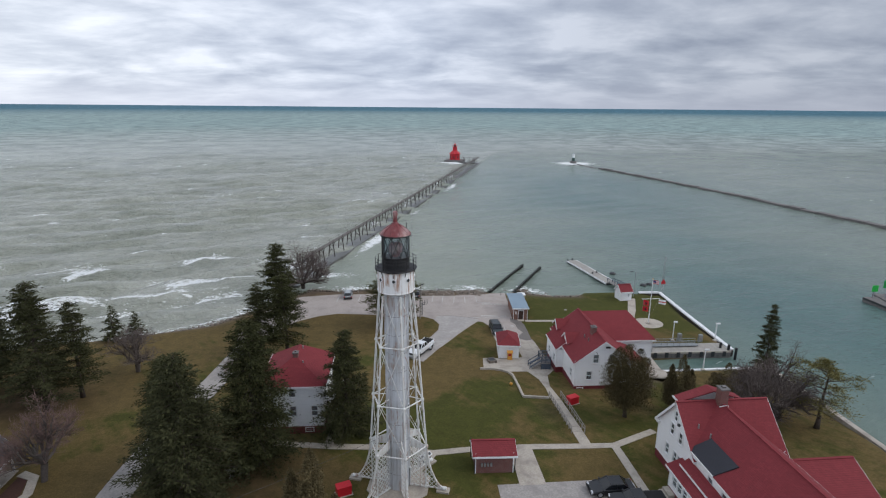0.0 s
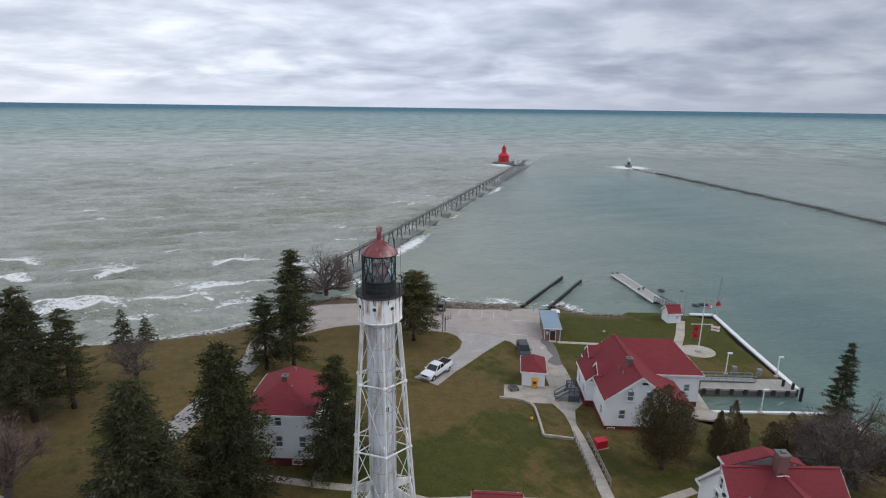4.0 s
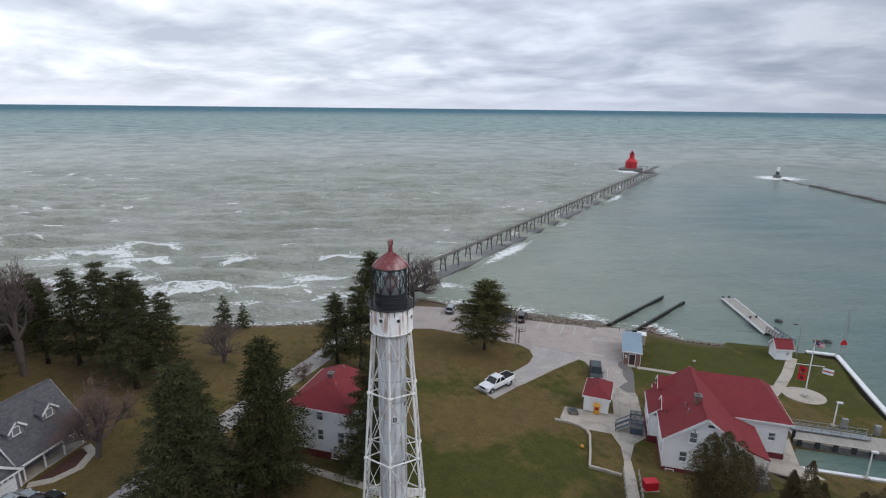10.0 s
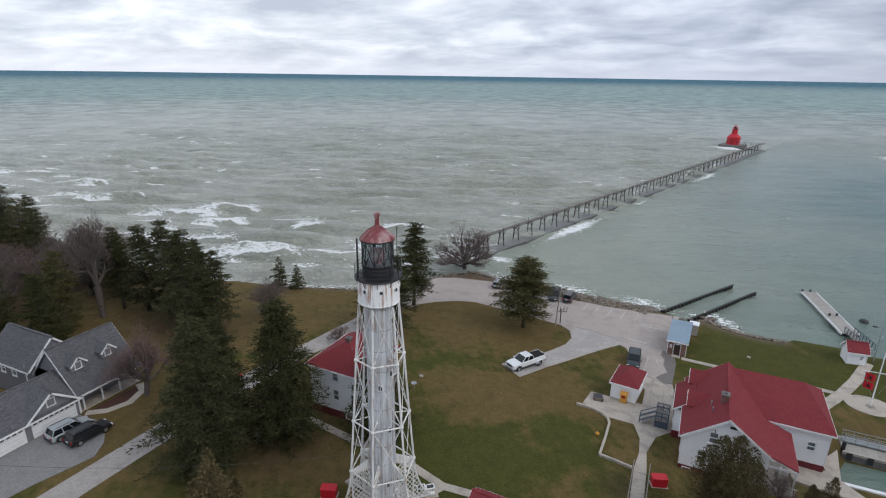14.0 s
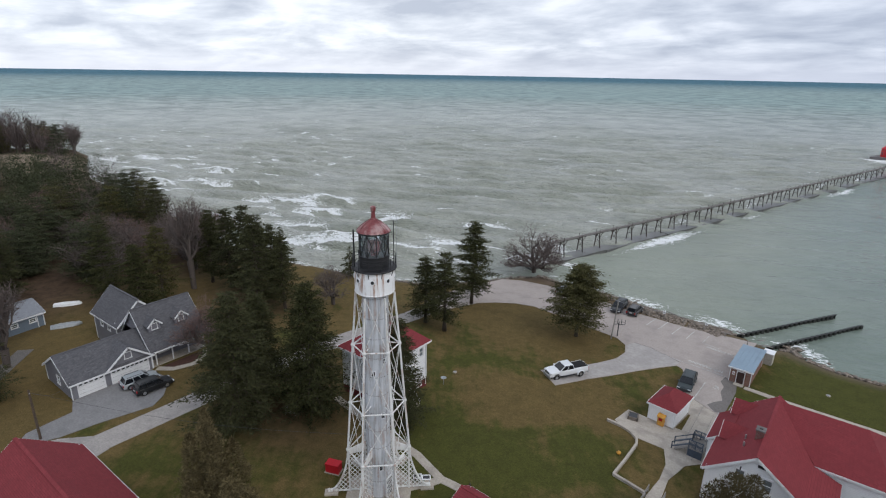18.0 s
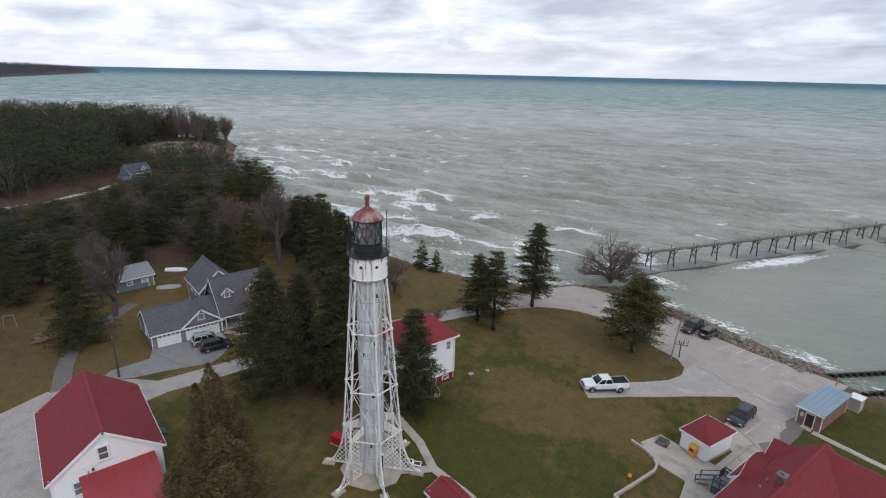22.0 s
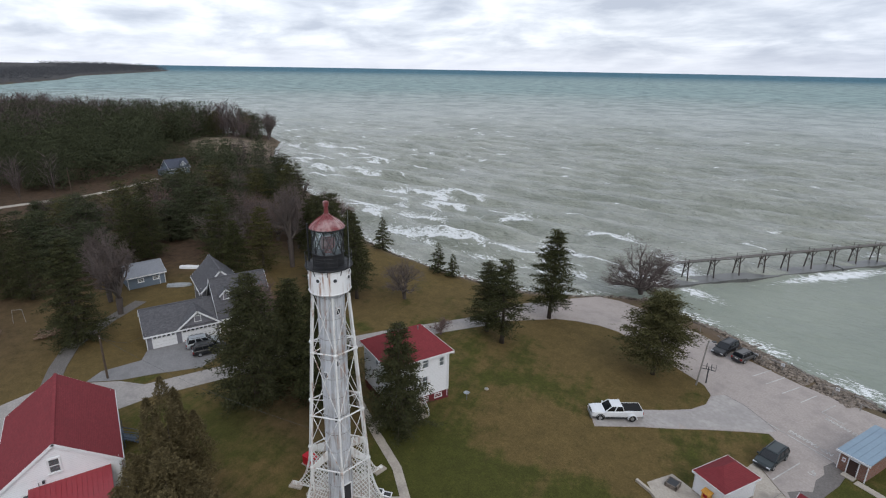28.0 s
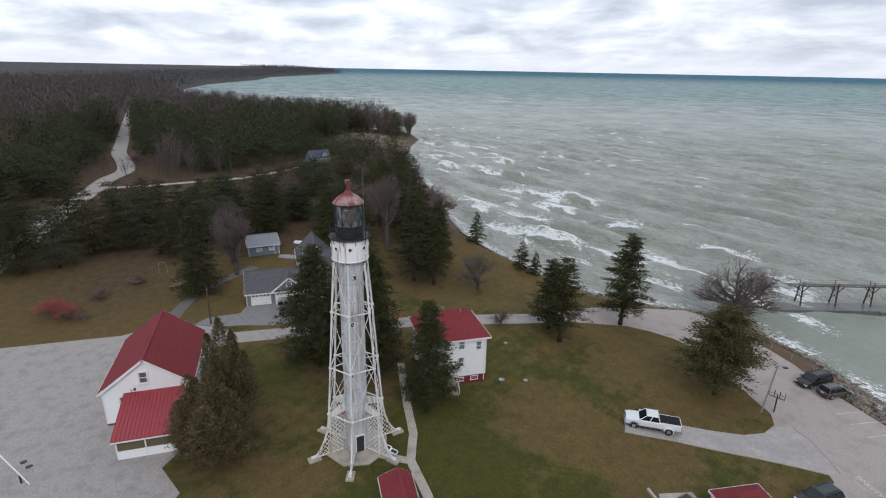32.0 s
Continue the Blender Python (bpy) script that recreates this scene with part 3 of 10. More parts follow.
def thing(name, m, label, category, group="", kind=""):
    e = new(name)
    e.empty_display_size = 0.3
    e.matrix_basis = m
    return tagged(e, label, category, group, kind)


def structure(name, solid, mat, label="", category="", smooth=False, kind="structure"):
    return tagged(part(name, solid, mat, None, label, smooth), "", category, "", kind)


# ---- lie of the land ----
LAKE = -3.4
COAST = [(-4950, 170), (-3900, 400), (-3050, 392), (-2000, 0), (-1650, -35), (-1255, -133), (-900, -150), (-560, -80), (-380, 10),
         (-305, 80), (-288, 84), (-255, 70), (-217, 57), (-186, 54), (-142, 50), (-110, 45.5), (-82, 43), (-67, 45), (-53, 48.5),
         (-38, 55), (-30, 64), (-26, 70), (-20, 76.0), (-13, 74.3), (-5, 75.2), (2, 74.3), (8.4, 73.6), (14, 73.1), (19.3, 73.1), (22.2, 71.8), (27.2, 69.6), (30.2, 72.2), (33.4, 68.8), (37, 67.6), (42, 67.4), (51, 67.5),
         (57, 64.5), (61.3, 64), (59.6, 33), (44.2, 33), (43.4, 27), (59.6, 27), (59.7, 15), (59.6, 2.7), (58, -40), (50, -120), (30, -4900)]
LAND = COAST + [(-4950, -4900)]


def shore_distance(x, y):
    """Distance to the coast line, positive on land (arrays)."""
    best = np.full(x.shape, 1e9)
    inside = np.zeros(x.shape, bool)
    for (ax, ay), (bx, by) in zip(LAND, LAND[1:] + LAND[:1]):
        dx, dy = bx - ax, by - ay
        s = np.clip(((x - ax) * dx + (y - ay) * dy) / (dx * dx + dy * dy), 0, 1)
        if max(abs(ax), abs(ay)) < 4890 or max(abs(bx), abs(by)) < 4890:
            best = np.minimum(best, np.hypot(x - ax - s * dx, y - ay - s * dy))
        cross = (ay > y) != (by > y)
        with np.errstate(divide="ignore", invalid="ignore"):
            inside ^= cross & (x < (bx - ax) * (y - ay) / (by - ay if by != ay else 1e-9) + ax)
    return np.where(inside, best, -best)


def smooth_step(a, b, v):
    s = np.clip((v - a) / (b - a), 0, 1)
    return s * s * (3 - 2 * s)


def far_lift(x, y):
    return 24.5 * np.minimum(np.hypot(x, y) / 4900, 1.0) ** 3


def lie(x, y):
    """Height of the lawn, falling towards the lake (arrays)."""
    return -2.3 * smooth_step(8, 48, y + 0.3 * x)


def height(x, y):
    return float(lie(np.array(float(x)), np.array(float(y))))


def axis_steps(stops):
    """Coordinates from (end, step) pairs."""
    out = [stops[0][0]]
    for end, step in stops[1:]:
        n = max(1, round((end - out[-1]) / step))
        out += list(np.linspace(out[-1], end, n + 1)[1:])
    return np.array(out)


def sheet(name, xs, ys, z, mat, attributes=()):
    nx, ny = len(xs), len(ys)
    gx, gy = np.meshgrid(xs, ys)
    pts = np.stack([gx.ravel(), gy.ravel(), z.ravel()], 1)
    i = np.arange(nx * ny).reshape(ny, nx)
    quads = np.stack([i[:-1, :-1], i[:-1, 1:], i[1:, 1:], i[1:, :-1]], -1).reshape(-1, 4)
    me = bpy.data.meshes.new(name)
    me.vertices.add(len(pts))
    me.vertices.foreach_set("co", pts.ravel())
    me.loops.add(quads.size)
    me.loops.foreach_set("vertex_index", quads.ravel())
    me.polygons.add(len(quads))
    me.polygons.foreach_set("loop_start", np.arange(0, quads.size, 4))
    me.update(calc_edges=True)
    me.polygons.foreach_set("use_smooth", np.ones(len(quads), bool))
    for key, values in attributes:
        a = me.attributes.new(key, "FLOAT", "POINT")
        a.data.foreach_set("value", values.ravel().astype(np.float32))
    me.materials.append(mat)
    return new(name, me)


# the land, one sheet that dips under the lake
xs = axis_steps([(-4900, 0), (-420, 60), (-130, 5), (66, 1.4), (120, 12), (4900, 400)])
ys = axis_steps([(-4900, 0), (-400, 200), (-70, 12), (82, 1.4), (130, 5), (900, 30), (4900, 400)])
gx, gy = np.meshgrid(xs, ys)
sd = shore_distance(gx, gy)
walled = (gx > 42.5) & (gy < 66)
width = np.where(walled, 0.7, np.where(gx < -60, 7.0, 5.8))
top = lie(gx, gy) + far_lift(gx, gy)
wet = LAKE + far_lift(gx, gy)
rng = np.random.RandomState(3)
dune = np.exp(-(((gx + 245) / 40) ** 2 + ((gy - 42) / 22) ** 2))
top = top + 4.0 * dune
gz = np.where(sd > 0, wet - 0.25 + (top - wet + 0.25) * smooth_step(0, 1, sd / width), wet - 0.25 - np.minimum(3, -sd * 0.35))
bank = np.where(walled, 0.0, 1 - smooth_step(0.55, 1.15, sd / (width * np.where((gx > -22) & (gx < 23), 1.5, 1.0))))
dry = 0.12 * smooth_step(-10, -60, gx) + 0.16 * np.exp(-(((gx - 9) / 7) ** 2 + ((gy - 27) / 5) ** 2)) + 0.10 * smooth_step(30, 50, gy) * (gx < 5)
spot = lambda x, y, a, b: np.exp(-(((gx - x) / a) ** 2 + ((gy - y) / b) ** 2))
dry += 0.14 * spot(3, 22, 6, 4) + 0.13 * spot(0, 27, 5, 4) + 0.10 * spot(11, 32, 5, 4) + 0.12 * spot(-11, 46, 8, 5) + 0.10 * spot(3, 47, 6, 4)
dry -= 0.13 * spot(4, 10, 9, 5) + 0.10 * spot(12, 22, 4, 4) + 0.10 * spot(-5, 31, 5, 5) + 0.08 * spot(38, 56, 12, 6)
dry += 0.34 * np.exp(-(((gx + 58) / 17) ** 2 + ((gy + 36) / 13) ** 2))
dry += -0.16 * smooth_step(26, 36, gx) * smooth_step(40, 46, gy) - 0.07 * np.exp(-(((gx - 2) / 9) ** 2 + ((gy - 14) / 9) ** 2)) + 0.12 * smooth_step(48, 60, gy) * (gx < 20)
woods = smooth_step(-62, -85, gx) * (sd > 0) * (1 - np.exp(-(((gx + 56) / 14) ** 2 + ((gy + 38) / 14) ** 2)))
under = np.exp(-(((gx + 20) / 9) ** 2 + ((gy - 3) / 8) ** 2)) + np.exp(-(((gx + 4) / 5) ** 2 + ((gy + 14) / 5) ** 2)) + np.exp(-(((gx + 52) / 10) ** 2 + ((gy - 20) / 6) ** 2))
earth = np.clip((0.55 + 0.35 * (gx > -22) * (gx < 8)) * bank * (gx > -100) + 0.68 * spot(-60, -38, 18, 15) + 0.9 * woods + 0.7 * under + 0.5 * spot(20.7, 13.8, 1.6, 2.4), 0, 1)
sandy = np.clip(bank * 0.30 * (gx > -330) + 1.2 * dune * (gy > 25), 0, 1)
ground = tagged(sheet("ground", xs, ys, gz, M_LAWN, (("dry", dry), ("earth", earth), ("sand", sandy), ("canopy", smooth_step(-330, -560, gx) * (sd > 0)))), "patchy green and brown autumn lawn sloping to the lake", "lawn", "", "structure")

# the lake: swells run in towards the shore, the harbour behind the pier lies calm
xs = axis_steps([(-4900, 0), (-900, 200), (-420, 9), (-210, 2.2), (70, 0.85), (240, 2.6), (900, 40), (4900, 300)])
ys = axis_steps([(-4900, 0), (-200, 400), (-10, 20), (40, 4), (180, 0.85), (430, 2.0), (600, 3.4), (900, 20), (4900, 300)])
gx, gy = np.meshgrid(xs, ys)
sd = -shore_distance(gx, gy)
pier_side = (gx + 21) * 275 - (gy - 88) * 86
calm = smooth_step(-600, 900, pier_side) * smooth_step(-200, 40, gx + 60) * (1 - smooth_step(380, 560, gy))
wave, slope = np.zeros_like(gx), np.zeros_like(gx)
rs = np.random.RandomState(11)
near = 1 - smooth_step(150, 260, np.hypot(gx + 30, gy))
for k in range(24):
    short = k >= 11
    ang = radians(-67 + rs.uniform(-11, 11) * (1.8 if short else 1))
    lam = rs.uniform(3.6, 7.5) if short else rs.uniform(8.5, 18)
    ph = (gx * math.cos(ang) + gy * math.sin(ang) + 2.4 * np.sin(gx / 21 + k) + 1.2 * np.sin((gx + gy) / 13 + 2 * k)) * math.tau / lam + rs.uniform(0, 6.3)
    env = np.clip(0.30 + np.sin(gx / rs.uniform(14, 34) + rs.uniform(0, 6)) * np.sin(gy / rs.uniform(11, 30) + rs.uniform(0, 6)), 0, 1)
    if short:
        wave += lam * 0.009 * (np.sin(ph) + 0.3 * np.sin(2 * ph + 0.6)) * env * near
    else:
        wave += lam / 17 * 0.74 * (np.sin(ph) + 0.30 * np.sin(2 * ph + 0.6)) * env
        slope -= 0.5 * np.cos(ph) * env
fade = 1 - smooth_step(220, 560, np.hypot(gx, gy))
shoal = smooth_step(0, 6, sd)
open_water = 1 - calm
amp = fade * (0.10 + 0.90 * open_water) * (0.15 + 0.85 * shoal)
# slope mask for the shade painted on wave faces
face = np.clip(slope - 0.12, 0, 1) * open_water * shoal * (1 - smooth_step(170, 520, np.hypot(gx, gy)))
# breakers: a sharp front towards the beach, torn foam trailing behind
foam, rise = np.zeros_like(gx), np.zeros_like(gx)
cd, sn = math.cos(radians(22)), math.sin(radians(22))
rb = random.Random(19)
spots = [(rb.uniform(-125, -22), rb.choice((9, 14, 20, 27, 35, 46)) + rb.uniform(-3, 3), rb.uniform(5, 12), 0.92) for _ in range(34)]
spots += [(rb.uniform(-270, -110), rb.choice((6, 11, 18, 27, 38, 52, 66)) + rb.uniform(-3, 3), rb.uniform(4, 9), 0.88) for _ in range(50)]
spots += [(rb.uniform(-420, 30), 50 + 280 * rb.random() ** 1.6, rb.uniform(1.6, 3.8), 0.72) for _ in range(120)]
spots += [(rb.uniform(-560, -230), 12 + 150 * rb.random() ** 1.4, rb.uniform(2.5, 5.5), 0.85) for _ in range(70)]
spots += [(rb.uniform(160, 420), rb.uniform(160, 460), rb.uniform(3, 6), 0.8) for _ in range(16)]
for bx, off, half, strength in spots:
    beach_y = float(np.interp(bx, [-560, -420, -305, -255, -142, -82, -53, -30, -12, 30], [-70, 20, 84, 72, 52, 44, 50, 66, 84, 130]))
    by = beach_y + off if bx < 100 else off
    reach = 2.2 * half + 12
    i0, i1 = np.searchsorted(xs, (bx - reach, bx + reach))
    j0, j1 = np.searchsorted(ys, (by - reach, by + reach))
    wx, wy = gx[j0:j1, i0:i1], gy[j0:j1, i0:i1]
    u, v = (wx - bx) * cd + (wy - by) * sn, -(wx - bx) * sn + (wy - by) * cd
    v = v + 0.9 * np.sin(u / 3.1 + bx) + 0.4 * np.sin(u / 1.3 + by) + 0.06 * u * u / half
    shape = np.exp(-(u / half) ** 4)
    back = 1.3 + half * 0.30
    one = strength * shape * np.where(v > 0, np.maximum(np.exp(-(v / 0.8) ** 2), 0.80 * np.exp(-(np.maximum(v, 0) / (1.35 * back)) ** 1.6)), np.exp(-(v / 0.5) ** 2))
    foam[j0:j1, i0:i1] = np.maximum(foam[j0:j1, i0:i1], one)
    rise[j0:j1, i0:i1] = np.maximum(rise[j0:j1, i0:i1], 0.10 * half * shape * np.exp(-((v + 0.4) / 1.6) ** 2))
foam *= (sd > 1) * (open_water > 0.4)
# thin old foam left between the beach and the breakers
drift = 0.30 * smooth_step(46, 14, sd) * (0.6 + 0.4 * np.sin(gx / 9 + np.sin(gy / 5)) * np.sin(gy / 4.3 + gx / 17))
foam = np.maximum(foam, drift * open_water * (gx < -14) * (gx > -330) * (sd > 0))
foam = np.maximum(foam, 0.44 * open_water * smooth_step(3.5, 0.5, sd) * (sd > -1) * (gx < -12))
foam = np.maximum(foam, 0.52 * smooth_step(5.0, 1.0, sd) * (sd > -1) * (gx > -16) * (gx < 36) * (gy > 60) * (0.75 + 0.25 * np.sin(gx / 2.3)))
# wash along the lee of the pier
lee = pier_side / math.hypot(275, 86)
along = (gy - 88) / 275
gate = np.clip(np.exp(-((along - 0.13) / 0.07) ** 2) + 0.6 * np.exp(-((along - 0.30) / 0.03) ** 2) + 0.85 * np.exp(-((along - 0.56) / 0.07) ** 2) + 0.5 * np.exp(-((along - 0.80) / 0.04) ** 2), 0, 1)
wash = np.exp(-((lee - 3.9) / (0.7 + 2.2 * gate)) ** 2) * gate * (along > -0.02) * (along < 1.0)
foam = np.maximum(foam, 0.72 * wash)
foam = np.maximum(foam, 0.5 * np.exp(-((lee + 4.6) / 1.3) ** 2) * (along > 0.0) * (along < 1.0) * smooth_step(0.3, 0.8, np.sin(along * 37) + 0.4 * np.sin(along * 90)))
foam = np.maximum(foam, 0.62 * np.exp(-(((gx + 17) / 6.5) ** 2 + ((gy - 86.5) / 3) ** 2)))
foam = np.maximum(foam, 0.95 * np.exp(-(((gx - 141) / 15) ** 2 + ((gy - 364) / 13) ** 2)))
foam = np.maximum(foam, 0.9 * np.exp(-(((gx - 46) / 14) ** 2 + ((gy - 370) / 7) ** 2)))
gz = LAKE + far_lift(gx, gy) + wave * amp + rise * open_water * fade
offshore = 0.58 * smooth_step(110, 1500, np.hypot(gx, gy)) + 0.42 * smooth_step(1900, 4200, np.hypot(gx, gy))
teal = np.exp(-(((gx - 105) / 62) ** 2 + ((gy - 225) / 95) ** 2)) + np.exp(-(((gx - 92) / 34) ** 2 + ((gy - 60) / 75) ** 2)) + 0.6 * np.exp(-(((gx - 52) / 9) ** 2 + ((gy - 30) / 4) ** 2))
harbour = np.clip(calm * smooth_step(0, 26, gx - 8) * (0.30 + 0.8 * teal), 0, 1)
water = tagged(sheet("water", xs, ys, gz, M_WATER, (("foam", foam), ("offshore", offshore), ("canal", harbour), ("face", face), ("lee", calm))), "grey-green choppy lake with breaking white foam", "lake", "", "structure")


# ---- paved ground ----
def drape(name, outline, mat, label, category, lift=0.05, thick=0.22, step=3.0):
    """A paved area that follows the lie of the land."""
    b = bmesh.new()
    b.faces.new([b.verts.new((x, y, 0)) for x, y in outline])
    px, py = [p[0] for p in outline], [p[1] for p in outline]
    for axis, lo, hi in ((0, min(px), max(px)), (1, min(py), max(py))):
        c = lo + step
        while c < hi:
            co, no = [0, 0, 0], [0, 0, 0]
            co[axis], no[axis] = c, 1
            bmesh.ops.bisect_plane(b, geom=b.verts[:] + b.edges[:] + b.faces[:], plane_co=co, plane_no=no)
            c += step
    bmesh.ops.triangulate(b, faces=b.faces[:])
    for f in b.faces:
        if f.normal.z < 0:
            f.normal_flip()
    for v in b.verts:
        v.co.z = height(v.co.x, v.co.y) + lift
    rim = [e for e in b.edges if len(e.link_faces) == 1]
    made = bmesh.ops.extrude_edge_only(b, edges=rim)["geom"]
    for v in made:
        if isinstance(v, bmesh.types.BMVert):
            v.co.z -= thick
    bmesh.ops.recalc_face_normals(b, faces=b.faces[:])
    me = bpy.data.meshes.new(name)
    b.to_mesh(me)
    b.free()
    me.materials.append(mat)
    return tagged(new(name, me), label, category, "", "structure")


def ribbon(line, width):
    """Outline of a path of even width along a line of points."""
    left, right = [], []
    for i, (x, y) in enumerate(line):
        ax, ay = line[max(0, i - 1)]
        bx, by = line[min(len(line) - 1, i + 1)]
        d = math.hypot(bx - ax, by - ay)
        nx_, ny_ = -(by - ay) / d * width / 2, (bx - ax) / d * width / 2
        left.append((x + nx_, y + ny_))
        right.append((x - nx_, y - ny_))
    return left + right[::-1]


def eased(line, n=6):
    """A smooth line through the points."""
    out = []
    for i in range(len(line) - 1):
        p = [Vector(line[min(max(i + k, 0), len(line) - 1)]) for k in (-1, 0, 1, 2)]
        for s in range(n):
            t = s / n
            q = 0.5 * (2 * p[1] + (p[2] - p[0]) * t + (2 * p[0] - 5 * p[1] + 4 * p[2] - p[3]) * t * t + (3 * p[1] - p[0] - 3 * p[2] + p[3]) * t ** 3)
            out.append((q.x, q.y))
    return out + [line[-1]]


LOT = [(-28.4, 42), (-29.6, 47.7), (-28.5, 54), (-26.4, 60), (-24.5, 65), (-20.7, 67), (-13.3, 68.1), (-3.5, 67.6), (4.3, 66), (13, 65.5), (21.8, 66.3), (25.2, 66.6), (24.6, 60),
       (23.6, 51), (24.9, 48), (25.0, 41), (25.3, 39.5), (21.6, 41.5), (18.2, 43.6), (18.3, 47.5), (17.4, 49.6), (16.4, 50.1), (14.5, 47.8), (11.8, 44.2), (7.1, 37), (4.4, 31.8), (0.7, 34.5), (4.5, 40),
       (6.3, 43), (8.1, 46.4), (8.5, 49.2), (7.6, 51.8), (5.6, 53.4), (0.7, 54.2), (-7, 55.5), (-12, 56.2), (-15.5, 55.2), (-19, 53), (-21.4, 50.4), (-23.2, 45.5), (-24.2, 42)]
drape("parking_lot", LOT, M_LOT, "pale worn asphalt parking lot with faded markings", "parking lot")
drape("grey_lane", [(16.2, 50.2), (14.4, 48.0), (11.7, 44.4), (7.05, 37.2), (4.4, 32.1), (0.95, 34.6), (4.6, 39.9), (6.4, 42.9), (8.2, 46.3), (8.6, 49.2), (7.8, 51.9), (8.6, 53.5), (11.4, 53.4), (15.1, 52.1), (16.6, 51.2)], M_LANE, "smooth bluish grey asphalt drive ending on the lawn", "driveway", 0.056)
drape("asphalt_patch", [(23.2, 51.2), (25.0, 50.0), (25.3, 47.6), (25.2, 44.2), (25.0, 40.6), (23.9, 40.4), (22.7, 41.6), (23.3, 42.9), (24.2, 44.0), (23.5, 46.2), (23.6, 48.0), (22.9, 49.4)], M_DAMP, "dark stained asphalt patch beside the pump house", "pavement", 0.062)
drape("road", ribbon([(-30.4, -19), (-30.2, -14), (-29.8, -5), (-29.4, 4), (-28.4, 14), (-26.8, 26), (-26.2, 36), (-26.3, 42.2)], 3.6), M_ASPHALT, "narrow grey asphalt lane between lawns", "road", 0.045)
drape("concrete_apron", [(18.2, 43.5), (21.6, 41.4), (25.3, 39.4), (25.6, 28), (23.7, 25.5), (22.9, 21.5), (23.2, 17.2), (21.8, 17.3), (22.1, 21), (21.9, 24.2), (20.9, 27.2), (17.9, 27.2), (15.9, 28.2), (14.1, 29.2), (14.6, 33), (18, 32.8), (21.5, 33), (21.5, 37.5), (18.4, 38)], M_CONC, "pale concrete apron beside the shed", "pavement", 0.055)
drape("footpath", ribbon([(22.5, 17.6), (22.6, 12), (22.7, 5.4)], 1.35), M_CONC, "straight concrete footpath between handrails", "footpath", 0.06)
drape("footpath", ribbon([(-16, 8.6), (-7.7, 7.3), (-0.4, 6.5), (4, 5.1), (9.3, 5.5), (16, 5.4), (22, 5.1), (26.2, 5.0), (32.5, 7.9)], 1.0), M_CONC, "narrow concrete footpath across the lawn", "footpath", 0.065)
drape("footpath", ribbon([(26.1, 4.8), (26.1, -3.6), (26.5, -12)], 1.0), M_CONC, "concrete footpath to the red-roofed house", "footpath", 0.07)
drape("footpath", ribbon([(-8.3, 7.6), (-8.0, 11), (-7.2, 13.8)], 1.1), M_CONC, "concrete footpath to the house steps", "footpath", 0.07)
drape("footpath", ribbon([(4.0, 5.0), (3.2, 3.6), (2.2, 2.2)], 1.0), M_CONC, "short concrete footpath to the tower", "footpath", 0.07)
drape("concrete_lane", [(13.2, 5.0), (15.9, 5.0), (15.9, -1.3), (13.0, -1.3)], M_CONC, "short pale concrete lane", "driveway", 0.06)
drape("driveway", [(10.6, -1.0), (25.4, -1.1), (25.4, -12), (10.4, -12)], M_ASPHALT, "grey asphalt parking area", "driveway", 0.05)
drape("yard", [(-36, -90), (-35.3, -31), (-37.5, -26.5), (-36.5, -21), (-34.6, -17), (-31.9, -14.2), (-28.3, -14.2), (-27.6, -17.6), (-12, -17.6), (-4.2, -18.7), (-2, -20.1), (2.3, -17.8), (7, -20), (12, -30), (12, -90)], M_ASPHALT, "wide pale grey asphalt yard round the garage", "yard", 0.04, step=5)
drape("driveway", [(-41.75, -13), (-41.75, -3.0), (-37.2, -2.7), (-34, -5.2), (-32.7, -7.2), (-34.2, -13), (-34.8, -16.8), (-36.6, -20.8), (-38.6, -19), (-39.1, -14)], M_DRIVE, "grey asphalt driveway of the house", "driveway", 0.06)
drape("gravel_track", ribbon([(-36.9, -25), (-43, -24), (-49, -22.4), (-56, -17.5), (-62, -12)], 2.2), M_GRAVEL, "grey gravel track beside the field", "track", 0.05)
drape("footpath", ribbon([(-41.4, -2.4), (-39.5, -1.0), (-38.6, 1.5), (-39.6, 4.2), (-41.4, 5.0)], 1.0), M_CONC, "curved concrete path to the porch", "footpath", 0.07)
drape("footpath", ribbon([(26.0, 49.7), (32, 49.2), (44, 48.8), (48.4, 48.2)], 0.9), M_CONC, "thin concrete path across the lawn", "footpath", 0.06)
drape("footpath", ribbon([(43.5, 42.5), (47.5, 48.8), (50.2, 54), (53.2, 61)], 1.6), M_CONC, "concrete path to the flagpole circle", "footpath", 0.065)
drape("flagpole_circle", [(50.3 + 3.0 * math.cos(a * math.tau / 28), 46.8 + 2.6 * math.sin(a * math.tau / 28)) for a in range(28)], M_CONC, "round pale concrete flagpole pad", "pavement", 0.07)
drape("concrete_apron", [(41.9, 30.4), (44.1, 33.6), (43.2, 27), (45.2, 24.6), (42.6, 23.8), (38.2, 24.5), (37.6, 28.2), (41.9, 28.2)], M_CONC, "concrete apron between boathouse and slip", "pavement", 0.06)
drape("far_road", ribbon(eased([(-30, -62), (-120, -64), (-148, -64), (-168, -64), (-185, -62), (-210, -68), (-234, -75), (-272, -82), (-380, -102), (-490, -122), (-700, -160)]), 6.2), M_ASPHALT, "pale country road through woods", "road", 0.12, 0.3, 12)
drape("far_road", ribbon(eased([(-152, -61), (-153, -48), (-156, -36), (-159, -24), (-162, -16), (-173, -2), (-180, 4)]), 2.6), M_CONC, "pale lane through a clearing", "road", 0.12, 0.3, 6)


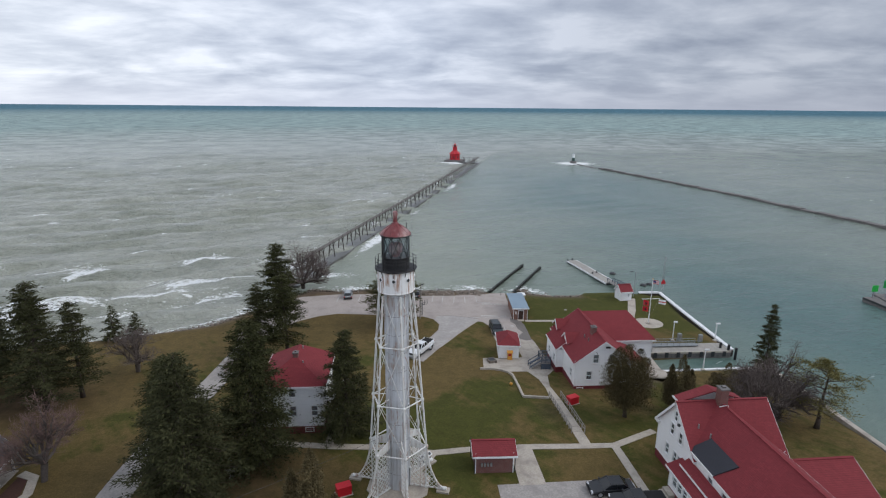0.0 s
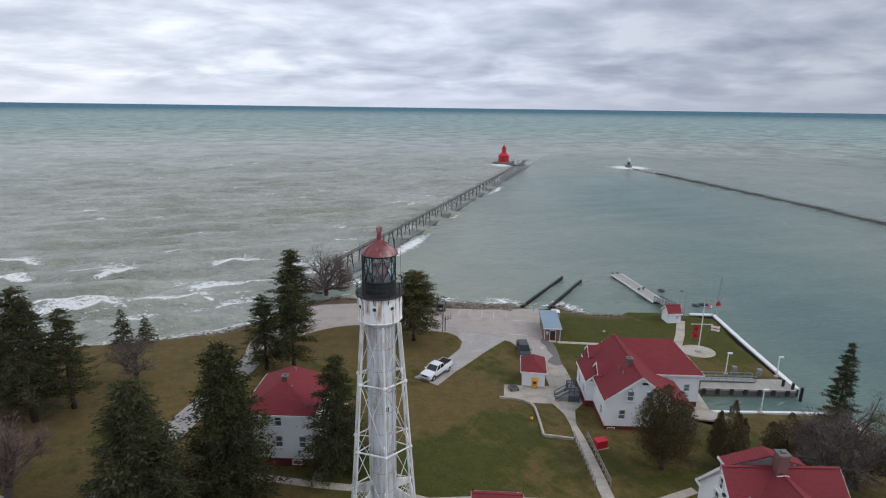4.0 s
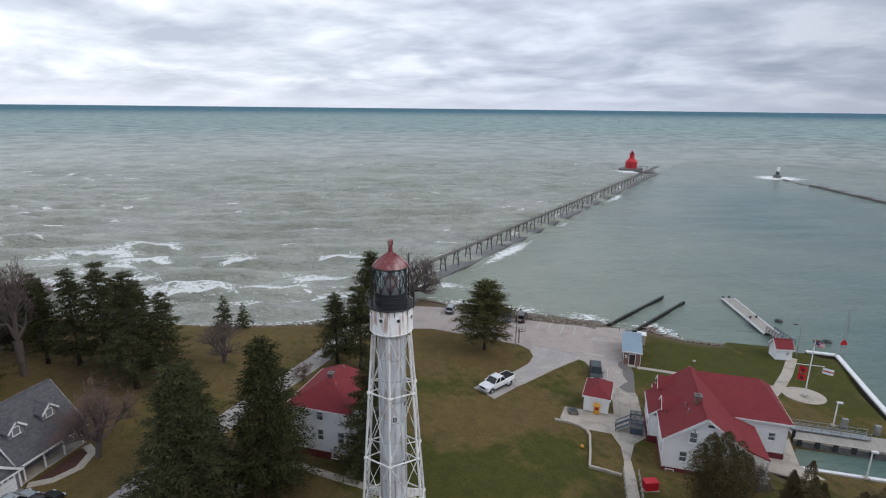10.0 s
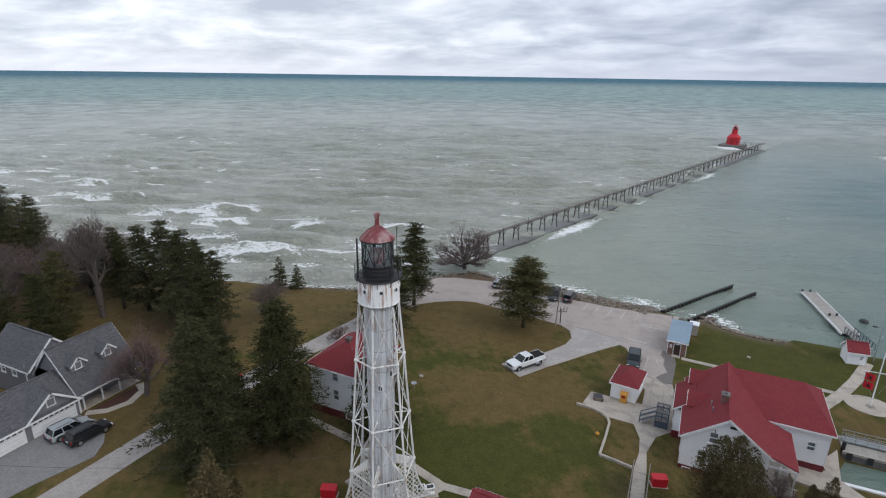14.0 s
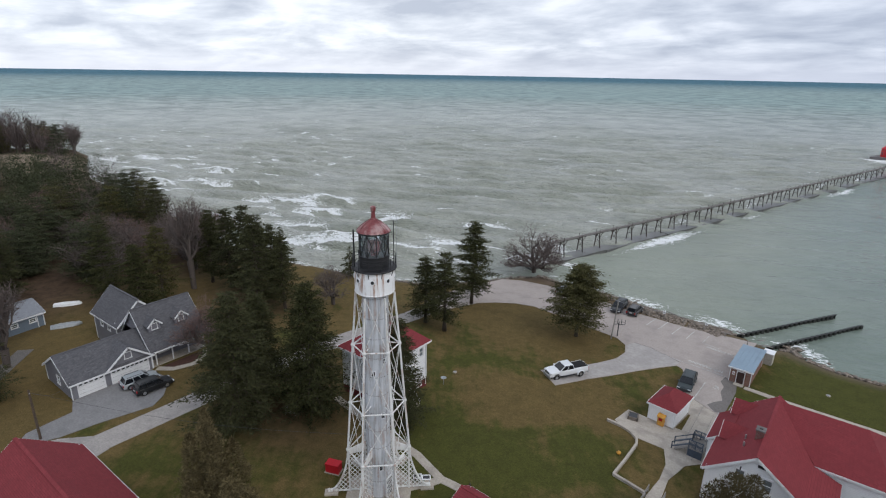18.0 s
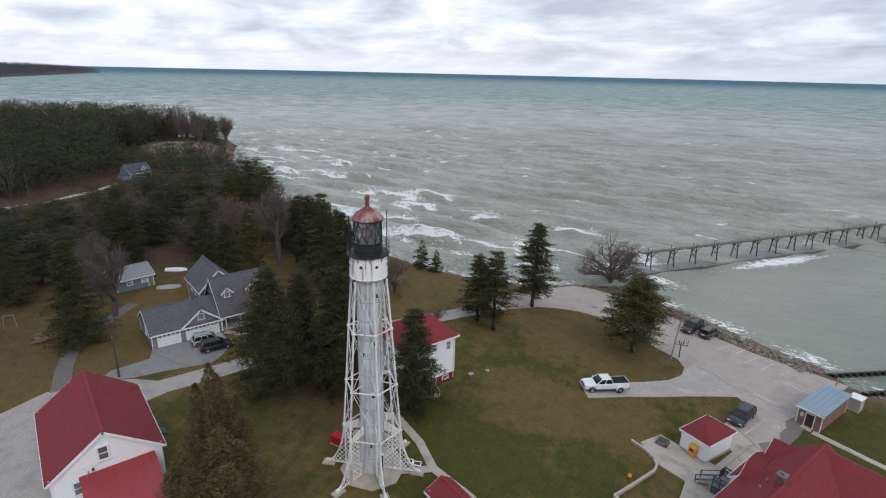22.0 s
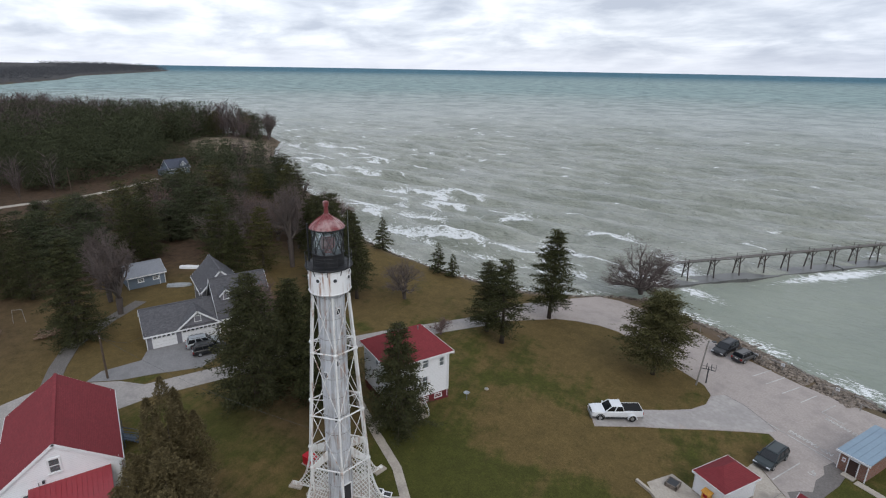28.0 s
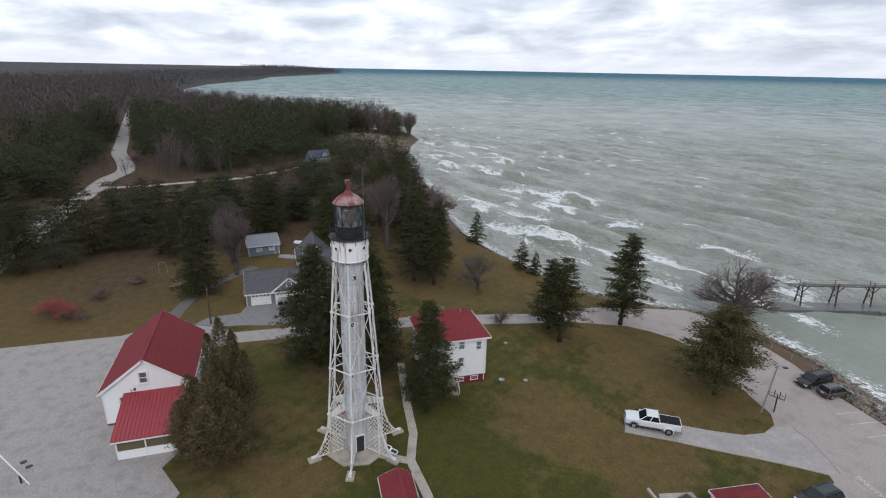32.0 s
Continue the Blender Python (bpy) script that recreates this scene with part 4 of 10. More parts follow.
# ---- building kit: a building has its own frame, turned about its corner ----
class Building:
    def __init__(self, name, x, y, z, turn_deg, label, category):
        self.m = pose(x, y, z, 0, 0, turn_deg)
        self.root = thing(name, self.m, label, category)
        self.cache = {}

    def part(self, name, solid, mat, label="", smooth=False):
        return part(name, solid, mat, self.root, label, smooth)

    def wall(self, a, b, z0, z1, mat, holes=(), thick=0.18, name="wall"):
        """A wall from a to b, outside on the right; holes: (along, sill, width, height)."""
        (ax, ay), (bx, by) = a, b
        d = math.hypot(bx - ax, by - ay)
        m = Matrix.Translation((ax, ay, 0)) @ Matrix.Rotation(math.atan2(by - ay, bx - ax), 4, "Z")
        us = sorted({0, d, *[h[0] - h[2] / 2 for h in holes], *[h[0] + h[2] / 2 for h in holes]})
        vs = sorted({z0, z1, *[h[1] for h in holes], *[h[1] + h[3] for h in holes]})
        s = Solid()
        for u0, u1 in zip(us, us[1:]):
            for v0, v1 in zip(vs, vs[1:]):
                cu, cv = (u0 + u1) / 2, (v0 + v1) / 2
                if any(abs(cu - h[0]) < h[2] / 2 and h[1] < cv < h[1] + h[3] for h in holes):
                    continue
                s.box(u0, u1, 0, thick, v0, v1, m)
        self.part(name, s.weld(), mat)
        return m

    def window(self, m, hole, mat=None, bars=1):
        u, v, w, h = hole
        key = (w, h, bars)
        if key not in self.cache:
            t = 0.10
            casing = Solid().ring(-w / 2 - t, w / 2 + t, 0.0, h + t, t, -0.04, 0.1, False)
            sash = Solid().ring(-w / 2, w / 2, 0, h, 0.06, 0.02, 0.09)
            bar_s = [Solid().box(-w / 2 + 0.06, w / 2 - 0.06, 0.015, 0.085, h / 2 - 0.035, h / 2 + 0.035)]
            for k in range(1, bars):
                bar_s.append(Solid().box(-w / 2 + w * k / bars - 0.03, -w / 2 + w * k / bars + 0.03, 0.02, 0.08, 0.06, h - 0.06))
            g = Solid().box(-w / 2 + 0.05, w / 2 - 0.05, 0.05, 0.065, 0.05, h - 0.05)
            sl = Solid().box(-w / 2 - 0.14, w / 2 + 0.14, -0.09, 0.1, -0.08, 0.0)
            c = mat or M_WHITE
            self.cache[key] = (sash.mesh("window", c), g.mesh("pane", M_GLASS), [("sill", sl.mesh("sill", c)), ("casing", casing.mesh("casing", c))] + [("sash_bar", b.mesh("sash_bar", c)) for b in bar_s])
        fr, pa, more = self.cache[key]
        ob = part("window", fr, None, self.root, at=m @ Matrix.Translation((u, 0, v)))
        part("pane", pa, None, ob).visible_shadow = False
        for nm, me in more:
            part(nm, me, None, ob)

    def door(self, m, hole, mat, name="door", panels=True):
        u, v, w, h = hole
        s = Solid().box(-w / 2, w / 2, 0.05, 0.1, 0, h)
        if panels:
            for k in range(3):
                s.box(-w / 2 + 0.1, w / 2 - 0.1, 0.035, 0.05, 0.12 + k * (h - 0.1) / 3, (k + 1) * (h - 0.1) / 3)
        ob = part(name, s, mat, self.root, at=m @ Matrix.Translation((u, 0, v)))
        t = 0.1
        part("door_frame", Solid().box(-w / 2 - t, -w / 2, -0.03, 0.1, 0, h + t).box(w / 2, w / 2 + t, -0.03, 0.1, 0, h + t).box(-w / 2, w / 2, -0.03, 0.1, h, h + t), M_WHITE, ob)
        part("handle", Solid().rod((w / 2 - 0.12, 0.03, h * 0.48), (w / 2 - 0.12, -0.02, h * 0.48), 0.035, n=6), M_STEEL, ob)

    def walls(self, x0, x1, y0, y1, z0, z1, mat, holes=None, base=None, base_mat=None, thick=0.18):
        """Four walls with windows; holes: side -> list of (along, sill, width, height)."""
        holes = holes or {}
        out = {}
        for side, a, b in (("S", (x0, y0), (x1, y0)), ("E", (x1, y0 + thick), (x1, y1 - thick)), ("N", (x1, y1), (x0, y1)), ("W", (x0, y1 - thick), (x0, y0 + thick))):
            hs = holes.get(side, [])
            m = self.wall(a, b, z0, z1, mat, hs, thick)
            out[side] = m
            for hole in hs:
                self.window(m, hole)
        if base is not None:
            o = 0.03
            self.part("foundation", Solid().box(x0 - o, x1 + o, y0 - o, y1 + o, base, z0), base_mat or M_REDBASE, "dark red painted foundation")
        trim = Solid()
        for x in (x0, x1):
            for y in (y0, y1):
                trim.box(x - 0.05, x + 0.05, y - 0.05, y + 0.05, z0, z1)
        for k in range(4):
            one = Solid()
            one.v, one.f = trim.v[8 * k:8 * k + 8], trim.f[:6]
            self.part("corner_trim", one, M_WHITE)
        return out

    def gable_roof(self, x0, x1, y0, y1, ze, zr, axis, mat, wall_mat=None, over=0.35, rake=0.3, thick=0.14, ridge=None, trim=M_WHITE):
        """Two slopes; x0..y1 are the walls below; axis: the ridge's direction."""
        if axis == "x":
            to = lambda u, v, z: (u, v, z)
            u0, u1, v0, v1 = x0, x1, y0, y1
        else:
            to = lambda u, v, z: (v, u, z)
            u0, u1, v0, v1 = y0, y1, x0, x1
        vr = ridge if ridge is not None else (v0 + v1) / 2
        s = Solid()
        for ve in (v0, v1):
            f = Solid()
            k = (zr - ze) / abs(vr - ve)
            sgn = -1 if ve < vr else 1
            vo, zo = ve + sgn * over, ze - k * over
            s.slab([to(u0 - rake, vo, zo), to(u1 + rake, vo, zo), to(u1 + rake, vr, zr), to(u0 - rake, vr, zr)], thick)
            for u in (u0 - rake - 0.03, u1 + rake):
                f.slab([to(u, vo, zo - 0.01), to(u + 0.03, vo, zo - 0.01), to(u + 0.03, vr, zr - 0.01), to(u, vr, zr - 0.01)], 0.26)
            f.box(*sorted((to(u0 - rake, vo, 0)[0], to(u1 + rake, vo + sgn * 0.05, 0)[0])), *sorted((to(u0 - rake, vo, 0)[1], to(u1 + rake, vo + sgn * 0.05, 0)[1])), zo - 0.26, zo - 0.03)
            self.part("fascia", f, trim, "white painted fascia board")
        self.part("roof", s, mat)
        cap = Solid().bar(to(u0 - rake, vr, zr + 0.0), to(u1 + rake, vr, zr + 0.0), 0.3, 0.05)
        self.part("ridge_cap", cap, mat)
        if wall_mat:
            for u in (u0, u1 - 0.18):
                g = Solid()
                pts = [to(u, v0, ze - 0.02), to(u, v1, ze - 0.02), to(u, vr, zr - 0.16)]
                far = [to(u + 0.18, v0, ze - 0.02), to(u + 0.18, v1, ze - 0.02), to(u + 0.18, vr, zr - 0.16)]
                g.add(pts + far, [(0, 1, 2), (5, 4, 3), (0, 3, 4, 1), (1, 4, 5, 2), (2, 5, 3, 0)])
                self.part("gable", g, wall_mat)

    def hip_roof(self, x0, x1, y0, y1, ze, zr, r0, r1, mat, over=0.4, thick=0.14):
        """Four slopes up to a ridge from r0 to r1."""
        a, b, c, d = (x0 - over, y0 - over, ze), (x1 + over, y0 - over, ze), (x1 + over, y1 + over, ze), (x0 - over, y1 + over, ze)
        p, q = (*r0, zr), (*r1, zr)
        s = Solid()
        along_y = abs(r1[1] - r0[1]) >= abs(r1[0] - r0[0])
        if along_y:
            faces = ([a, b, p], [b, c, q, p], [c, d, q], [d, a, p, q])
        else:
            faces = ([a, b, q, p], [b, c, q], [c, d, p, q], [d, a, p])
        for fc in faces:
            s.slab(fc, thick)
        self.part("roof", s, mat)
        f = Solid()
        x0, x1, y0, y1 = x0 - over, x1 + over, y0 - over, y1 + over
        for bx in ((x0, x1, y0 - 0.04, y0), (x0, x1, y1, y1 + 0.04), (x0 - 0.04, x0, y0, y1), (x1, x1 + 0.04, y0, y1)):
            f.box(*bx, ze - 0.22, ze + 0.02)
        self.part("fascia", f, M_WHITE, "white painted fascia board")
        self.part("soffit", Solid().box(x0, x1, y0, y1, ze - 0.2, ze - 0.17), M_WHITE)

    def chimney(self, x, y, z0, z1, w=0.7):
        ob = self.part("chimney", Solid().box(x - w / 2, x + w / 2, y - w / 2, y + w / 2, z0, z1), M_OLDBRICK, "weathered brick chimney")
        part("cap", Solid().box(x - w / 2 - 0.07, x + w / 2 + 0.07, y - w / 2 - 0.07, y + w / 2 + 0.07, z1, z1 + 0.14).box(x - w / 5, x + w / 5, y - w / 5, y + w / 5, z1 + 0.14, z1 + 0.3), M_PIERCONC, ob)

    def vents(self, *spots):
        for x, y, z in spots:
            self.part("roof_vent", Solid().rod((x, y, z - 0.3), (x, y, z + 0.3), 0.08, n=8), M_STEEL)


def light_tower():
    """The white skeletal lighthouse with its central tube and six braced buttresses."""
    root = thing("lighthouse", pose(0, 0, 0), "tall white iron skeleton lighthouse with red lantern roof", "lighthouse")
    turn0 = radians(43)
    spoke = lambda k, r, z: Vector((r * math.cos(turn0 + k * math.tau / 6), r * math.sin(turn0 + k * math.tau / 6), z))
    # concrete base
    s = Solid().prism([(3.5 * math.cos(a * math.tau / 8 + 0.2), 3.5 * math.sin(a * math.tau / 8 + 0.2)) for a in range(8)], -0.3, 0.12)
    part("base_slab", s, M_CONC, root, "pale concrete slab")
    for k in range(6):
        c = spoke(k, 4.95, 0)
        mm = Matrix.Translation(c) @ Matrix.Rotation(turn0 + k * math.tau / 6, 4, "Z")
        part("footing", Solid().box(-0.75, 0.6, -0.42, 0.42, -0.3, 0.2, mm), M_CONC, root)
    # the tube, plate by plate, with lapped seams and vertical straps
    z, step = 0.12, 1.97
    while z < 22.0:
        z2 = min(z + step, 22.2)
        part("tube_plate", Solid().lathe([(1.15, z), (1.15, z2 - 0.05), (1.175, z2 - 0.04), (1.175, z2)], 28, closed=False), M_TUBE, root, smooth=False)
        part("seam_band", Solid().lathe([(1.172, z2 - 0.07), (1.182, z2 - 0.065), (1.182, z2 - 0.035), (1.172, z2 - 0.03)], 28, closed=False), M_SEAM, root, "dark weathered plate seam")
        z = z2
    for k in range(12):
        a = turn0 + radians(15) + k * math.tau / 12
        p, q = Vector((1.18 * math.cos(a), 1.18 * math.sin(a), 0.15)), Vector((1.18 * math.cos(a), 1.18 * math.sin(a), 22.2))
        part("strap", Solid().bar(p, q, 0.09, 0.05), M_TUBE, root)
    for az, zz in ((8, 20.2), (-62, 14.0), (-22, 9.4), (-8, 15.2), (-35, 3.4), (100, 12.0)):
        mm = Matrix.Rotation(radians(az), 4, "Z") @ Matrix.Translation((1.15, 0, zz))
        w = part("tube_window", Solid().box(-0.02, 0.06, -0.20, 0.20, -0.05, 0.01).box(-0.02, 0.06, -0.20, 0.20, 0.52, 0.57).box(-0.02, 0.06, -0.20, -0.16, 0, 0.53).box(-0.02, 0.06, 0.16, 0.20, 0, 0.53), M_WHITE, root, at=mm)
        part("pane", Solid().box(0, 0.04, -0.16, 0.16, 0, 0.53), M_DARK, w, "dark glass")
    mm = Matrix.Rotation(radians(8), 4, "Z") @ Matrix.Translation((1.11, 0, 0.14))
    d = part("tower_door", Solid().box(0, 0.1, -0.42, 0.42, 0, 2.0), M_DARK, root, "dark steel door", at=mm)
    part("door_frame", Solid().box(0, 0.16, -0.52, -0.42, 0, 2.1).box(0, 0.16, 0.42, 0.52, 0, 2.1).box(0, 0.16, -0.42, 0.42, 2.0, 2.1), M_WHITE, d)
    # legs, rings and rods
    rings = [(3.05, 5.2), (2.62, 10.6), (2.17, 16.8), (1.74, 22.0)]
    for k in range(6):
        for (r0, z0), (r1, z1) in zip(rings, rings[1:]):
            part("leg", Solid().rod(spoke(k, r0, z0), spoke(k, r1, z1), 0.1, n=8), M_TOWER, root)
        for r, zz in rings[:3]:
            part("joint", Solid().lathe([(0.0, -0.2), (0.15, -0.14), (0.2, 0), (0.15, 0.14), (0.0, 0.2)], 10, spoke(k, r, zz), False), M_TOWER, root, smooth=True)
            part("ring_bar", Solid().rod(spoke(k, r, zz), spoke(k + 1, r, zz), 0.07, n=6), M_TOWER, root)
            part("strut", Solid().rod(spoke(k, r, zz), spoke(k, 1.24, zz + 0.15), 0.05, n=6), M_TOWER, root)
        for i, ((r0, z0), (r1, z1)) in enumerate(zip(rings, rings[1:])):
            part("brace_rod", Solid().rod(spoke(k, r0, z0), spoke(k + 1, r1, z1), 0.035, n=5), M_TOWER, root)
            part("brace_rod", Solid().rod(spoke(k + 1, r0, z0), spoke(k, r1, z1), 0.035, n=5), M_TOWER, root)
        # buttress: curved leg, upright, top plate, lattice
        curve = [(3.05, 5.2), (3.14, 4.2), (3.32, 3.2), (3.62, 2.2), (4.02, 1.3), (4.45, 0.65), (4.95, 0.3)]
        b = Solid()
        side0 = Vector((-math.sin(turn0 + k * math.tau / 6), math.cos(turn0 + k * math.tau / 6), 0))
        ring_pts = []
        for q, (r0, z0) in enumerate(curve):
            ra, za = curve[max(0, q - 1)]
            rb_, zb_ = curve[min(len(curve) - 1, q + 1)]
            ln_ = math.hypot(rb_ - ra, zb_ - za)
            nr, nz = -(zb_ - za) / ln_ * 0.08, (rb_ - ra) / ln_ * 0.08
            for s_, n_ in ((-0.08, -1), (0.08, -1), (0.08, 1), (-0.08, 1)):
                ring_pts.append(spoke(k, r0 + nr * n_, z0 + nz * n_) + side0 * s_)
        m_ = 4 * (len(curve) - 1)
        b.add(ring_pts, [(4 * q + e, 4 * q + 4 + e, 4 * q + 4 + (e + 1) % 4, 4 * q + (e + 1) % 4) for q in range(len(curve) - 1) for e in range(4)] + [(0, 1, 2, 3), (m_ + 3, m_ + 2, m_ + 1, m_)])
        leg = part("buttress_leg", b, M_TOWER, root)
        part("foot_casting", Solid().rod(spoke(k, 4.8, 0.36), spoke(k, 5.22, 0.36), 0.2, n=10), M_TOWER, leg)
        part("upright", Solid().bar(spoke(k, 3.0, 0.1), spoke(k, 3.0, 5.2), 0.13), M_TOWER, leg)
        side = Vector((-math.sin(turn0 + k * math.tau / 6), math.cos(turn0 + k * math.tau / 6), 0))
        pl_ = Solid()
        quad = [spoke(k, 1.25, 6.1), spoke(k, 3.0, 5.25), spoke(k, 3.0, 4.65), spoke(k, 1.25, 5.0)]
        pl_.add([p - side * 0.04 for p in quad] + [p + side * 0.04 for p in quad], [(3, 2, 1, 0), (4, 5, 6, 7), (0, 1, 5, 4), (1, 2, 6, 5), (2, 3, 7, 6), (3, 0, 4, 7)])
        part("gusset_plate", pl_, M_TOWER, leg)
        part("foot_bar", Solid().bar(spoke(k, 1.25, 0.3), spoke(k, 4.85, 0.3), 0.13), M_TOWER, leg)
        edge = lambda r: 4.75 if r <= 3.0 else float(np.interp(r, [c[0] for c in curve], [c[1] for c in curve]))
        lat = Solid()
        for sgn in (1, -1):
            c0 = -6.0
            while c0 < 12.0:
                run = [r for r in np.arange(1.28, 4.9, 0.06) if 0.32 < c0 + sgn * 1.15 * (r - 1.2) < edge(r)]
                if len(run) > 1:
                    lat.bar(spoke(k, run[0], c0 + sgn * 1.15 * (run[0] - 1.2)) + side * 0.02 * sgn, spoke(k, run[-1], c0 + sgn * 1.15 * (run[-1] - 1.2)) + side * 0.02 * sgn, 0.035, 0.07)
                c0 += 0.56
        tagged(part("lattice", lat, M_TOWER, leg), "white riveted lattice bars")
    # watch room, gallery, lantern
    part("watch_room", Solid().lathe([(1.2, 22.1), (1.76, 22.2), (1.83, 22.3), (1.79, 22.36), (1.79, 24.25), (1.84, 24.35), (1.84, 24.42)], 36), M_WATCH, root, "white iron watch room with rust stains")
    for k in range(8):
        mm = Matrix.Rotation(radians(-52 + k * 45), 4, "Z") @ Matrix.Translation((1.77, 0, 23.6))
        ring = part("porthole", Solid().rod((0, 0, 0), (0.09, 0, 0), 0.21, n=14), M_WHITE, root, at=mm)
        part("pane", Solid().rod((0.05, 0, 0), (0.1, 0, 0), 0.155, n=14), M_DARK, ring)
    for k in range(10):
        mm = Matrix.Rotation(radians(k * 36 + 10), 4, "Z")
        part("bracket", Solid().bar(mm @ Vector((1.76, 0, 23.9)), mm @ Vector((1.98, 0, 24.45)), 0.05), M_BLACK, root)
    part("gallery_deck", Solid().lathe([(1.2, 24.42), (2.0, 24.42), (2.03, 24.5), (2.0, 24.56), (1.2, 24.56)], 36), M_BLACK, root, "black iron gallery deck")
    for hh in (24.85, 25.2, 25.56):
        rail = Solid().lathe([(1.928, hh), (1.95, hh - 0.022), (1.972, hh), (1.95, hh + 0.022), (1.928, hh)], 30, closed=False)
        part("gallery_rail", rail, M_BLACK, root)
    for k in range(12):
        a = k * math.tau / 12
        part("gallery_post", Solid().rod((1.95 * math.cos(a), 1.95 * math.sin(a), 24.5), (1.95 * math.cos(a), 1.95 * math.sin(a), 25.6), 0.028, n=6), M_BLACK, root)
    part("lantern_wall", Solid().lathe([(1.32, 24.5), (1.32, 25.0), (1.36, 25.02), (1.36, 25.1), (1.32, 25.12), (1.32, 25.55), (1.38, 25.57), (1.38, 25.66), (1.2, 25.66)], 28), M_BLACK, root, "black iron lantern wall")
    glz = part("lantern_glazing", Solid().lathe([(1.27, 25.62), (1.27, 27.72)], 28, closed=False), M_GLASS, root, "clear lantern glass")
    glz.visible_shadow = False
    for k in range(10):
        a0, a1 = k * math.tau / 10, (k + 1) * math.tau / 10
        p = lambda a, zz: Vector((1.31 * math.cos(a), 1.31 * math.sin(a), zz))
        part("mullion", Solid().bar(p(a0, 25.62), p(a0, 27.72), 0.05), M_BLACK, root)
        part("diagonal_bar", Solid().bar(p(a0, 25.65), p((a0 + a1) / 2, 26.7), 0.045).bar(p((a0 + a1) / 2, 26.7), p(a1, 27.7), 0.045), M_BLACK, root)
        part("diagonal_bar", Solid().bar(p(a1, 25.65), p((a0 + a1) / 2, 26.7), 0.045).bar(p((a0 + a1) / 2, 26.7), p(a0, 27.7), 0.045), M_BLACK, root)
    part("lens", Solid().lathe([(0.2, 25.5), (0.25, 25.9), (0.4, 26.05), (0.44, 26.5), (0.4, 26.95), (0.25, 27.1)], 18), M_LANTERN_RED, root, "reddish lens housing")
    part("cornice", Solid().lathe([(1.3, 27.66), (1.46, 27.68), (1.5, 27.78), (1.46, 27.84), (1.2, 27.84)], 28), M_BLACK, root)
    part("lantern_roof", Solid().lathe([(1.5, 27.8), (1.36, 27.99), (1.08, 28.26), (0.76, 28.5), (0.47, 28.68), (0.31, 28.8), (0.26, 28.92)], 20), M_LANTERN_RED, root, "faded red conical lantern roof")
    prof = [(1.5, 27.82), (1.36, 28.01), (1.08, 28.28), (0.76, 28.52), (0.47, 28.7), (0.31, 28.82)]
    for k in range(10):
        a = k * math.tau / 10
        seam = Solid()
        for (r0, z0), (r1, z1) in zip(prof, prof[1:]):
            seam.bar((r0 * math.cos(a), r0 * math.sin(a), z0), (r1 * math.cos(a), r1 * math.sin(a), z1), 0.04)
        part("roof_seam", seam, M_LANTERN_RED, root)
    part("roof_vent", Solid().lathe([(0.3, 28.8), (0.2, 28.95), (0.17, 29.5), (0.2, 29.55), (0.24, 29.6), (0.24, 29.92), (0.1, 30.0)], 14), M_LANTERN_RED, root, "faded red ventilator")
    for az, top_z, rr in ((228, 27.95, 0.075), (52, 28.6, 0.035), (118, 27.6, 0.03)):
        a = radians(az)
        part("mast", Solid().rod((1.75 * math.cos(a), 1.75 * math.sin(a), 24.5), (1.75 * math.cos(a), 1.75 * math.sin(a), top_z), rr, n=8), M_BLACK, root, "black pipe mast")
    part("aerial", Solid().rod((1.6, 1.2, 24.5), (1.6, 1.2, 31.2), 0.02, 0.008, n=5), M_STEEL, root)


light_tower()


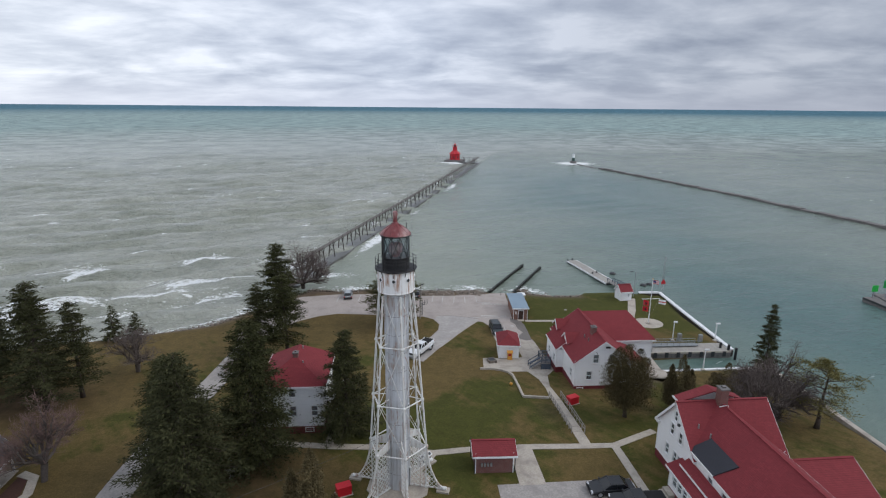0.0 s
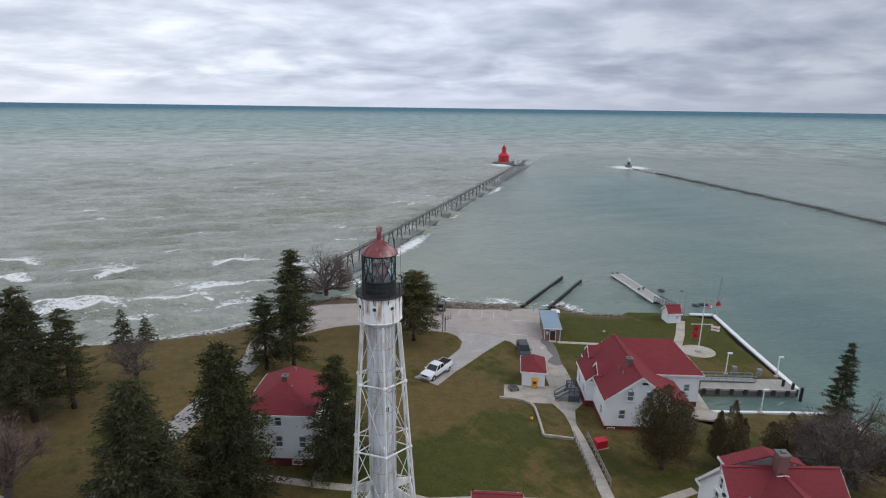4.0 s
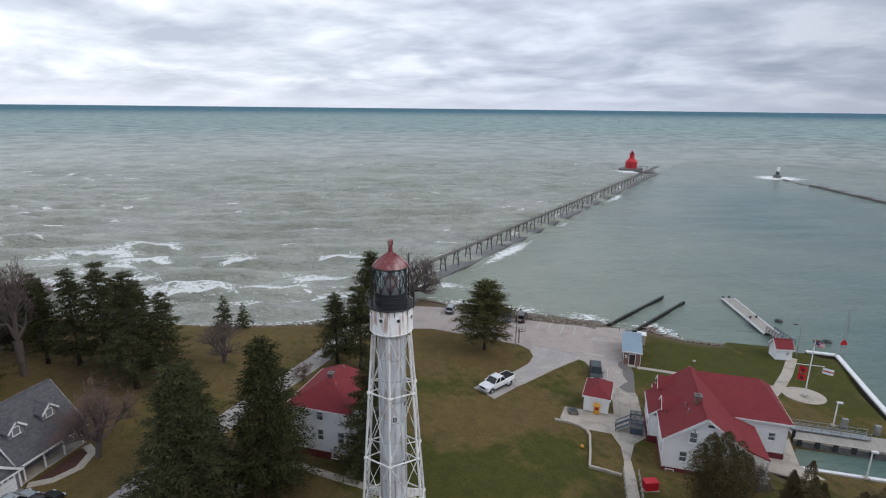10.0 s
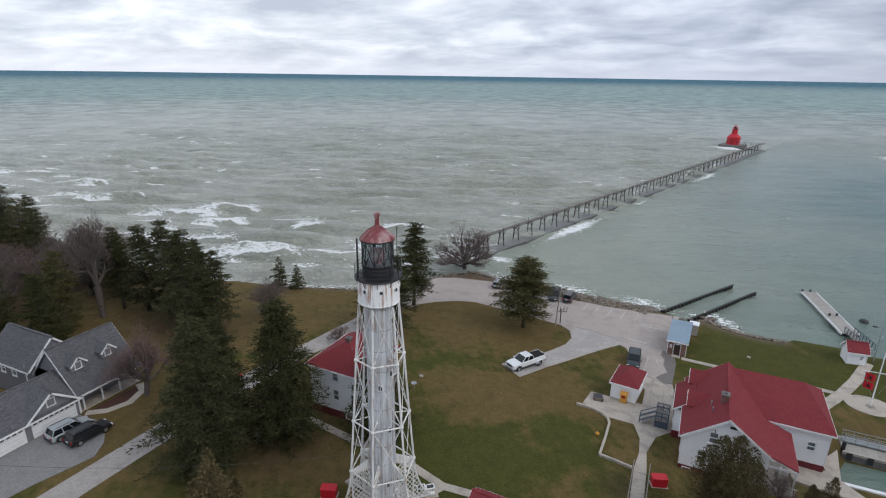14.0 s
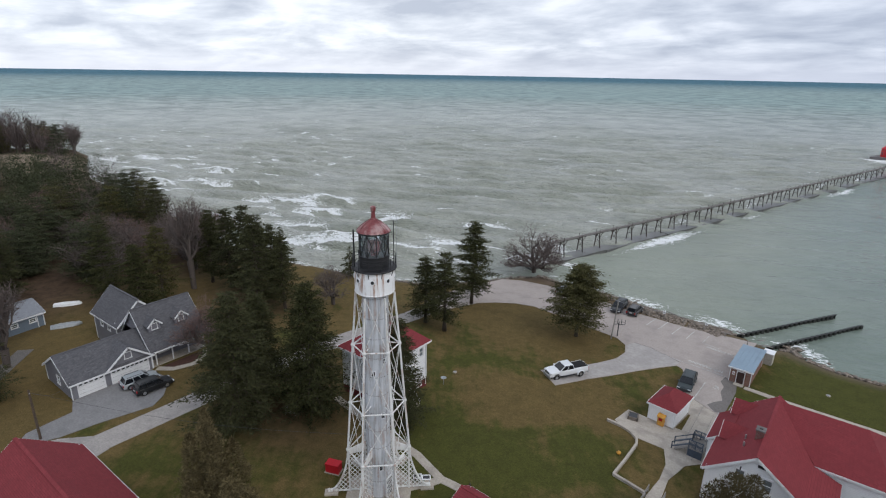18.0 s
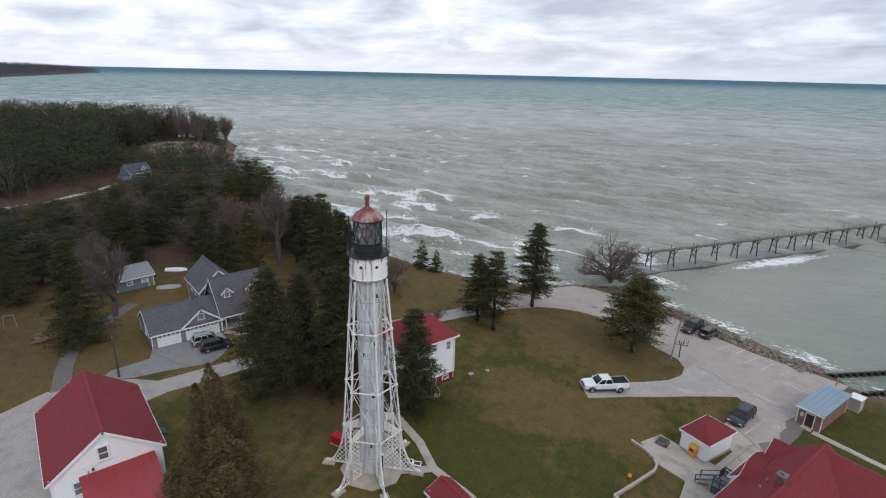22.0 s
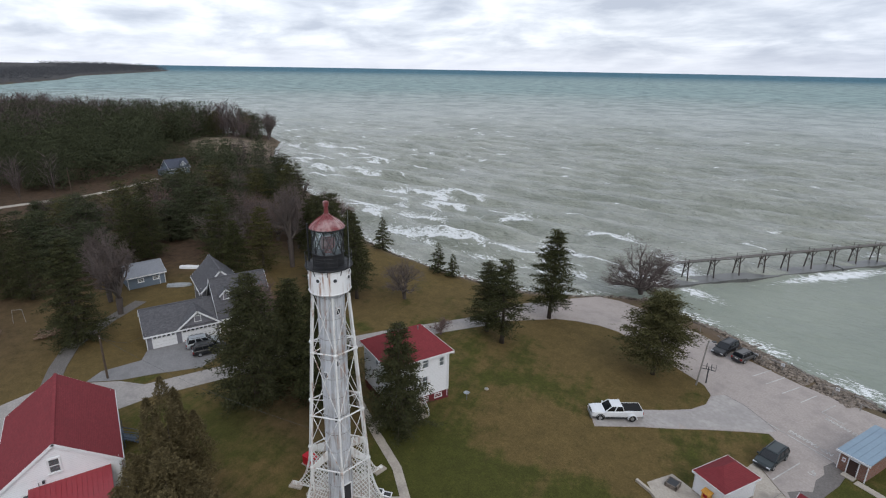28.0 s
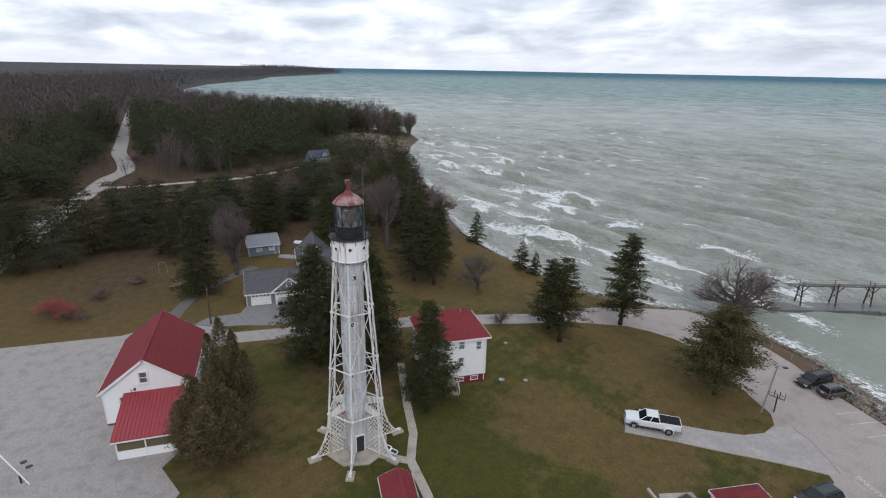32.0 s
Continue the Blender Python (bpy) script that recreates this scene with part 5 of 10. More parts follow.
def white_house():
    h = Building("house", -9.1, 10.3, 0.0, -1.5, "two-storey white clapboard house with red hip roof", "house")
    x0, x1, y0, y1 = -7.4, 0.0, 0.0, 8.3
    holes = {"E": [(2.7, 5.0, 0.8, 1.4), (4.75, 5.0, 0.8, 1.4), (4.7, 2.4, 0.8, 1.4), (7.1, 4.7, 0.7, 1.2)],
             "S": [(3.7, 5.0, 0.8, 1.4), (3.7, 2.4, 0.8, 1.4), (6.3, 2.4, 0.8, 1.4)], "W": [(3, 4.6, 0.8, 1.4), (5.5, 2, 0.8, 1.4)], "N": [(2, 4.6, 0.8, 1.4), (5.4, 4.6, 0.8, 1.4)]}
    ms = h.walls(x0, x1, y0, y1, 1.0, 6.5, M_SIDING, holes, -0.3)
    for u in (4.6, 6.6):
        h.window(Matrix.Translation((0.045, 0, 0)) @ ms["E"], (u, 0.35, 0.9, 0.45))
    h.window(Matrix.Translation((0, -0.045, 0)) @ ms["S"], (5.6, 0.35, 0.9, 0.45))
    h.hip_roof(x0, x1, y0, y1, 6.65, 9.2, (-3.7, 3.0), (-3.7, 6.2), M_REDROOF, 0.5)
    h.chimney(-3.6, 3.0, 8.2, 9.5, 0.6)
    h.vents((-2.6, 2.2, 8.5), (-3.2, 5.6, 9.0))
    h.door(Matrix.Translation((-0.12, 0, 0)) @ ms["E"], (2.9, 1.0, 0.95, 2.1), M_NAVY)
    h.part("door_hood", Solid().box(-0.05, 1.2, 2.1, 3.9, 3.35, 3.45), M_WHITE)
    # entrance landing, steps and rails
    s = Solid().box(0.03, 1.3, 2.1, 3.9, -0.3, 1.0)
    for k in range(5):
        s.box(1.3 + 0.28 * k, 1.58 + 0.28 * k, 2.2, 3.8, -0.3, 0.82 - 0.18 * k)
    h.part("steps", s, M_CONC, "concrete entrance steps")
    for y in (2.12, 3.88):
        for a, b in (((0.1, y, 1.95), (1.3, y, 1.95)), ((1.3, y, 1.95), (2.7, y, 1.0))):
            h.part("handrail", Solid().bar(a, b, 0.06), M_WHITE, "white painted handrail")
        for a, b in (((0.1, y, 1.5), (1.3, y, 1.5)), ((1.3, y, 1.5), (2.7, y, 0.55))):
            h.part("lower_rail", Solid().bar(a, b, 0.04), M_WHITE)
        for px_, z0_, z1_ in ((0.1, 1.0, 1.92), (1.3, 1.0, 1.92), (2.7, 0.1, 0.97)):
            h.part("rail_post", Solid().bar((px_, y, z0_), (px_, y, z1_), 0.055), M_WHITE)
    h.part("downpipe", Solid().rod((0.08, 8.1, 0.1), (0.08, 8.1, 6.5), 0.05, n=6), M_WHITE)


def red_garage():
    h = Building("garage_building", -24.4, -27.2, 0.0, 0.0, "large white clapboard garage with red gable roof", "garage")
    x1, y1 = 13.1, 9.3
    holes = {"E": [(1.9, 2.1, 0.85, 1.4)], "N": [(2.2, 2.0, 0.9, 1.3), (6, 2.0, 0.9, 1.3), (10, 2.0, 0.9, 1.3)], "S": [(3, 2.0, 0.9, 1.3), (10, 2.0, 0.9, 1.3)]}
    ms = h.walls(0, x1, 0, y1, 0.25, 4.7, M_SIDING, holes, -0.3)
    h.gable_roof(0, x1, 0, y1, 4.7, 8.15, "x", M_REDROOF, M_SIDING, 0.4, 0.3)
    h.window(Matrix.Translation((0.075, 0, 0)) @ ms["E"], (4.25, 5.0, 0.85, 1.4))
    # dark panel added behind the glass stands for the unlit room
    h.part("window_backing", Solid().box(3.83, 4.67, -0.012, -0.004, 5.0, 6.4, ms["E"]), M_DARK)
    h.part("floodlight", Solid().box(x1 + 0.02, x1 + 0.3, 3.3, 3.5, 4.3, 4.5), M_DARK)
    h.part("meter_pipe", Solid().rod((x1 + 0.05, 3.0, 0.6), (x1 + 0.05, 3.0, 4.4), 0.04, n=6), M_STEEL)
    # stairs on the lawn side
    s = Solid()
    for k in range(5):
        s.box(4.0, 5.2, y1 + 0.5 + 0.28 * k, y1 + 0.78 + 0.28 * k, 0.9 - 0.2 * k, 0.96 - 0.2 * k)
    s.box(2.6, 5.2, y1 + 0.02, y1 + 0.55, 0.95, 1.03)
    h.part("stairs", s, M_NAVY, "dark metal stairs")
    for y, x in ((y1 + 0.5, 2.6), (y1 + 0.5, 5.2), (y1 + 1.9, 4.0), (y1 + 1.9, 5.2)):
        h.part("stair_post", Solid().bar((x, y, -0.1), (x, y, 1.9 if y < y1 + 1 else 1.0), 0.07), M_NAVY)
    for x in (4.0, 5.2):
        h.part("handrail", Solid().bar((x, y1 + 0.5, 1.9), (x, y1 + 1.9, 1.0), 0.06).bar((x, y1 + 0.5, 1.4), (x, y1 + 1.9, 0.5), 0.05), M_NAVY)
    # screened porch
    px0, px1, py0, py1 = 13.12, 19.9, 2.5, 8.3
    for z0, z1 in ((0.0, 1.05), (2.15, 2.5)):
        h.part("porch_wall", Solid().box(px1 - 0.12, px1, py0, py1, z0, z1), M_SIDING)
        h.part("porch_wall", Solid().box(px0, px1 - 0.12, py1 - 0.12, py1, z0, z1), M_SIDING)
        h.part("porch_wall", Solid().box(px0, px1 - 0.12, py0, py0 + 0.12, z0, z1), M_SIDING)
    for x, y in ((px1, py0), (px1, py1), (px1, (py0 + py1) / 2), (px0 + 3, py1), (px0 + 3, py0)):
        h.part("porch_post", Solid().bar((x - 0.06, y + (0.07 if y == py0 else -0.07), 0), (x - 0.06, y + (0.07 if y == py0 else -0.07), 2.45), 0.14), M_WHITE)
    h.part("porch_screen", Solid().box(px1 - 0.08, px1 - 0.06, py0, py1, 1.05, 2.15).box(px0, px1, py1 - 0.08, py1 - 0.06, 1.05, 2.15).box(px0, px1, py0 + 0.06, py0 + 0.08, 1.05, 2.15), plain("brown_screen", (0.13, 0.105, 0.06), 0.9, vary=0.15), "brown woven screen")
    h.part("porch_roof", Solid().slab([(px0, py0 - 0.3, 4.0), (px1 + 0.35, py0 - 0.3, 2.55), (px1 + 0.35, py1 + 0.3, 2.55), (px0, py1 + 0.3, 4.0)], 0.1), M_REDMETAL, "bright red ribbed metal roof")
    for k in range(17):
        y = py0 - 0.28 + k * (py1 - py0 + 0.56) / 16
        h.part("roof_rib", Solid().bar((px0, y, 4.02), (px1 + 0.35, y, 2.57), 0.05, 0.05), M_REDMETAL)
    h.part("gutter", Solid().box(px1 + 0.3, px1 + 0.42, py0 - 0.3, py1 + 0.3, 2.36, 2.48), M_WHITE)


def keepers_house():
    """The large red-roofed house with several wings."""
    h = Building("keepers_house", 30.2, 0.0, -0.05, 0.0, "large white clapboard house with red shingle roofs", "house")
    holes = {"W": [(2.15, 1.85, 0.7, 1.3), (3.85, 1.85, 0.65, 1.3), (4.7, 1.85, 0.65, 1.3)]}
    ms = h.walls(0, 9.8, -4.6, 2.9, 0.9, 5.2, M_SIDING, holes, -0.4)
    h.gable_roof(0, 9.8, -4.6, 2.9, 5.2, 9.0, "x", M_REDROOF, M_SIDING, 0.45, 0.3, ridge=-0.5)
    for u, v, w, d in ((3.3, 6.65, 0.6, 1.15), (2.85, 4.75, 0.7, 1.3), (4.6, 4.65, 0.7, 1.3)):
        h.window(Matrix.Translation((-0.075, 0, 0)) @ ms["W"], (u, v, w, d))
        # wall has no hole here: an added dark panel imitates the room's darkness
        h.part("window_backing", Solid().box(u - w / 2, u + w / 2, -0.012, -0.004, v, v + d, ms["W"]), M_DARK)
    h.part("cornice_return", Solid().box(-0.3, 0.5, 2.5, 3.4, 4.45, 4.75), M_WHITE)
    h.chimney(4.6, -0.9, 8.2, 10.55, 0.9)
    h.part("chimney_flashing", Solid().slab([(4.05, -1.5, 8.72), (4.6, -1.9, 9.1), (4.6, -1.82, 9.12), (4.05, -1.42, 8.74)], 0.05).slab([(4.6, -1.9, 9.1), (5.15, -1.5, 8.72), (5.15, -1.42, 8.74), (4.6, -1.82, 9.12)], 0.05), M_WHITE)
    # low cross roof behind the ridge
    h.part("roof", Solid().slab([(0.25, -0.3, 8.9), (4.0, -0.3, 9.95), (4.0, 1.15, 9.95), (0.25, 1.15, 8.75)], 0.13).slab([(7.4, -0.3, 8.9), (4.0, -0.3, 9.95), (4.0, 1.15, 9.95), (7.4, 1.15, 8.75)], 0.13), M_REDROOF)
    h.part("fascia", Solid().box(0.2, 0.25, -0.5, 1.2, 8.55, 8.8), M_WHITE, "white painted fascia board")
    h.part("gable", Solid().upright([(0.5, 7.2), (7.2, 7.2), (7.2, 8.6), (4.0, 9.75), (0.5, 8.55)], 0.8, 1.0), M_SIDING)
    # south wing with a black felt roof patch over its upper rooms
    h.walls(0.06, 9.1, -20.5, -4.7, 0.9, 5.5, M_SIDING, {"W": [(u, 4.15, 0.75, 1.1) for u in (2.6, 4.9, 6.0, 9.5, 12.0)]}, -0.4)
    h.part("roof", Solid().slab([(-0.19, -20.7, 5.36), (-0.19, -4.0, 5.36), (4.6, -0.6, 9.0), (4.6, -20.7, 9.0)], 0.14).slab([(9.35, -20.7, 5.36), (9.35, -4.0, 5.36), (4.6, -0.6, 9.0), (4.6, -20.7, 9.0)], 0.14), M_REDROOF)
    h.part("ridge_cap", Solid().bar((4.6, -20.7, 9.0), (4.6, -0.6, 9.0), 0.3, 0.05), M_REDROOF)
    h.part("gable", Solid().upright([(0.06, 5.45), (9.1, 5.45), (4.6, 8.85)], -20.5, -20.3), M_SIDING)
    for x in (-0.24, 9.35):
        h.part("fascia", Solid().box(x, x + 0.05, -20.7, -4.0, 5.1, 5.33), M_WHITE, "white painted fascia board")
    k = 3.45 / 4.54
    up_ = lambda x: 5.55 + (x - 0.06) * k + 0.16
    h.part("felt_roof", Solid().slab([(-0.2, -3.75, up_(-0.2) - 0.02), (1.7, -4.35, up_(1.7) + 0.02), (1.7, -8.9, up_(1.7) + 0.02), (-0.2, -8.1, up_(-0.2) - 0.02)], 0.16), M_BLACKROOF, "black felt roof panel")
    h.part("felt_eave", Solid().box(-0.27, -0.2, -8.15, -3.7, 5.3, 5.5), M_WHITE)
    # pent roof along the west side and entrance block
    h.part("porch_roof", Solid().slab([(0.0, -20.4, 4.2), (-0.9, -20.4, 3.65), (-0.9, -3.7, 3.65), (0.0, -3.7, 4.3)], 0.12), M_REDROOF)
    h.part("porch_fascia", Solid().box(-0.95, -0.9, -20.4, -3.7, 3.45, 3.66), M_WHITE)
    h.walls(-1.5, -0.1, -12.4, -3.1, 0.6, 2.9, M_SIDING, {"W": [(0.9, 1.2, 0.8, 1.25), (1.9, 1.2, 0.8, 1.25), (2.9, 1.2, 0.8, 1.25), (5.0, 1.2, 0.8, 1.25)]}, -0.4)
    h.part("entrance_roof", Solid().slab([(-1.85, -12.8, 2.95), (-0.1, -12.8, 3.62), (-0.1, -2.7, 3.62), (-1.85, -2.7, 2.95)], 0.13), M_REDROOF)
    h.part("entrance_fascia", Solid().box(-1.9, -1.85, -12.8, -2.7, 2.72, 2.95), M_WHITE)
    h.part("entrance_steps", Solid().box(-2.6, -1.55, -4.6, -3.2, -0.1, 0.25).box(-2.2, -1.55, -4.6, -3.2, 0.25, 0.55), M_CONC)
    # low east wing
    h.walls(9.2, 16.3, -10.0, -3.0, 0.5, 2.9, M_SIDING, {}, -0.4)
    h.gable_roof(9.2, 16.3, -10.0, -3.0, 2.9, 5.0, "x", M_REDROOF, M_SIDING, 0.4, 0.2, ridge=-5.8)
    h.vents((1.3, -2.6, 7.2), (1.75, -4.1, 7.0))
    h.part("wall_lamp", Solid().box(-0.22, 0, -1.45, -1.15, 6.5, 6.72), M_DARK)


def station():
    """Boat station: gabled south wing, west dormers, boathouse wing."""
    z = -1.5
    h = Building("boat_station", 26.3, 20.6, z, -1.5, "white clapboard boat station with wide red roofs", "house")
    holes = {"S": [(2.15, 1.75, 0.85, 1.35), (6.2, 1.75, 0.85, 1.35)], "W": [(10.9, 1.4, 0.75, 1.3)]}
    ms = h.walls(0, 8.4, 0, 13.0, 0.75, 4.85, M_SIDING, holes, -0.5)
    h.gable_roof(0, 8.4, 0, 12.9, 4.85, 8.0, "y", M_REDROOF, M_SIDING, 0.4, 0.35)
    for u in (3.0, 5.4):
        h.window(Matrix.Translation((0, -0.075, 0)) @ ms["S"], (u, 4.45, 0.85, 1.35))
        # grey panel added behind the glass, as the wall has no hole
        h.part("window_backing", Solid().box(u - 0.42, u + 0.42, -0.012, -0.004, 4.45, 5.8, ms["S"]), M_GREYBACKING)
    h.part("gable_louvre", Solid().box(4.35, 5.1, -0.04, 0.0, 6.75, 7.05), M_DARK)
    h.part("wall_lamp", Solid().rod((3.0, -0.1, 6.2), (3.0, -0.5, 6.1), 0.06, n=6), M_DARK)
    # lean-to along the west side
    h.walls(-1.1, 0.1, 6.2, 11.9, 0.75, 3.75, M_SIDING, {"W": [(1.2, 1.3, 0.8, 1.2), (4.2, 1.3, 0.8, 1.2)], "S": []}, -0.5)
    h.part("lean_to_roof", Solid().slab([(-1.35, 5.95, 3.9), (0.9, 5.95, 5.62), (0.9, 12.1, 5.62), (-1.35, 12.1, 3.9)], 0.13), M_REDROOF)
    h.part("lean_to_fascia", Solid().box(-1.41, -1.35, 5.95, 12.1, 3.65, 3.88).slab([(-1.35, 5.92, 3.89), (0.1, 5.92, 5.0), (0.1, 5.96, 5.0), (-1.35, 5.96, 3.89)], 0.25), M_WHITE)
    h.window(Matrix.Translation((0, -0.045, 0)) @ ms["S"], (0.9, 0.0, 0.8, 0.45))
    # two gabled dormers that face west
    for y in (6.3, 11.9):
        s = Solid().box(0.35, 3.0, y - 1.15, y + 1.15, 4.8, 5.6)
        s.add([(0.35, y - 1.15, 5.6), (0.35, y + 1.15, 5.6), (0.35, y, 6.55), (0.55, y - 1.15, 5.6), (0.55, y + 1.15, 5.6), (0.55, y, 6.55)], [(0, 1, 2), (5, 4, 3), (0, 3, 4, 1), (1, 4, 5, 2), (2, 5, 3, 0)])
        h.part("dormer_wall", s, M_SIDING)
        h.part("dormer_roof", Solid().slab([(0.0, y - 1.5, 5.42), (3.0, y - 1.5, 5.42), (3.0, y, 6.72), (0.0, y, 6.72)], 0.11).slab([(0.0, y + 1.5, 5.42), (3.0, y + 1.5, 5.42), (3.0, y, 6.72), (0.0, y, 6.72)], 0.11), M_REDROOF)
        h.part("dormer_trim", Solid().slab([(-0.04, y - 1.5, 5.41), (0.0, y - 1.5, 5.41), (0.0, y, 6.71), (-0.04, y, 6.71)], 0.22).slab([(-0.04, y + 1.5, 5.41), (0.0, y + 1.5, 5.41), (0.0, y, 6.71), (-0.04, y, 6.71)], 0.22), M_WHITE)
        h.window(pose(0.35, y, 0, 0, 0, -90), (0, 4.95, 0.7, 0.75))
    # boathouse wing
    mb = h.walls(8.5, 15.0, 7.5, 17.3, 0.3, 4.75, M_SIDING, {"S": [(4.9, 1.9, 0.8, 1.1)], "E": [(2.4, 1.9, 0.8, 1.1), (7.6, 1.9, 0.8, 1.1)]}, -0.8)
    k = 2.9 / 5.0
    r0, r1, ys_, yn = (4.25, 12.4, 7.8), (12.4, 12.4, 7.8), 7.05, 17.75
    ze = 7.8 - k * (12.4 - ys_)
    h.part("roof", Solid().slab([(8.7, ys_, ze), (15.4, ys_, ze), r1, r0], 0.14).slab([(15.4, ys_, ze), (15.4, yn, ze), r1], 0.14).slab([(15.4, yn, ze), (4.25, yn, ze), r0, r1], 0.14), M_REDROOF)
    h.part("fascia", Solid().box(8.7, 15.4, ys_ - 0.05, ys_, ze - 0.24, ze - 0.02).box(15.4, 15.45, ys_ - 0.05, yn, ze - 0.24, ze - 0.02), M_WHITE, "white painted fascia board")
    h.part("gable", Solid().upright([(17.4, 0.3), (17.4, 4.75), (12.5, 7.55), (12.5, 0.3)], 4.3, 4.5, "x"), M_SIDING)
    h.chimney(3.7, 3.9, 7.0, 8.5, 0.75)
    h.vents((2.5, 4.2, 6.9), (2.6, 2.6, 7.0))
    # south-east porch
    h.part("porch_roof", Solid().slab([(8.3, -0.1, 4.85), (8.3, 7.0, 4.85), (11.2, 7.0, 3.75), (11.2, -0.1, 3.75)], 0.13), M_REDROOF)
    h.part("porch_fascia", Solid().box(11.15, 11.22, -0.1, 7.0, 3.48, 3.72).box(8.45, 11.15, -0.14, -0.1, 3.45, 3.68), M_WHITE)
    for x, y in ((11.0, 0.1), (9.6, 0.1), (11.0, 3.6), (11.0, 6.8)):
        h.part("porch_post", Solid().bar((x, y, -0.4), (x, y, 3.65), 0.16), M_WHITE)
    h.part("porch_floor", Solid().box(8.45, 11.15, 0, 7.0, -0.4, 0.55), M_WOOD)
    for y in (0.05,):
        h.part("porch_rail", Solid().bar((9.6, y, 1.45), (11.4, y, 1.45), 0.08).bar((9.6, y, 0.75), (11.4, y, 0.75), 0.06), M_WHITE)
        for k in range(9):
            h.part("baluster", Solid().bar((9.75 + 0.19 * k, y, 0.75), (9.75 + 0.19 * k, y, 1.45), 0.035), M_WHITE)
    # west landing with dark railings and stairs
    h.part("landing", Solid().box(-3.2, -1.55, 7.3, 9.7, 0.75, 0.9), M_WOOD)
    for x, y in ((-3.15, 7.35), (-1.65, 7.35), (-3.15, 9.65), (-1.65, 9.65), (-2.4, 9.65), (-2.4, 7.35)):
        h.part("landing_post", Solid().bar((x, y, -0.5), (x, y, 1.95), 0.1), M_NAVY)
    for y in (7.35, 9.65):
        h.part("handrail", Solid().bar((-3.15, y, 1.95), (-1.65, y, 1.95), 0.08).bar((-3.15, y, 1.4), (-1.65, y, 1.4), 0.3, 0.05), M_NAVY, "navy painted railing")
    for y in (7.35, 9.65):
        for k in range(11):
            h.part("baluster", Solid().bar((-3.02 + 0.13 * k, y, 0.9), (-3.02 + 0.13 * k, y, 1.95), 0.05), M_NAVY)
    for k in range(9):
        h.part("baluster", Solid().bar((-3.15, 8.75 + 0.1 * k, 0.9), (-3.15, 8.75 + 0.1 * k, 1.95), 0.05), M_NAVY)
    h.part("skirt", Solid().box(-3.2, -1.6, 7.25, 7.3, -0.4, 0.75), M_NAVY, "dark navy boarded skirt")
    st = Solid()
    for k in range(6):
        st.box(-3.5 - 0.3 * k, -3.2 - 0.3 * k, 7.4, 8.6, 0.62 - 0.19 * k, 0.68 - 0.19 * k)
    h.part("stairs", st, M_WOOD)
    for y in (7.4, 8.6):
        h.part("handrail", Solid().bar((-3.15, y, 1.95), (-5.0, y, 0.75), 0.08).bar((-3.15, y, 1.35), (-5.0, y, 0.15), 0.3, 0.05), M_NAVY, "navy painted railing")
        h.part("landing_post", Solid().bar((-5.0, y, -0.5), (-5.0, y, 0.8), 0.1), M_NAVY)


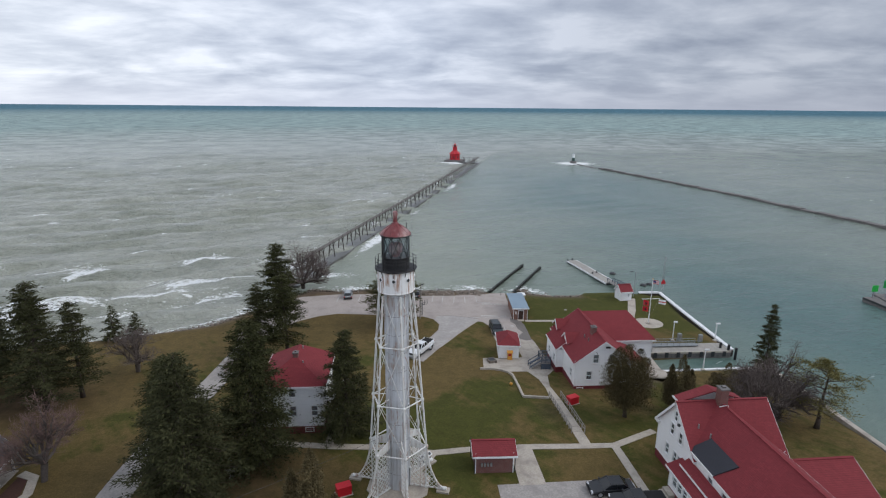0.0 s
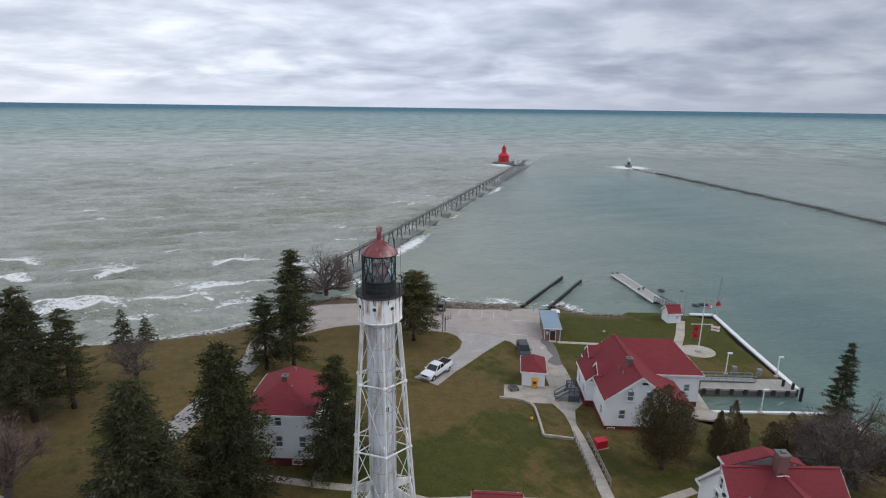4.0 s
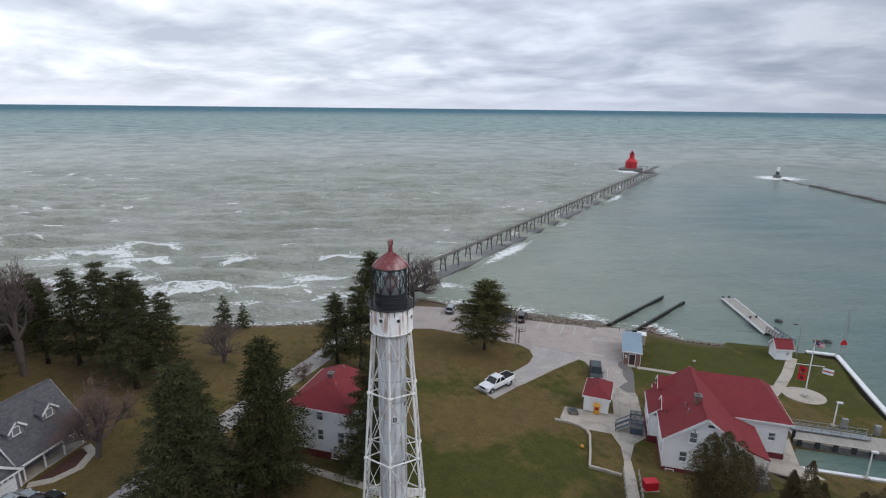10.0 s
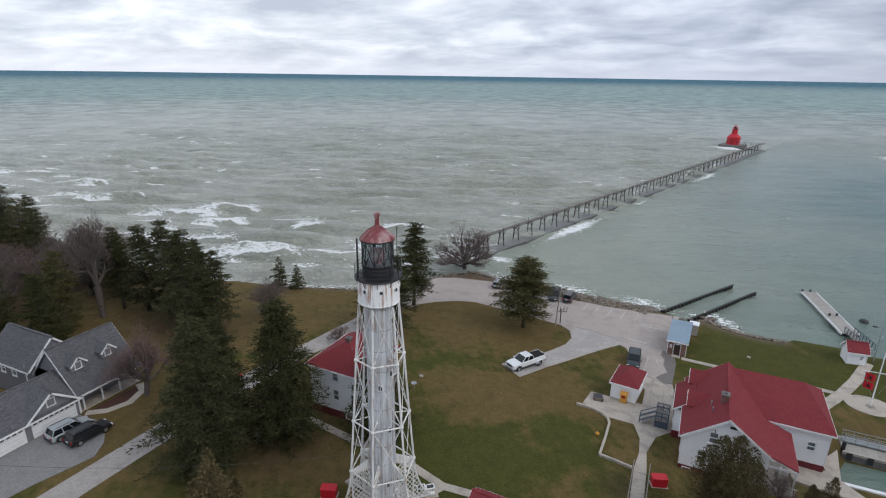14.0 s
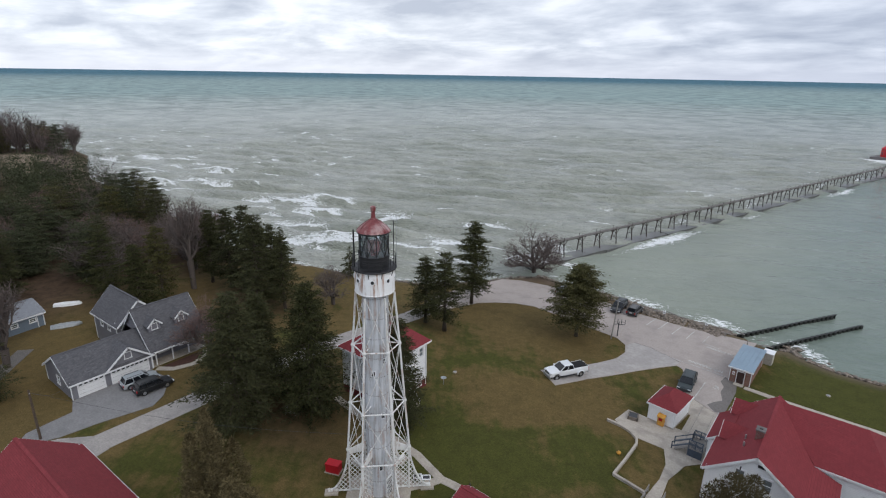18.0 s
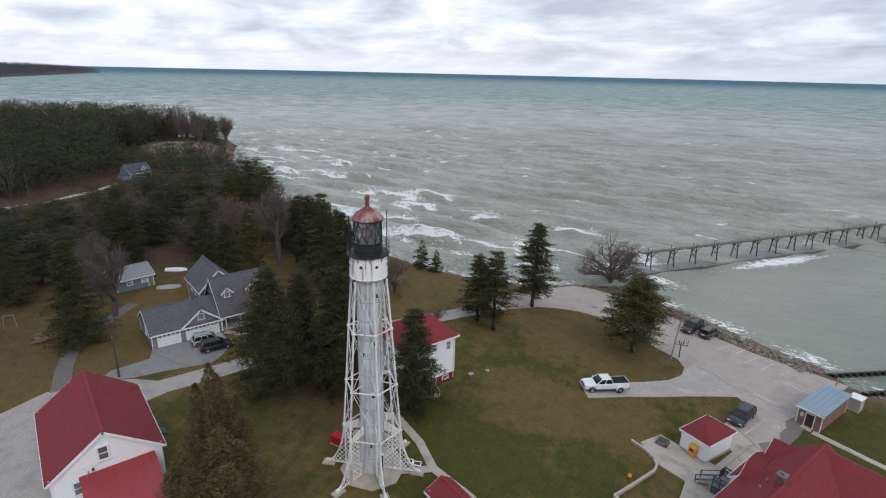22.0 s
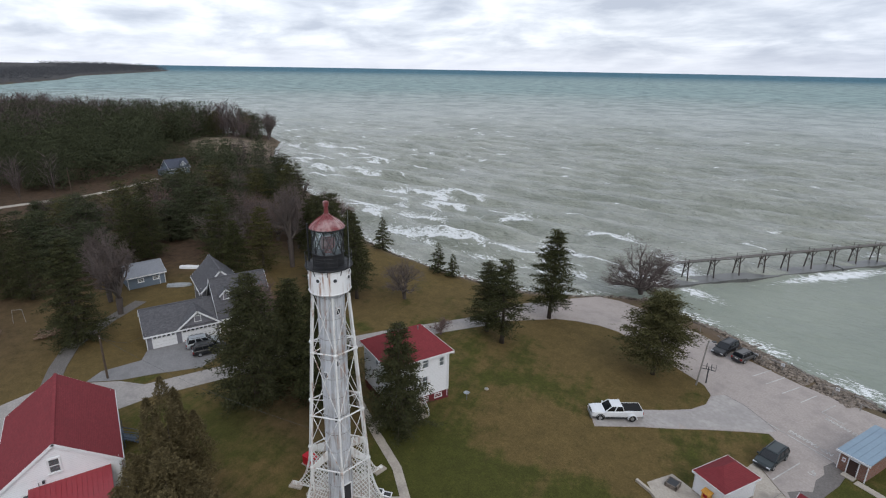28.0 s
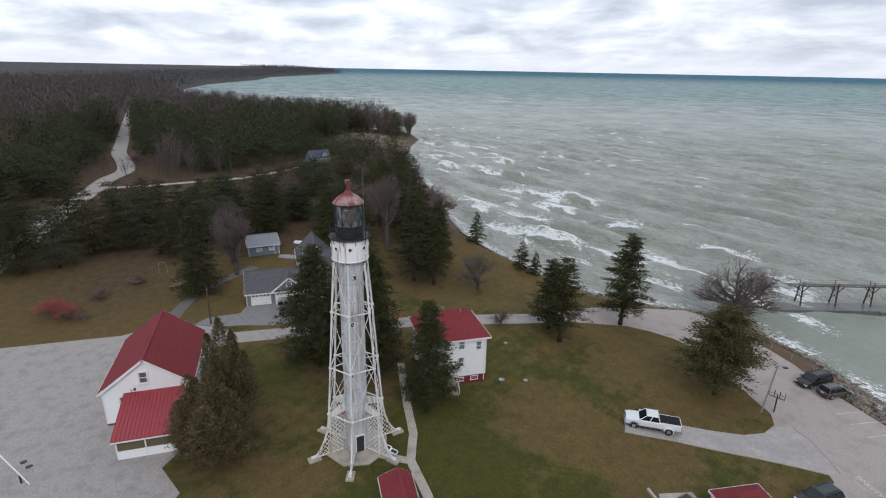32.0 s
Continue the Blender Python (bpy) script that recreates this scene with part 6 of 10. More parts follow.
def small_buildings():
    # white shed with a hip roof
    h = Building("shed", 17.25, 32.75, -1.9, -7.0, "small white shed with a red hip roof", "shed")
    ms = h.walls(0, 3.35, 0, 5.0, 0.1, 2.5, M_SIDING, {}, -0.3, M_CONC)
    h.hip_roof(0, 3.35, 0, 5.0, 2.5, 3.85, (1.67, 1.7), (1.67, 3.3), M_REDROOF, 0.28)
    h.door(Matrix.Translation((0.0, 0, 0)) @ pose(3.27, 0, 0, 0, 0, 90), (1.2, 0.1, 0.9, 2.0), M_WHITE)
    h.part("wall_lamp", Solid().box(3.35, 3.5, 2.4, 2.6, 2.0, 2.15), M_DARK)
    # yellow locker at the shed wall
    lk = thing("locker", pose(19.05, 32.2, height(19, 32) + 0.05, 0, 0, -7), "yellow wooden locker against the shed wall", "locker")
    part("body", Solid().box(-0.4, 0.4, -0.3, 0.22, 0.1, 1.35), M_YELLOW, lk)
    part("roof", Solid().slab([(-0.5, -0.42, 1.35), (0.5, -0.42, 1.35), (0.5, 0.26, 1.55), (-0.5, 0.26, 1.55)], 0.06), M_YELLOW, lk)
    part("opening", Solid().box(-0.25, 0.25, -0.31, -0.3, 0.75, 1.15), M_LAMPRED, lk, "red life-ring panel")
    for x in (-0.33, 0.33):
        part("leg", Solid().box(x - 0.05, x + 0.05, -0.25, 0.15, 0, 0.1), M_YELLOW, lk)
    # brick pump house with blue roof
    h = Building("pump_house", 23.75, 50.55, -2.3, -3.5, "brown brick pump house with blue metal roof", "building")
    h.walls(0, 2.8, 0, 8.0, -0.2, 2.4, M_BRICK, {}, None)
    h.part("roof", Solid().slab([(-0.3, -0.35, 2.52), (3.05, -0.35, 2.6), (3.05, 8.3, 2.8), (-0.3, 8.3, 2.72)], 0.16), M_BLUEROOF, "flat blue-grey metal roof")
    h.part("fascia", Solid().box(-0.34, 3.09, -0.42, -0.36, 2.34, 2.56), M_WHITE)
    for k in range(1, 5):
        h.part("roof_seam", Solid().bar((-0.3 + 0.67 * k, -0.35, 2.535 + 0.016 * k), (-0.3 + 0.67 * k, 8.3, 2.735 + 0.016 * k), 0.03, 0.025), M_BLUEROOF)
    h.door(pose(0, -0.06, 0), (1.45, -0.1, 0.95, 2.05), plain("brown_door", (0.05, 0.025, 0.02), 0.5))
    h.part("notice", Solid().box(0.3, 0.65, -0.04, 0.0, 1.2, 1.75), M_WHITE)
    h.part("notice_bar", Solid().box(0.36, 0.59, -0.05, -0.04, 1.5, 1.56).box(0.36, 0.59, -0.05, -0.04, 1.38, 1.44), M_LAMPRED)
    h.part("door_step", Solid().box(0.8, 2.1, -0.9, -0.05, -0.25, 0.1), M_CONC)
    k_ = thing("fuel_cabinet", pose(27.6, 60.3, height(27.6, 60.3), 0, 0, -4), "cream metal cabinet behind the pump house", "cabinet")
    part("body", Solid().box(-0.7, 0.7, -0.8, 0.8, 0, 1.9), plain("cream_metal", (0.45, 0.42, 0.36), 0.6), k_)
    part("lid", Solid().box(-0.8, 0.8, -0.9, 0.9, 1.9, 2.0), M_WHITE, k_)
    # hut at the landing
    h = Building("hut", 50.0, 59.6, -2.3, 6.0, "tiny white hut with a red gable roof", "hut")
    h.walls(0, 2.6, 0, 2.5, -0.1, 2.4, M_SIDING, {"S": [(1.9, 0.9, 0.4, 0.6)]}, None)
    h.gable_roof(0, 2.6, 0, 2.5, 2.4, 3.5, "x", M_REDROOF, M_SIDING, 0.3, 0.25)
    # brick hut beside the tower
    h = Building("brick_hut", 8.5, 1.15, 0.0, -2.5, "low old brick hut with a red roof", "hut")
    h.walls(0, 4.2, 0, 2.6, -0.2, 2.5, M_OLDBRICK, {}, None)
    h.gable_roof(0, 4.2, 0, 2.6, 2.5, 3.15, "x", M_REDROOF, M_OLDBRICK, 0.35, 0.4, ridge=1.6)
    for k in range(4):
        h.part("meter_box", Solid().box(0.6 + 0.35 * k, 0.8 + 0.35 * k, -0.15, 0, 0.9, 1.3), M_STEEL)
    h.part("drain_pipe", Solid().rod((-0.1, -0.05, 0), (-0.1, -0.05, 2.4), 0.05, n=6), M_DARK)
    for x, y in ((-0.25, 2.9), (4.45, 0.2)):
        h.part("awning_post", Solid().bar((x, y, 0), (x, y, 2.6), 0.08), M_DARK)


def blue_house():
    h = Building("grey_house", -41.9, -12.9, -0.1, 0.0, "grey clapboard house with attached double garage", "house")
    # garage: local x runs back from the front wall
    ms = h.walls(-8.2, 0, 0, 10.3, 0.0, 2.65, M_GREYSIDING, {"E": [], "S": [(4.2, 1.0, 0.9, 1.2)]}, -0.3, M_CONC)
    h.gable_roof(-8.2, 0, 0, 10.3, 2.65, 5.1, "y", M_GREYROOF, M_GREYSIDING, 0.4, 0.3)
    # cross gable over the wide door
    g = Solid().add([(0.03, 4.4, 2.5), (0.03, 10.1, 2.5), (0.03, 7.25, 4.75), (-0.15, 4.4, 2.5), (-0.15, 10.1, 2.5), (-0.15, 7.25, 4.75)], [(0, 1, 2), (5, 4, 3), (0, 3, 4, 1), (1, 4, 5, 2), (2, 5, 3, 0)])
    h.part("front_gable", g, M_GREYSIDING)
    h.part("front_gable_roof", Solid().slab([(0.45, 4.05, 2.42), (0.45, 7.25, 4.95), (-3.6, 7.25, 4.95), (-3.6, 4.05, 2.42)], 0.13).slab([(0.45, 10.45, 2.42), (0.45, 7.25, 4.95), (-3.6, 7.25, 4.95), (-3.6, 10.45, 2.42)], 0.13), M_GREYROOF)
    h.part("front_gable_trim", Solid().slab([(0.49, 4.05, 2.41), (0.49, 7.25, 4.94), (0.45, 7.25, 4.94), (0.45, 4.05, 2.41)], 0.26).slab([(0.49, 10.45, 2.41), (0.49, 7.25, 4.94), (0.45, 7.25, 4.94), (0.45, 10.45, 2.41)], 0.26), M_WHITE)
    h.window(pose(0.03, 7.25, 0, 0, 0, 90), (0, 3.1, 0.8, 0.85), bars=2)
    mE = ms["E"]
    for u, w in ((2.2, 3.1), (7.1, 4.8)):
        d = part("garage_door", Solid().box(-w / 2, w / 2, -0.04, 0.03, 0.02, 2.15), M_WHITE, h.root, "white panelled garage door", at=mE @ Matrix.Translation((u, 0, 0)))
        for k in range(1, 4):
            part("panel_joint", Solid().box(-w / 2, w / 2, -0.046, -0.04, 0.53 * k - 0.01, 0.53 * k + 0.01), M_STEEL, d)
        nw = round(w / 0.6)
        for k in range(nw):
            x = -w / 2 + (k + 0.5) * w / nw
            part("light", Solid().box(x - 0.2, x + 0.2, -0.047, -0.04, 1.72, 1.98), M_DARK, d)
        part("casing", Solid().box(-w / 2 - 0.12, -w / 2, -0.06, 0.02, 0, 2.27).box(w / 2, w / 2 + 0.12, -0.06, 0.02, 0, 2.27).box(-w / 2, w / 2, -0.06, 0.02, 2.15, 2.27), M_WHITE, d)
    h.part("corner_post", Solid().box(-0.06, 0.06, 10.15, 10.3, 0, 2.6), M_WHITE)
    # main block with porch and dormers
    h.walls(-9.0, -2.2, 10.4, 18.6, 0.0, 4.6, M_GREYSIDING, {"E": [(2.4, 0.9, 1.4, 1.3), (5.6, 0.9, 1.4, 1.3)], "N": [(3.0, 0.9, 0.9, 1.2)]}, -0.3, M_CONC)
    h.gable_roof(-9.0, -0.2, 10.4, 18.6, 3.0, 7.9, "y", M_GREYROOF, M_GREYSIDING, 0.4, 0.3, ridge=-4.6)
    for y in (11.0, 13.4, 15.8, 18.2):
        h.part("porch_post", Solid().bar((-0.35, y, 0), (-0.35, y, 2.85), 0.16), M_WHITE)
    h.part("porch_beam", Solid().box(-0.45, -0.25, 10.4, 18.6, 2.7, 2.9), M_WHITE)
    h.part("porch_floor", Solid().box(-2.1, -0.1, 10.5, 18.5, -0.2, 0.2), M_CONC)
    for y in (12.0, 15.9):
        s = Solid().box(-4.0, -1.7, y - 0.85, y + 0.85, 4.9, 5.9)
        s.add([(-1.7, y - 0.85, 5.9), (-1.7, y + 0.85, 5.9), (-1.7, y, 6.7), (-1.9, y - 0.85, 5.9), (-1.9, y + 0.85, 5.9), (-1.9, y, 6.7)], [(0, 1, 2), (5, 4, 3), (0, 3, 4, 1), (1, 4, 5, 2), (2, 5, 3, 0)])
        h.part("dormer_wall", s, M_GREYSIDING)
        h.part("dormer_roof", Solid().slab([(-1.4, y - 1.15, 5.75), (-1.4, y, 6.85), (-4.2, y, 6.85), (-4.2, y - 1.15, 5.75)], 0.1).slab([(-1.4, y + 1.15, 5.75), (-1.4, y, 6.85), (-4.2, y, 6.85), (-4.2, y + 1.15, 5.75)], 0.1), M_GREYROOF)
        h.part("dormer_trim", Solid().slab([(-1.36, y - 1.15, 5.74), (-1.36, y, 6.84), (-1.4, y, 6.84), (-1.4, y - 1.15, 5.74)], 0.2).slab([(-1.36, y + 1.15, 5.74), (-1.36, y, 6.84), (-1.4, y, 6.84), (-1.4, y + 1.15, 5.74)], 0.2), M_WHITE)
        h.window(pose(-1.7, y, 0, 0, 0, 90), (0, 5.1, 0.7, 0.85), bars=2)
    # rear wing
    h.walls(-16.0, -8.4, 9.4, 15.6, 0.0, 5.0, M_GREYSIDING, {"S": [(2.6, 3.0, 0.9, 1.2), (5, 3.0, 0.9, 1.2)]}, -0.3, M_CONC)
    h.gable_roof(-16.0, -7.4, 9.4, 15.6, 5.0, 8.1, "x", M_GREYROOF, M_GREYSIDING, 0.4, 0.3)
    # planting bed
    drape("planting_bed", [(-41.3, -1.8), (-39.9, -0.6), (-39.3, 1.5), (-40.1, 3.9), (-41.3, 4.4)], plain("bark_mulch", (0.075, 0.032, 0.022), 0.95, vary=0.4, grain=6), "reddish bark mulch planting bed", "flower bed", 0.05)
    # outbuilding behind
    h = Building("outbuilding", -75.0, -14.2, -0.1, 8.0, "blue-grey wooden outbuilding with grey metal roof", "shed")
    h.walls(0, 6.4, 0, 6.4, 0.0, 2.7, M_BLUESIDING, {"E": [(2.0, 1.2, 0.9, 0.6), (4.6, 1.2, 0.9, 0.6)]}, -0.2, M_CONC)
    h.gable_roof(0, 6.4, 0, 6.4, 2.7, 4.1, "y", plain("grey_metal_roof", (0.20, 0.21, 0.23), 0.5), M_BLUESIDING, 0.4, 0.3)
    h.door(pose(6.42, 0, 0, 0, 0, 90), (5.9, 0, 0.8, 2.0), M_WHITE)
    # far house in the woods
    h = Building("far_house", -190.0, 7.0, 0.0, 20.0, "distant pale blue house with slate roof among trees", "house")
    h.root.scale = (0.66, 0.66, 0.66)
    h.walls(0, 9, 0, 12, 0.0, 4.2, M_BLUESIDING, {"S": [(3, 1, 1.2, 1.3), (6.5, 1, 1.2, 1.3)], "E": [(3, 1, 1.2, 1.3), (8.5, 1, 1.2, 1.3)]}, -0.5, M_CONC)
    roof_blue = plain("slate_blue_roof", (0.060, 0.070, 0.100), 0.7)
    h.gable_roof(0, 9, 0, 12, 4.2, 8.6, "y", roof_blue, M_BLUESIDING, 0.6, 0.5)
    h.part("dormer_wall", Solid().box(5.0, 8.9, 6.6, 9.8, 4.4, 5.6).upright([(6.6, 5.6), (9.8, 5.6), (8.2, 7.4)], 8.7, 8.9, "x"), M_BLUESIDING)
    h.part("dormer_roof", Solid().slab([(9.3, 6.2, 5.3), (9.3, 8.2, 7.6), (4.8, 8.2, 7.6), (4.8, 6.2, 5.3)], 0.12).slab([(9.3, 10.2, 5.3), (9.3, 8.2, 7.6), (4.8, 8.2, 7.6), (4.8, 10.2, 5.3)], 0.12), roof_blue)
    h.part("dormer_trim", Solid().slab([(9.36, 6.2, 5.3), (9.36, 8.2, 7.6), (9.3, 8.2, 7.6), (9.3, 6.2, 5.3)], 0.3).slab([(9.36, 10.2, 5.3), (9.36, 8.2, 7.6), (9.3, 8.2, 7.6), (9.3, 10.2, 5.3)], 0.3), M_WHITE)
    h.window(pose(8.98, 8.2, 0, 0, 0, 90), (0, 4.9, 1.0, 1.0))
    h.part("sun_porch", Solid().box(1.5, 7.0, -3.0, -0.05, 0.0, 2.8), M_BLUESIDING, "pale blue sun porch")
    h.part("porch_roof", Solid().slab([(1.2, -3.4, 2.8), (7.3, -3.4, 2.8), (7.3, 0, 3.7), (1.2, 0, 3.7)], 0.12), roof_blue)


white_house()
red_garage()
keepers_house()
station()
small_buildings()
blue_house()


# ---- harbour works ----
def pierhead():
    r = thing("pierhead_lighthouse", pose(48.5, 377, LAKE, 0, 0, -17), "bright red pierhead lighthouse on a concrete crib", "lighthouse")
    part("crib", Solid().prism([(-7, -7), (7, -7), (7, 7), (-7, 7)], -2, 1.9), M_PIERCONC, r, "stained concrete crib")
    body = Solid().prism([(4.1 * math.cos(a * math.tau / 8 + 0.39), 4.1 * math.sin(a * math.tau / 8 + 0.39)) for a in range(8)], 1.9, 6.4)
    part("fog_house", body, M_BRIGHTRED, r, "bright red fog signal house")
    part("fog_house_roof", Solid().lathe([(4.5, 6.3), (4.5, 6.5), (1.9, 9.0), (1.7, 9.0)], 8), M_BRIGHTRED, r)
    part("tower", Solid().lathe([(1.75, 8.6), (1.65, 11.6), (2.1, 11.8), (2.1, 12.0), (1.2, 12.0)], 16), M_BRIGHTRED, r)
    part("lantern", Solid().lathe([(1.05, 12.0), (1.05, 13.3)], 12), M_DARK, r)
    part("lantern_roof", Solid().lathe([(1.3, 13.3), (0.5, 14.1), (0.2, 14.3), (0.15, 14.8)], 12), M_BRIGHTRED, r)
    for k in range(8):
        a = k * math.tau / 8
        part("gallery_post", Solid().rod((2.0 * math.cos(a), 2.0 * math.sin(a), 12), (2.0 * math.cos(a), 2.0 * math.sin(a), 12.9), 0.05, n=5), M_BRIGHTRED, r)
        part("window", Solid().box(-0.45, 0.45, -0.05, 0.08, 3.2, 4.6, Matrix.Rotation(a, 4, "Z") @ Matrix.Translation((0, -3.8, 0))), M_DARK, r)
    s = thing("breakwater_light", pose(141, 367, LAKE), "small white and green breakwater light", "lighthouse")
    part("base", Solid().lathe([(2.6, -1), (2.6, 1.6), (2.2, 1.8)], 12), M_PIERCONC, s)
    part("tower", Solid().lathe([(1.25, 1.7), (1.0, 4.2)], 14), plain("dark_green_paint", (0.02, 0.06, 0.05), 0.5), s, "dark green lower tower")
    part("upper_tower", Solid().lathe([(1.0, 4.2), (0.85, 6.6), (1.2, 6.7), (1.2, 6.85), (0.3, 7.0)], 14), M_WHITE, s)
    part("lamp", Solid().lathe([(0.35, 6.9), (0.35, 7.6), (0.1, 8.0)], 10), M_STEEL, s)


def pier():
    a, b = Vector((-23.0, 83.0, 0)), Vector((66.0, 367.0, 0))
    d = (b - a).normalized()
    n = Vector((d.y, -d.x, 0))
    length = (b - a).length
    r = thing("pier", pose(0, 0, 0), "long low wet concrete pier with iron catwalk", "pier")
    rs_ = random.Random(5)
    s0 = -6.0
    while s0 < length:
        s1 = min(length, s0 + rs_.uniform(7.0, 11.0))
        p, q = a + d * (s0 + 0.03), a + d * (s1 - 0.03)
        near_w = 1.45 + rs_.uniform(-0.15, 0.15)
        ring = [(p - n * 2.3), (q - n * 2.3), (q + n * near_w), (p + n * near_w)]
        zt = LAKE + 0.45 + rs_.uniform(-0.16, 0.06)
        part("deck_slab", Solid().prism([(v.x, v.y) for v in ring], LAKE - 2, zt), M_WETCONC, r)
        s0 = s1
    end = [b, b - Vector((d.x * 5, d.y * 5, 0)), Vector((49, 371, 0)), Vector((51.5, 375.5, 0))]
    part("deck_slab", Solid().prism([(v.x, v.y) for v in end], LAKE - 2, LAKE + 0.6), M_WETCONC, r)
    # catwalk: trestle bents, walkway, railings
    top = LAKE + 4.5
    cat = n * -1.4
    k = 0
    s0 = 7.0
    legs = []
    while s0 < length - 1:
        c = a + cat + d * s0
        c.z = 0
        l, rr = c - n * 0.62, c + n * 0.62
        bent = part("trestle", Solid().bar((l.x, l.y, top), (rr.x, rr.y, top), 0.12), M_RUST, r, "dark rusted iron trestle")
        for sg in (-1, 1):
            foot, head = c + n * 0.95 * sg, c + n * 0.5 * sg
            part("leg", Solid().bar((foot.x, foot.y, LAKE + 0.3), (head.x, head.y, top), 0.19), M_RUST, bent)
            e = c - n * 0.62 * sg
            part("cross_rod", Solid().bar((foot.x, foot.y, LAKE + 1.4), (e.x, e.y, top - 1.1), 0.05), M_RUST, bent)
            for dd in (-1.25, 1.25):
                e, h0 = c + d * dd + n * 0.5 * sg, c + n * 0.6 * sg
                part("bracket", Solid().bar((h0.x, h0.y, top - 1.25), (e.x, e.y, top - 0.02), 0.12), M_RUST, bent)
            e = c + n * 0.6 * sg
            part("rail_post", Solid().bar((e.x, e.y, top), (e.x, e.y, top + 0.95), 0.09), M_RUST, bent)
        l, rr = c - n * 0.78, c + n * 0.78
        part("cross_beam", Solid().bar((l.x, l.y, LAKE + 2.4), (rr.x, rr.y, LAKE + 2.4), 0.07), M_RUST, bent)
        legs.append(c)
        s0 += 6.9
    p, q = a + cat + d * 4, b + cat * 0.2
    for sg in (-1, 1):
        o = n * 0.62 * sg
        part("walkway_beam", Solid().bar((p.x + o.x, p.y + o.y, top + 0.08), (q.x + o.x, q.y + o.y, top + 0.06), 0.10, 0.14), M_RUST, r)
        for hh in (0.92,):
            part("handrail", Solid().bar((p.x + o.x, p.y + o.y, top + hh), (q.x + o.x, q.y + o.y, top + hh), 0.03), M_RUST, r)
    part("walkway", Solid().bar((p.x, p.y, top + 0.2), (q.x, q.y, top + 0.2), 1.0, 0.05), M_RUSTDECK, r)
    part("walkway", Solid().bar((q.x, q.y, top + 0.2), (52, 376, top - 1.2), 1.1, 0.1), M_RUST, r)
    for f in (0.25, 0.5, 0.75):
        e = q.lerp(Vector((52, 376, 0)), f)
        part("trestle", Solid().bar((e.x - 0.8, e.y, LAKE), (e.x - 0.4, e.y, top - 0.6), 0.2).bar((e.x + 0.8, e.y, LAKE), (e.x + 0.4, e.y, top - 0.6), 0.2), M_RUST, r)


def rough_line(name, line, width, top, seed, mat, label, category, step=4.0, sink=2.0):
    """A worn wall of blocks along a line."""
    rs_ = random.Random(seed)
    r = thing(name, pose(0, 0, 0), label, category)
    for (ax, ay), (bx, by) in zip(line, line[1:]):
        a, b = Vector((ax, ay, 0)), Vector((bx, by, 0))
        m = max(1, round((b - a).length / step))
        for k in range(m):
            p, q = a.lerp(b, k / m), a.lerp(b, (k + 0.97) / m)
            n = Vector((q.y - p.y, p.x - q.x, 0)).normalized() * width / 2
            j = rs_.uniform(-0.25, 0.2)
            part("block", Solid().prism([((p - n).x, (p - n).y), ((q - n).x, (q - n).y), ((q + n).x, (q + n).y), ((p + n).x, (p + n).y)][::-1], LAKE - sink, LAKE + top + j), mat, r)


